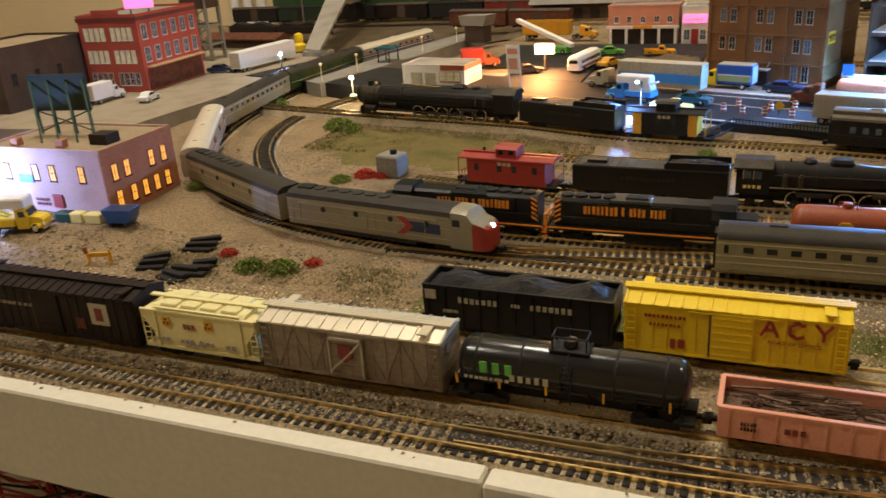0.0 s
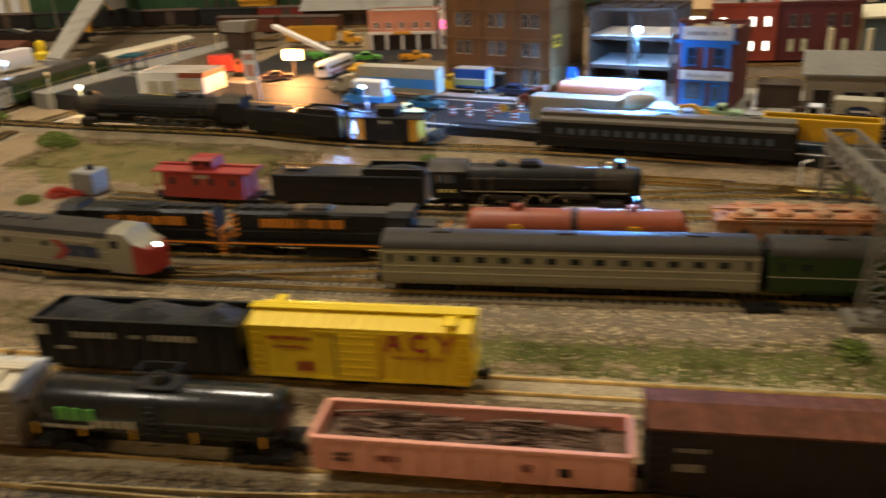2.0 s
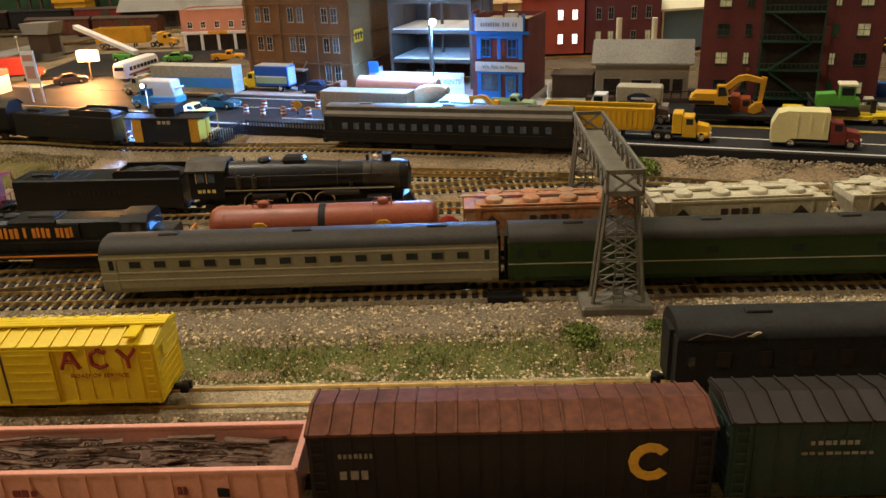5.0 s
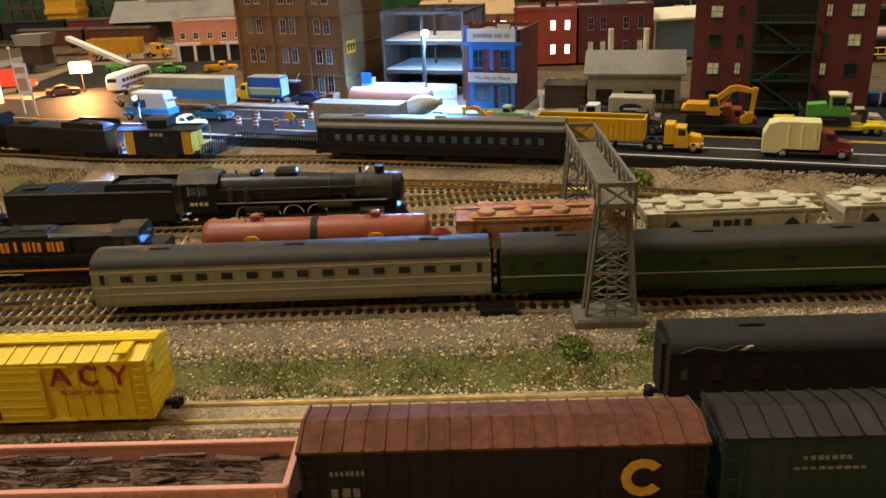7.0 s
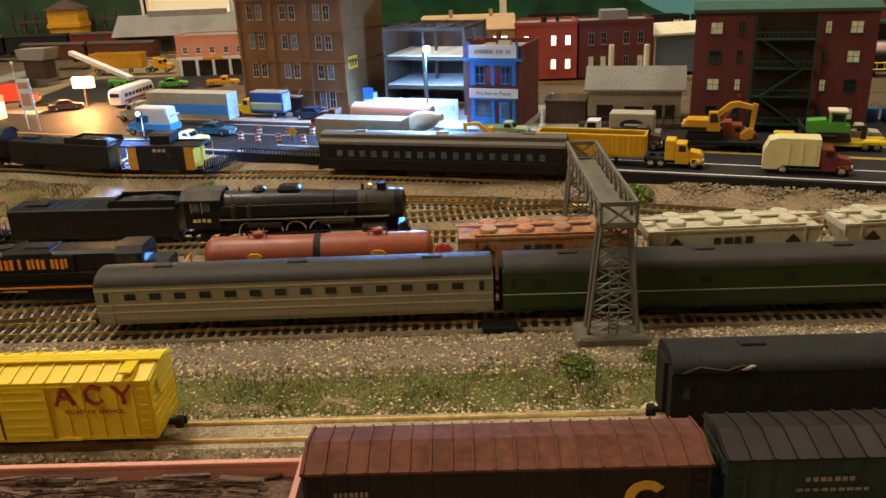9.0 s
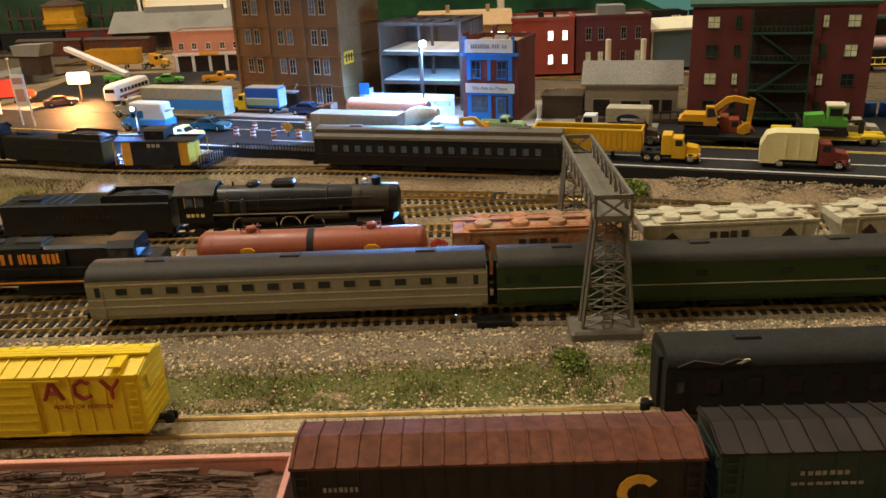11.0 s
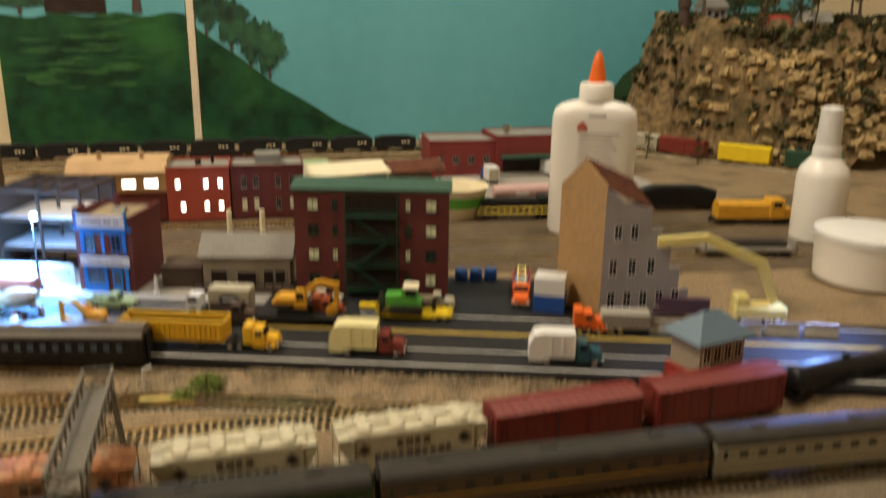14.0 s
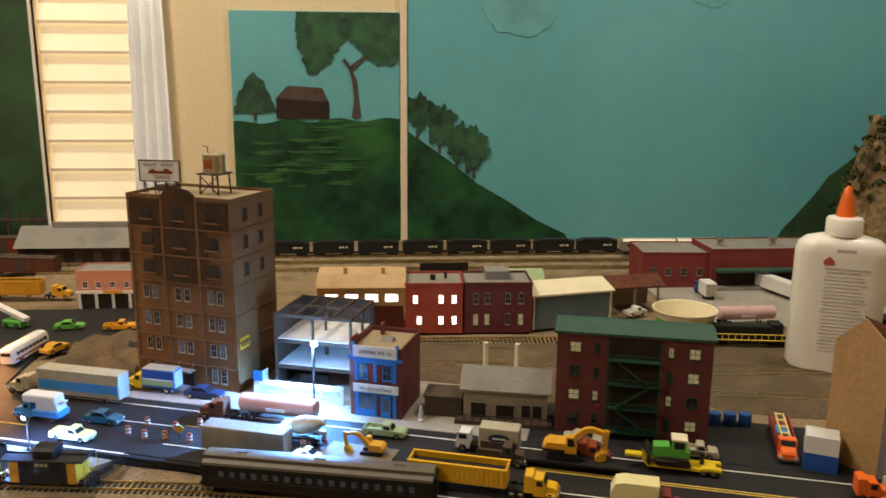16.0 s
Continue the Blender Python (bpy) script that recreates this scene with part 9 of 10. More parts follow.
part("clump", Shape().lathe((0, 0, 0), [(6, 0), (9, 3), (8, 7), (3, 10)], 9), "orange_plastic", pump)

# back yard trains
for k in range(9):
    x = -40 + k * 66
    dark = k < 8
    hp = thing("coal_hopper", "small black hopper on the back shelf track", "railway car", (x, 1262, 14), 0, "hoppers by the wall")
    part("body", Shape().box(-30, 30, -8, 8, 4, 19).box(-30.5, 30.5, -8.5, 8.5, 18, 19.4), "dull_black", hp)
    part("load", Shape().prism([(-27, 19.4), (-20, 22), (20, 22), (27, 19.4)], -7, 7, "y"), "coal", hp)
    letters(hp, "cream", 8, 22, -8.7, 13, 3, 3)
    running_gear(hp, 30, 10)
for k in range(5):
    x = 565 + k * 84
    pc = thing("passenger_car", "silver grey coach on the back track", "passenger car", (x, 1255 - k * 2, 14), -2, "coaches by the wall")
    part("body", Shape().box(-40, 40, -8, 8, 4, 19), "silver", pc)
    part("roof", Shape().prism([(-8.4, 19), (-5, 22), (5, 22), (8.4, 19)], -40, 40), "silver_roof", pc)
    for i in range(9):
        part("window", Shape().box(-33 + i * 8, -29 + i * 8, -8.3, -7.9, 11, 15), "glass_dark", pc)
    running_gear(pc, 40, 12)
for x, y, t, m, lab in ((905, 1150, -58, "maroon", "dark red boxcar on the curve below the rocks"), (960, 1075, -50, "yellow", "yellow boxcar on the curve below the rocks"), (1020, 1005, -46, "dark_green", "green boxcar on the curve below the rocks"), (868, 1215, -62, "hopper_grey", "grey boxcar on the curve below the rocks")):
    c = thing("boxcar", lab, "railway car", (x, y, 12), t, "cars on the far curve")
    part("body", Shape().box(-36, 36, -9, 9, 4, 24), m, c)
    part("roof", Shape().prism([(-9.6, 24), (0, 27), (9.6, 24)], -36.6, 36.6), m, c)
    part("door", Shape().box(-7, 7, -9.7, -9.0, 5, 23), m, c)
    running_gear(c, 36, 12)
c = thing("diesel_locomotive", "yellow diesel locomotive with dark windows", "locomotive", (770, 778, 10), -10)
part("body", Shape().prism([(-8, 6), (-8, 20), (-5, 23), (5, 23), (8, 20), (8, 6)], -40, 26), "cat_yellow", c)
part("cab", Shape().box(14, 30, -9, 9, 6, 26, 1.2), "cat_yellow", c)
part("cab_window", Shape().box(18, 26, -9.3, -8.9, 18, 23), "glass_dark", c)
part("nose", Shape().box(30, 40, -7, 7, 6, 16, 1.5), "cat_yellow", c)
part("frame", Shape().box(-42, 42, -9, 9, 3.6, 6), "dull_black", c)
running_gear(c, 42, 14)
c = thing("coal_hopper", "black hopper car behind the yellow locomotive", "railway car", (722, 850, 10), -10)
part("body", Shape().box(-42, 42, -9, 9, 4, 22), "dull_black", c)
part("load", Shape().prism([(-39, 22), (-25, 26), (25, 26), (39, 22)], -8, 8, "y"), "coal", c)
running_gear(c, 42, 12)
c = thing("flat_car", "grey flat car on the siding", "railway car", (695, 676, 10), -12)
part("deck", Shape().box(-42, 42, -9, 9, 5, 8).box(-42, -40, -9, 9, 8, 14).box(40, 42, -9, 9, 8, 14), "concrete", c)
part("load", Shape().rod((-34, -3, 11), (34, -3, 11), 3).rod((-34, 4, 11), (34, 4, 11), 3), "iron", c)
running_gear(c, 42, 12)
c = thing("diesel_locomotive", "black diesel locomotive with yellow handrails", "locomotive", (534, 845, 10), -8)
part("hood", Shape().box(-38, 22, -6, 6, 7, 21, 1), "dull_black", c)
part("cab", Shape().box(22, 34, -8, 8, 7, 24, 1), "dull_black", c)
part("frame", Shape().box(-42, 42, -9, 9, 5, 7), "dull_black", c)
rl = Shape()
for i in range(12):
    rl.rod((-40 + i * 6.6, -8.8, 7), (-40 + i * 6.6, -8.8, 13), 0.4, n=4)
rl.rod((-40, -8.8, 13), (36, -8.8, 13), 0.5, n=4).rod((-42, -9.2, 7), (42, -9.2, 7), 0.6, n=4)
part("handrail", rl, "yellow", c, "yellow handrail")
running_gear(c, 42, 14)

# rocky mountain with trees and a farm
rock = Shape()
nxr, nyr = 90, 46
vs = []
for j in range(nyr + 1):
    for i in range(nxr + 1):
        x, y = 770 + 720 * i / nxr, 1020 + 376 * j / nyr
        edge = min(1, max(0, (x - 846 - max(0, (1240 - y) * 0.9) - max(0, (y - 1260) * 0.75)) / 52)) * min(1, max(0, (y - 1040 + (x - 1000) * 0.25) / 110))
        h = 190 * edge ** 0.7
        h += 34 * edge * noise.noise(Vector((x * 0.012, y * 0.012, 2))) + 26 * edge * abs(noise.noise(Vector((x * 0.035, y * 0.035, 7)))) + 10 * edge * noise.noise(Vector((x * 0.1, y * 0.1, 1)))
        t = math.floor(h / 26) * 26
        h = t + 26 * min(1, max(0, (h - t) / 26)) ** 3 * 0.8 + (h - t) * 0.2
        vs.append((x + 7 * noise.noise(Vector((x * 0.06, y * 0.06, 11))), y + 7 * noise.noise(Vector((x * 0.06, y * 0.06, 17))), 2 + h))
rock.add(vs, [(j * (nxr + 1) + i, j * (nxr + 1) + i + 1, (j + 1) * (nxr + 1) + i + 1, (j + 1) * (nxr + 1) + i) for j in range(nyr) for i in range(nxr)])
hill_side = tagged(part("mountain", rock, "rock", None), "tan plaster rock cliff with ledges", "rock", kind="structure")
rnd = random.Random(41)
chunks = []
for k in range(5):
    n = 7
    ring = [(math.cos(6.283 * i / n) * rnd.uniform(0.7, 1.2), math.sin(6.283 * i / n) * rnd.uniform(0.6, 1.0)) for i in range(n)]
    me = Shape().add([(x * 10, y * 9, -5) for x, y in ring] + [(x * 9 + rnd.uniform(-2, 2), y * 7, rnd.uniform(4, 8)) for x, y in ring], [(i, (i + 1) % n, n + (i + 1) % n, n + i) for i in range(n)] + [tuple(range(n - 1, -1, -1)), tuple(range(n, 2 * n))]).mesh("boulder")
    me.materials.append(M["cream_rock"])
    chunks.append(me)
face = [p for p in vs if 18 < p[2] < 165 and p[0] > 925 and p[1] < 1290 and noise.noise(Vector((p[0] * 0.02, p[2] * 0.03, 5))) > -0.25]
for k in range(280):
    p = rnd.choice(face)
    ob = part("boulder", rnd.choice(chunks), "", hill_side)
    ob.matrix_basis = pose(p[0] * MM, (p[1] - 3) * MM, p[2] * MM, rnd.uniform(-40, 10), rnd.uniform(-20, 20), rnd.uniform(0, 360)) @ Matrix.Diagonal((rnd.uniform(0.5, 1.5), rnd.uniform(0.4, 1.0), rnd.uniform(0.4, 1.2), 1))


def rock_top(x, y):
    best = min(vs, key=lambda p: (p[0] - x) ** 2 + (p[1] - y) ** 2)
    return best[2]


def tree(x, y, z, high, seed, lean=0.0, bare=False):
    rnd = random.Random(seed)
    root = thing("tree", "ragged dark green model tree on the rocks" if not bare else "thin half-bare model tree", "tree", (x, y, z - 2), rnd.uniform(0, 360), "trees on the mountain")
    tk = Shape().rod((0, 0, 0), (lean * high, 0, high * 0.6), high * 0.035, high * 0.018, 7).rod((lean * high, 0, high * 0.6), (lean * high * 1.3, 0, high), high * 0.018, high * 0.006, 6)
    cr = Shape()
    for k in range(12):
        t = rnd.uniform(0.35, 1)
        a = rnd.uniform(0, 6.28)
        l = high * rnd.uniform(0.14, 0.3) * (1.3 - t)
        b0 = Vector((lean * high * t, 0, high * t * 0.98))
        b1 = b0 + Vector((math.cos(a) * l, math.sin(a) * l, l * 0.4))
        tk.rod(b0, b1, high * 0.008, high * 0.004, 4)
        for q in range(10 if bare else 34):
            c = b0.lerp(b1, rnd.uniform(0.3, 1.15)) + Vector((rnd.gauss(0, 1), rnd.gauss(0, 1), rnd.gauss(0, 1))) * high * 0.045
            s = high * rnd.uniform(0.012, 0.03)
            d1 = Vector((rnd.gauss(0, 1), rnd.gauss(0, 1), rnd.gauss(0, 1))).normalized() * s
            d2 = Vector((rnd.gauss(0, 1), rnd.gauss(0, 1), rnd.gauss(0, 1))).normalized() * s
            cr.add([c - d1, c + d2, c + d1, c - d2], [(0, 1, 2, 3)])
    part("trunk", tk, "bark", root)
    part("crown", cr, "leaf", root)


for k, (x, y, h, bare) in enumerate(((880, 1230, 70, True), (905, 1190, 60, True), (930, 1160, 66, False), (1000, 1130, 80, False), (960, 1220, 90, False), (1040, 1180, 84, False), (1080, 1120, 70, False), (1120, 1200, 90, False), (1160, 1140, 80, False), (1210, 1180, 90, False), (1050, 1260, 90, False), (1130, 1280, 84, False), (1000, 1280, 80, False), (1240, 1100, 80, False), (1180, 1060, 70, False), (850, 1160, 46, False), (905, 1105, 44, False), (1090, 1050, 50, False), (1300, 1150, 84, False), (1330, 1230, 90, False))):
    tree(x, y, rock_top(x, y), h, k, 0.05, bare)
for k, (x, y, s, m, lab) in enumerate(((990, 1250, 1.0, "grey_wall", "small grey barn on the mountain"), (1100, 1240, 1.0, "red_paint", "small red barn on the mountain"), (1180, 1250, 1.1, "cream", "cream farmhouse on the mountain"))):
    hb = thing("farm_house", lab, "house", (x, y, rock_top(x, y) - 4), 10 - k * 12, "mountain farm", size=s)
    part("wall", Shape().box(-22, 22, -14, 14, 0, 20), m, hb)
    part("roof", Shape().prism([(-17, 19), (0, 34), (17, 19)], -24, 24), m if k == 1 else "roof_grey", hb)
    part("door", Shape().box(-4, 4, -14.5, -14, 0, 12), "soot_and_shade_black", hb)
    for x0 in (-14, 12):
        part("window", Shape().box(x0 - 3, x0 + 3, -14.5, -14, 8, 14), "glass_dark", hb)
wm = thing("windmill_tower", "brown stone tower with round top on the mountain", "tower", (935, 1235, rock_top(935, 1235) - 4), 0)
part("shaft", Shape().lathe((0, 0, 0), [(9, 0), (8, 40), (10, 42), (10, 54), (4, 58)], 14), "dark_brown", wm)

fol = Shape()
rnd = random.Random(77)
for k in range(9000):
    p = rnd.choice(vs)
    if p[2] < 14 or noise.noise(Vector((p[0] * 0.014, p[1] * 0.014, p[2] * 0.02))) < -0.16:
        continue
    c = Vector(p) + Vector((rnd.uniform(-6, 6), rnd.uniform(-6, 6), rnd.uniform(0, 6)))
    for q in range(3):
        d1 = Vector((rnd.gauss(0, 1), rnd.gauss(0, 1), rnd.gauss(0, 1))).normalized() * rnd.uniform(3, 8)
        d2 = Vector((rnd.gauss(0, 1), rnd.gauss(0, 1), rnd.gauss(0, 1))).normalized() * rnd.uniform(3, 8)
        fol.add([c - d1, c + d2, c + d1, c - d2], [(0, 1, 2, 3)])
tagged(part("scrub", fol, "leaf"), "olive scrub growing over the rocks", "shrubs", kind="stuff")

# ---- scattered stones, grass and debris of the yard ----
def scatter(name, label, category, material, count, seed, where, size, flat=0.7, blades=False, parent=None):
    """Many tiny stones or blades in one mesh; where(rnd) gives a place or None."""
    rnd = random.Random(seed)
    v, f = [], []
    made = 0
    while made < count:
        p = where(rnd)
        made += 1
        if p is None:
            continue
        x, y, z = p
        s = rnd.uniform(*size)
        k = len(v)
        if blades:
            a, l = rnd.uniform(0, 6.28), rnd.uniform(0.0, 0.7)
            dx, dy = math.cos(a), math.sin(a)
            v += [(x - dy * s * 0.14, y + dx * s * 0.14, z), (x + dy * s * 0.14, y - dx * s * 0.14, z), (x + dx * s * l, y + dy * s * l, z + s)]
            f.append((k, k + 1, k + 2))
        else:
            a = rnd.uniform(0, 6.28)
            c, d = math.cos(a) * s, math.sin(a) * s
            j = [rnd.uniform(0.7, 1.3) for _ in range(6)]
            v += [(x + c * j[0], y + d * j[0], z), (x - d * j[1], y + c * j[1], z), (x - c * j[2], y - d * j[2], z), (x + d * j[3], y - c * j[3], z), (x + c * 0.3, y + d * 0.3, z + s * flat * j[4]), (x, y, z - s * 0.5)]
            f += [(k, k + 1, k + 4), (k + 1, k + 2, k + 4), (k + 2, k + 3, k + 4), (k + 3, k, k + 4), (k + 1, k, k + 5), (k + 2, k + 1, k + 5), (k + 3, k + 2, k + 5), (k, k + 3, k + 5)]
    me = bpy.data.meshes.new(name)
    me.from_pydata([(a * MM, b * MM, c * MM) for a, b, c in v], [], f)
    me.materials.append(M[material])
    ob = new(name, me)
    return tagged(ob, label, category, "", "stuff")


def isle(m):
    """Lets each loose piece of a joined mesh differ a little."""
    nt = M[m].node_tree
    b = nt.nodes["Principled BSDF"]
    src = b.inputs["Base Color"].links[0].from_socket
    g = nt.nodes.new("ShaderNodeNewGeometry")
    r = nt.nodes.new("ShaderNodeValToRGB")
    r.color_ramp.elements[0].color, r.color_ramp.elements[1].color = (0.4, 0.4, 0.4, 1), (1.5, 1.45, 1.35, 1)
    nt.links.new(g.outputs["Random Per Island"], r.inputs[0])
    mx = nt.nodes.new("ShaderNodeMix")
    mx.data_type, mx.blend_type = "RGBA", "MULTIPLY"
    mx.inputs[0].default_value = 1.0
    nt.links.new(src, mx.inputs[6])
    nt.links.new(r.outputs[0], mx.inputs[7])
    nt.links.new(mx.outputs[2], b.inputs["Base Color"])


for m in ("stone", "pale_stone", "grass", "bush", "red_bush", "leaf"):
    isle(m)


def gz(x, y):
    n = noise.noise(Vector((x * 0.02, y * 0.02, 0))) * 1.4 + noise.noise(Vector((x * 0.09, y * 0.09, 3))) * 0.8
    return ground_z(x, y) + n - 0.8


bank = Shape()
nb = 120
vs = []
for i in range(nb + 1):
    x = -160 + 900 * i / nb
    w = noise.noise(Vector((x * 0.03, 5, 0))) * 4
    for y, z in ((362, -4.2), (358, -2.6), (350 + w, -2.2), (340 + w, -3.0), (331 + w, -4.6)):
        vs.append((x, y, z + noise.noise(Vector((x * 0.15, y * 0.15, 8))) * 0.7))
bank.add(vs, [(i * 5 + k, i * 5 + k + 1, i * 5 + k + 6, i * 5 + k + 5) for i in range(nb) for k in range(4)])
structure("gravel_bank", bank, "gravel", "grey gravel shoulder along the main line", "ground", True)


def in_bank(r):
    x, y = r.uniform(-150, 420), r.uniform(333, 362)
    return x, y, -2.9 - max(0, (345 - y)) * 0.1


scatter("bank_gravel", "loose grey gravel along the main line", "gravel", "stone", 15000, 1, in_bank, (0.6, 1.5))
scatter("ballast_gravel", "loose tan ballast between the front tracks", "gravel", "stone", 14000, 2, lambda r: (lambda x, y: (x, y, gz(x, y)))(r.uniform(-420, 330), r.choice((r.uniform(226, 240), r.uniform(226, 242), r.uniform(255, 290)))), (0.4, 1.1))
scatter("front_gravel", "dirty gravel half burying the ties of the front track", "gravel", "stone", 15000, 12, lambda r: (lambda x, y: (x, y, RAIL_Z - 1.75) if noise.noise(Vector((x * 0.02, y * 0.05, 3))) > r.uniform(-0.5, 0.1) else None)(r.uniform(-440, 320), r.choice((r.gauss(221, 5.5), r.gauss(221, 4), r.gauss(233, 5)))), (0.4, 1.0))
scatter("pale_grit", "pale grit strewn between the front tracks", "gravel", "pale_stone", 5200, 13, lambda r: (lambda x, y: (x, y, gz(x, y) + 0.3) if noise.noise(Vector((x * 0.03, y * 0.06, 8))) > r.uniform(-0.3, 0.4) else None)(r.uniform(-430, 330), r.uniform(226, 290)), (0.3, 0.75))
scatter("bank_grit", "pale stones on the gravel shoulder", "gravel", "pale_stone", 5200, 14, lambda r: (lambda p: (p[0], p[1], p[2] + 0.3))(in_bank(r)), (0.45, 1.05))
scatter("slope_grass", "mossy green tufts on the slope by the curve", "grass", "grass", 26000, 15, lambda r: (lambda x, y: (x, y, gz(x, y) - 0.1) if noise.noise(Vector((x * 0.025, y * 0.04, 6))) > r.uniform(-0.25, 0.3) else None)(r.uniform(-330, -120), r.uniform(298, 352)), (0.6, 1.8), blades=True)
scatter("track_gravel", "pale ballast grains between the ties", "gravel", "pale_stone", 20000, 3, lambda r: (r.uniform(-420, 420), r.choice((r.gauss(247, 7), r.gauss(296, 6), r.gauss(296, 8))), RAIL_Z - 1.6), (0.35, 0.8))


def patch(x0, x1, y0, y1, thr=0.0, seed=0.0):
    def where(r):
        x, y = r.uniform(x0, x1), r.uniform(y0, y1)
        if noise.noise(Vector((x * 0.03, y * 0.05, seed))) < thr * r.uniform(0.4, 1.4) - 0.12:
            return None
        return x, y, gz(x, y) - 0.2
    return where


strip = []
for i in range(201):
    x = -150 + 580 * i / 200
    w = noise.noise(Vector((x * 0.03, 5, 0))) * 4 + noise.noise(Vector((x * 0.11, 2, 0))) * 3
    v = noise.noise(Vector((x * 0.05, 9, 0))) * 4
    for k, y in enumerate((304 + v, 307 + v, 313, 319, 325, 331, 336 + w * 0.6, 340 + w)):
        base = max(gz(x, y), -2.3 - max(0.0, 345 - y) * 0.16)
        rough_z = noise.noise(Vector((x * 0.2, y * 0.2, 7))) * 0.7
        strip.append((x, y, base + (-0.9 if k in (0, 7) else 0.25) + rough_z))
structure("grass_strip", Shape().add(strip, [(i * 8 + k, i * 8 + 8 + k, i * 8 + 9 + k, i * 8 + 1 + k) for i in range(200) for k in range(7)]), "moss", "mossy olive green turf strip beside the track", "ground", True)


def on_strip(r):
    x, y = r.uniform(-145, 425), r.uniform(306, 338)
    if noise.noise(Vector((x * 0.04, y * 0.06, 1))) < r.uniform(-0.7, 0.35):
        return None
    return x, y, max(gz(x, y), -2.3 - max(0.0, 345 - y) * 0.16) - 0.2


scatter("grass", "short green and straw grass beside the track", "grass", "grass", 90000, 4, on_strip, (0.6, 1.9), blades=True)
scatter("dry_stalks", "straw-coloured flecks in the grass", "grass", "pale_stone", 3600, 5, lambda r: (lambda x, y: (x, y, max(gz(x, y), -2.3 - max(0.0, 345 - y) * 0.16) + 0.4))(r.uniform(0, 430), 302 + 30 * r.random() ** 2.2), (0.28, 0.7))
scatter("meadow_grass", "short brown-green turf inside the curve", "grass", "turf", 30000, 6, lambda r: (lambda x, y: (x, y, gz(x, y)) if 540 + (x + 130) * -0.12 < y < 630 - (x + 130) * 0.12 else None)(r.uniform(-360, -120), r.uniform(530, 660)), (0.8, 2.2), blades=True)
scatter("hillside_gravel", "loose brown stones on the slope by the curve", "gravel", "stone", 7000, 7, lambda r: (lambda x, y: (x, y, gz(x, y)) if y < 372 - 0.0 * x else None)(r.uniform(-470, -130), r.uniform(262, 375)), (0.4, 1.3))
scatter("inner_gravel", "tan stones inside the curve", "gravel", "stone", 8000, 8, lambda r: (lambda x, y: (x, y, gz(x, y)))(r.uniform(-470, 230), r.choice((r.uniform(430, 470), r.uniform(500, 560), r.uniform(430, 600)))), (0.4, 1.1))
scatter("street_verge", "pale gravel verge below the street", "gravel", "stone", 12000, 9, lambda r: (lambda p: (p[0], p[1], gz(*p)))(uv(r.uniform(100, 420), r.uniform(-150, -108))), (0.5, 1.2))


meadow = [(-358, 560), (-352, 640), (-300, 645), (-200, 624), (-112, 588), (-122, 550), (-220, 520), (-300, 528)]
mv = [(-240, 582, gz(-240, 582) + 1.2)]
for k in range(64):
    i, f = k // 8, (k % 8) / 8
    a, b = meadow[i], meadow[(i + 1) % 8]
    x, y = a[0] + (b[0] - a[0]) * f, a[1] + (b[1] - a[1]) * f
    x, y = x + 6 * noise.noise(Vector((x * 0.05, y * 0.05, 4))), y + 6 * noise.noise(Vector((x * 0.05, y * 0.05, 9)))
    for t in (0.5, 1.0):
        px, py = -240 + (x + 240) * t, 582 + (y - 582) * t
        mv.append((px, py, gz(px, py) + (1.2 if t < 1 else -0.4)))
mf = [(0, 1 + 2 * k, 1 + 2 * ((k + 1) % 64)) for k in range(64)] + [(1 + 2 * k, 2 + 2 * k, 2 + 2 * ((k + 1) % 64), 1 + 2 * ((k + 1) % 64)) for k in range(64)]
structure("meadow", Shape().add(mv, mf), "turf", "brown-green turf inside the track curve", "ground", True)


def bush(x, y, r, material="bush", label="low green clump of model foliage", seed=0):
    rnd = random.Random(seed)
    root = thing("bush", label, "bush", (x, y, gz(x, y) - 0.5), 0, "bushes")
    s = Shape()
    for k in range(1300):
        a, e = rnd.uniform(0, 6.28), rnd.uniform(0.05, 1.5)
        d = r * rnd.uniform(0.55, 1.05)
        c = Vector((math.cos(a) * math.cos(e) * d, math.sin(a) * math.cos(e) * d, math.sin(e) * d * 0.62))
        d1 = Vector((rnd.gauss(0, 1), rnd.gauss(0, 1), rnd.gauss(0, 1))).normalized() * r * 0.065
        d2 = Vector((rnd.gauss(0, 1), rnd.gauss(0, 1), rnd.gauss(0, 1))).normalized() * r * 0.065
        s.add([c - d1, c + d2, c + d1, c - d2], [(0, 1, 2, 3)])
    part("foliage", s, material, root)


for k, (x, y, r) in enumerate(((-256, 337, 9), (-238, 341, 10), (168, 336, 9), (196, 340, 7), (-360, 636, 15), (-345, 630, 11), (-478, 720, 13), (-280, 488, 8), (228, 528, 12), (214, 520, 8), (-62, 560, 9), (-40, 590, 8), (-365, 436, 7))):
    bush(x, y, r, seed=k)
for k, (x, y, r) in enumerate(((-268, 503, 9), (-255, 505, 7), (-280, 352, 6), (118, 462, 5), (-225, 352, 6))):
    bush(x, y, r, "red_bush", "small red flowered clump of foliage", 50 + k)

bk = thing("bumper_block", "grey concrete block at the end of the track", "bumper", (-250, 512, -4), -10)
part("block", Shape().box(-9, 9, -8, 8, 0, 15, 1.2), "roof_grey", bk)
part("chimney", Shape().rod((2, 0, 15), (2, 0, 18), 2.4, n=10), "dull_black", bk)
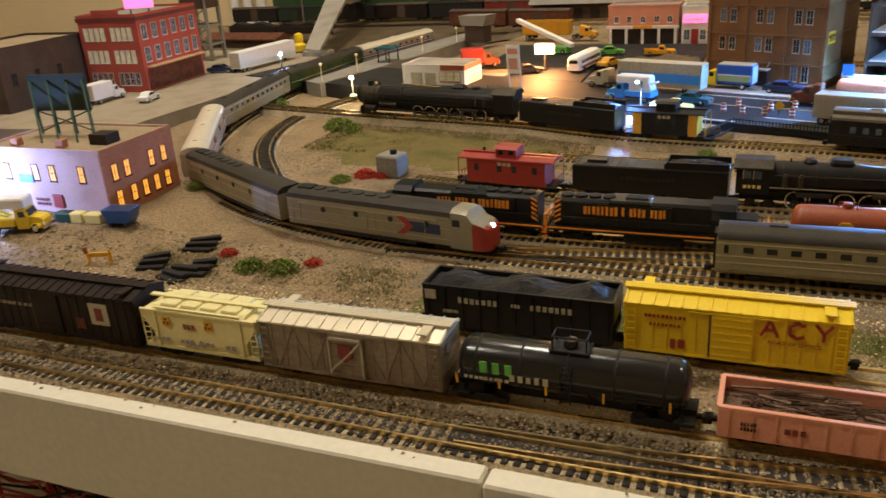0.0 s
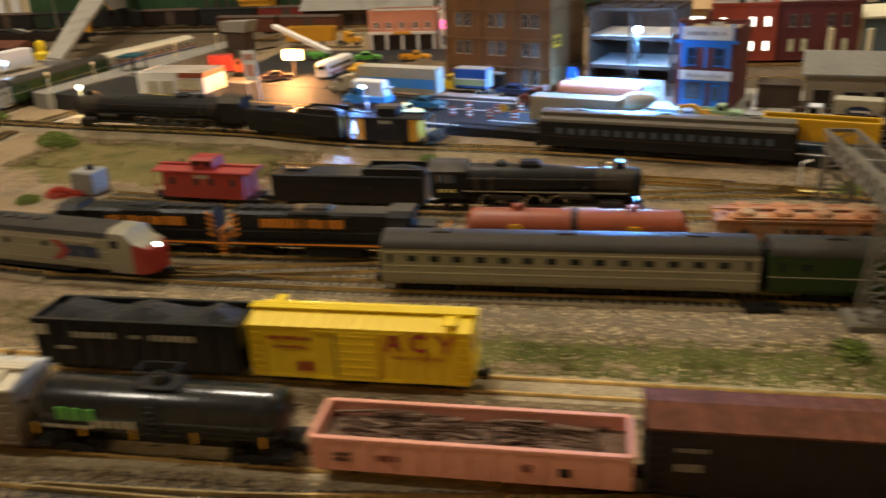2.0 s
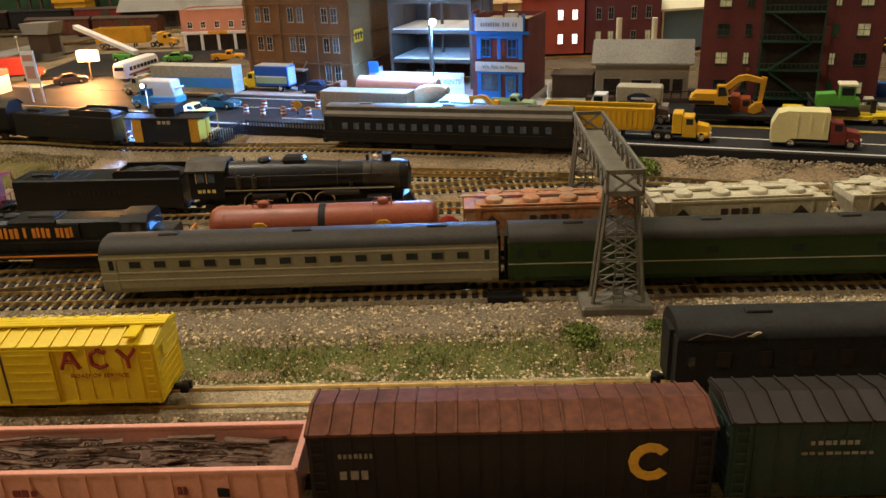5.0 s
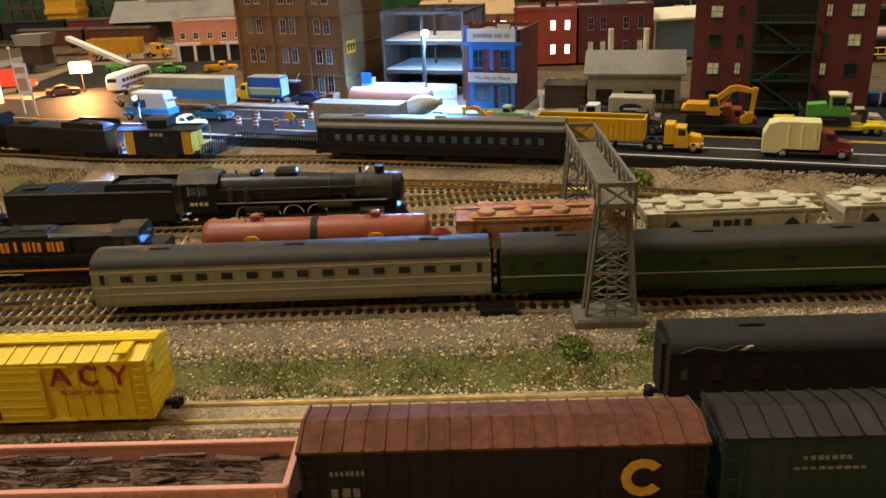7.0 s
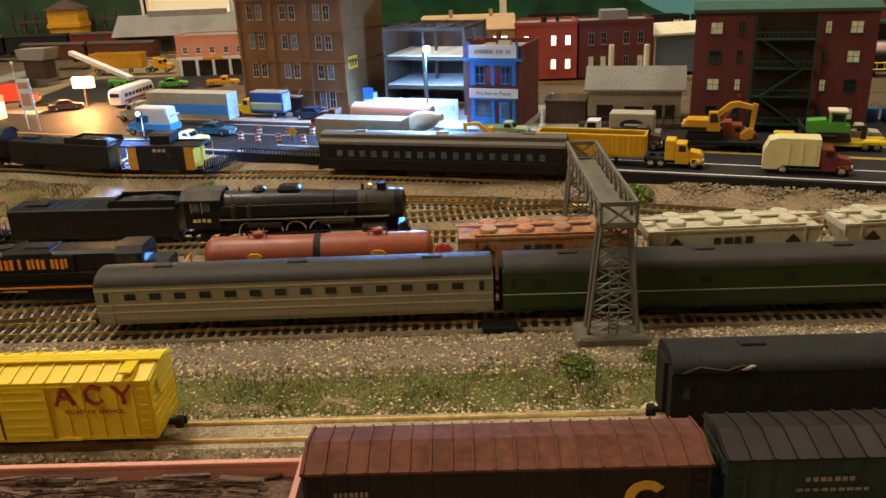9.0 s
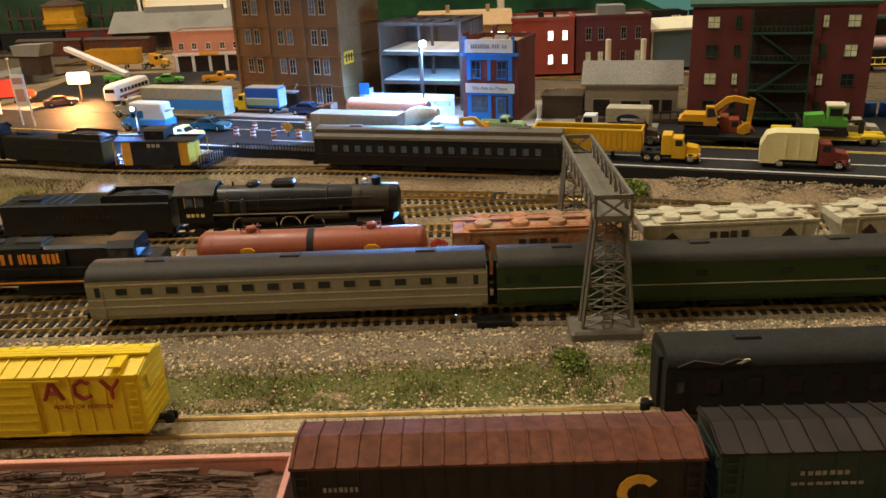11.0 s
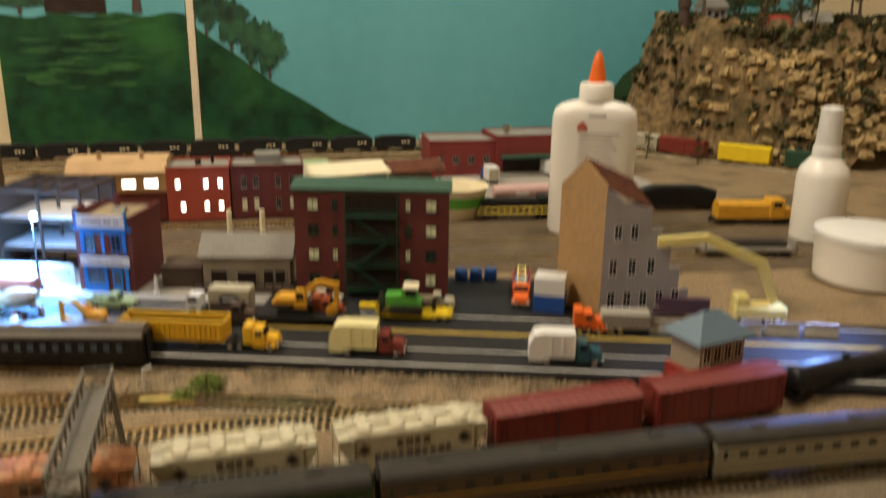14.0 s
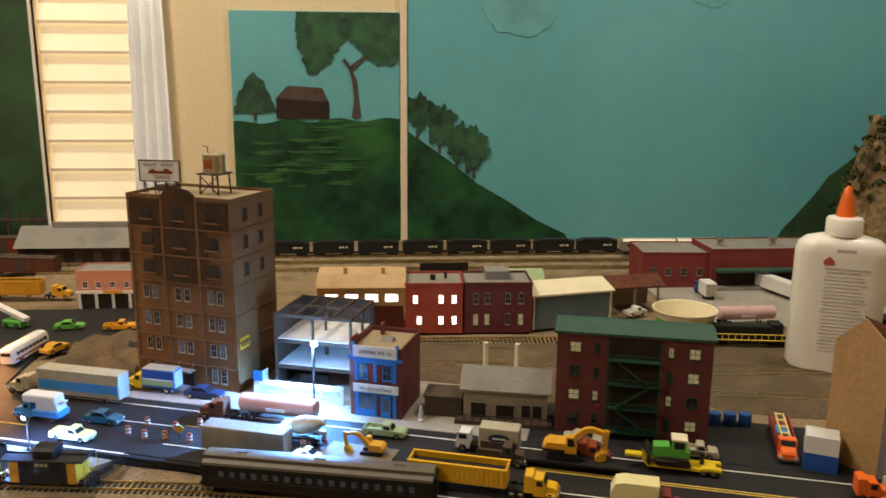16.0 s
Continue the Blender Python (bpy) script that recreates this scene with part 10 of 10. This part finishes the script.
for k, (x, y, t, l) in enumerate(((-304, 358, 20, 18), (-314, 328, 30, 15), (-290, 318, -10, 17), (-282, 327, 15, 13))):
    db = thing("timber_stack", "pile of dark tarred timber pieces", "timber", (x, y, gz(x, y) - 0.4), t, "timber heaps")
    for j in range(4):
        part("timber", Shape().box(-l / 2, l / 2, -2, 2, 0, 2.6, 0.3, j * 7 - 10, (j % 2 * 2, (j - 1.5) * 4, 2.2 * (j % 2))), "dull_black", db)
yb = thing("barricade", "small yellow road barricade", "barricade", (-343, 320, gz(-343, 320)), 20)
for x in (-6, 6):
    part("leg", Shape().rod((x, -2, 0), (x, 0, 9), 0.5).rod((x, 2, 0), (x, 0, 9), 0.5), "cat_yellow", yb)
part("board", Shape().box(-7, 7, -0.7, 0.7, 5, 7.4), "cat_yellow", yb)
part("red_flag", Shape().box(-8, -6, -0.8, 0.8, 7.4, 11), "tank_red", yb)
for x, y, t, m, lab in ((142, 366, 0, "dull_black", "black switch machine box beside the rails"), (-20, 430, 10, "dull_black", "black switch machine box beside the rails"), (40, 400, 8, "dull_black", "black switch machine box beside the rails")):
    sm = thing("switch_machine", lab, "switch machine", (x, y, -3.6), t, "switch machines")
    part("case", Shape().box(-7, 7, -3, 3, 0, 3.4, 0.6), m, sm)
    part("lever", Shape().rod((0, 0, 3), (3, 0, 4.4), 0.5), m, sm)
for x0, y0, x1, y1, m, lab in ((106, 384, 156, 382, "pale_yellow", "pale wooden strip lying between the tracks"), (120, 545, 157, 537, "dull_black", "dark plank lying between the rails"), (190, 521, 218, 518, "pale_yellow", "pale wooden strip lying between the tracks"), (-40, 425, 20, 428, "concrete", "grey flat strip between the tracks"), (-120, 388, -60, 398, "rail", "loose brass rail beside the switch")):
    pk = thing("plank", lab, "plank", (0, 0, 0), 0, "loose strips")
    d = Vector((y0 - y1, x1 - x0, 0)).normalized() * 1.5
    part("strip", Shape().prism([(x0 - d.x, y0 - d.y), (x1 - d.x, y1 - d.y), (x1 + d.x, y1 + d.y), (x0 + d.x, y0 + d.y)], -3.6, -1.2, "z"), m, pk)
hs = thing("white_switch_stand", "small white plastic switch stand", "switch stand", (122, 428, -2), 0)
part("base", Shape().box(-6, 6, -3, 3, 0, 2, 0.4), "white", hs)
part("arrow", Shape().prism([(-4, 2), (4, 4), (5, 7), (-3, 6)], -1, 1, "y"), "white", hs)
ps = thing("clearance_post", "bent white clearance post by the track", "post", (192, 532, -3), 0)
part("post", Shape().rod((0, 0, 0), (0, 0, 15), 0.7).rod((0, 0, 15), (5, 0, 17), 0.7), "white", ps)
cs = thing("crossing_light", "small lit crossing signal by the curve", "signal", (-398, 740, 2), 0)
part("post", Shape().rod((0, 0, 0), (0, 0, 18), 0.7), "cream", cs)
part("base", Shape().lathe((0, 0, 0), [(4, 0), (3, 2), (0.6, 3)], 12), "cream", cs)
part("lamp_head", Shape().lathe((0, 0, 17), [(0.6, 0), (2, 1), (2, 3), (0.6, 4)], 10), "headlight", cs, "glowing warm lamp", True)

# wires hanging under the table, and the table's legs
for k in range(64):
    rnd = random.Random(900 + k)
    cu = bpy.data.curves.new("wire", "CURVE")
    cu.dimensions, cu.bevel_depth, cu.bevel_resolution = "3D", 0.0009, 2
    sp = cu.splines.new("BEZIER")
    x0 = rnd.uniform(-480, -200)
    pts = [(x0 + rnd.uniform(-60, 60) * j + 30 * j, rnd.uniform(240, 330), -64 - rnd.uniform(15, 130) * math.sin(math.pi * (j + 0.4) / 4.8) - 5 * j) for j in range(5)]
    sp.bezier_points.add(4)
    for q, p in zip(sp.bezier_points, pts):
        q.co = [c * MM for c in p]
        q.handle_left_type = q.handle_right_type = "AUTO"
    ob = new("wire", cu)
    cu.materials.append(M["wire_red" if k % 3 else "wire_black"])
    tagged(ob, "thin red wire looped under the table" if k % 3 else "thin black wire looped under the table", "wire", "wires under the table")
for x in (-900, -330, 300, 1000):
    lg = thing("table_leg", "wooden leg of the layout table", "table leg", (x, 300, -940), 0, "table legs")
    part("post", Shape().box(-35, 35, -20, 20, 0, 910), "plywood", lg)

LINES.update({
    "back_one": [(-300, 1262), (500, 1262), (800, 1250), (900, 1160), (1010, 1010)],
    "back_two": [(-300, 1225), (520, 1215), (760, 1190)],
    "back_three": [(-300, 1180), (520, 1170), (720, 1140)],
    "middle_one": [(60, 884), (340, 874), (534, 847), (820, 840)],
    "middle_two": [(190, 815), (480, 766), (770, 780), (900, 770)],
    "middle_three": [(430, 722), (695, 678), (900, 650)],
})

# ---- tracks, with their single ties ----
for key in LINES:
    railway(key, key in ("front", "siding", "team", "main", "yard", "steam"))
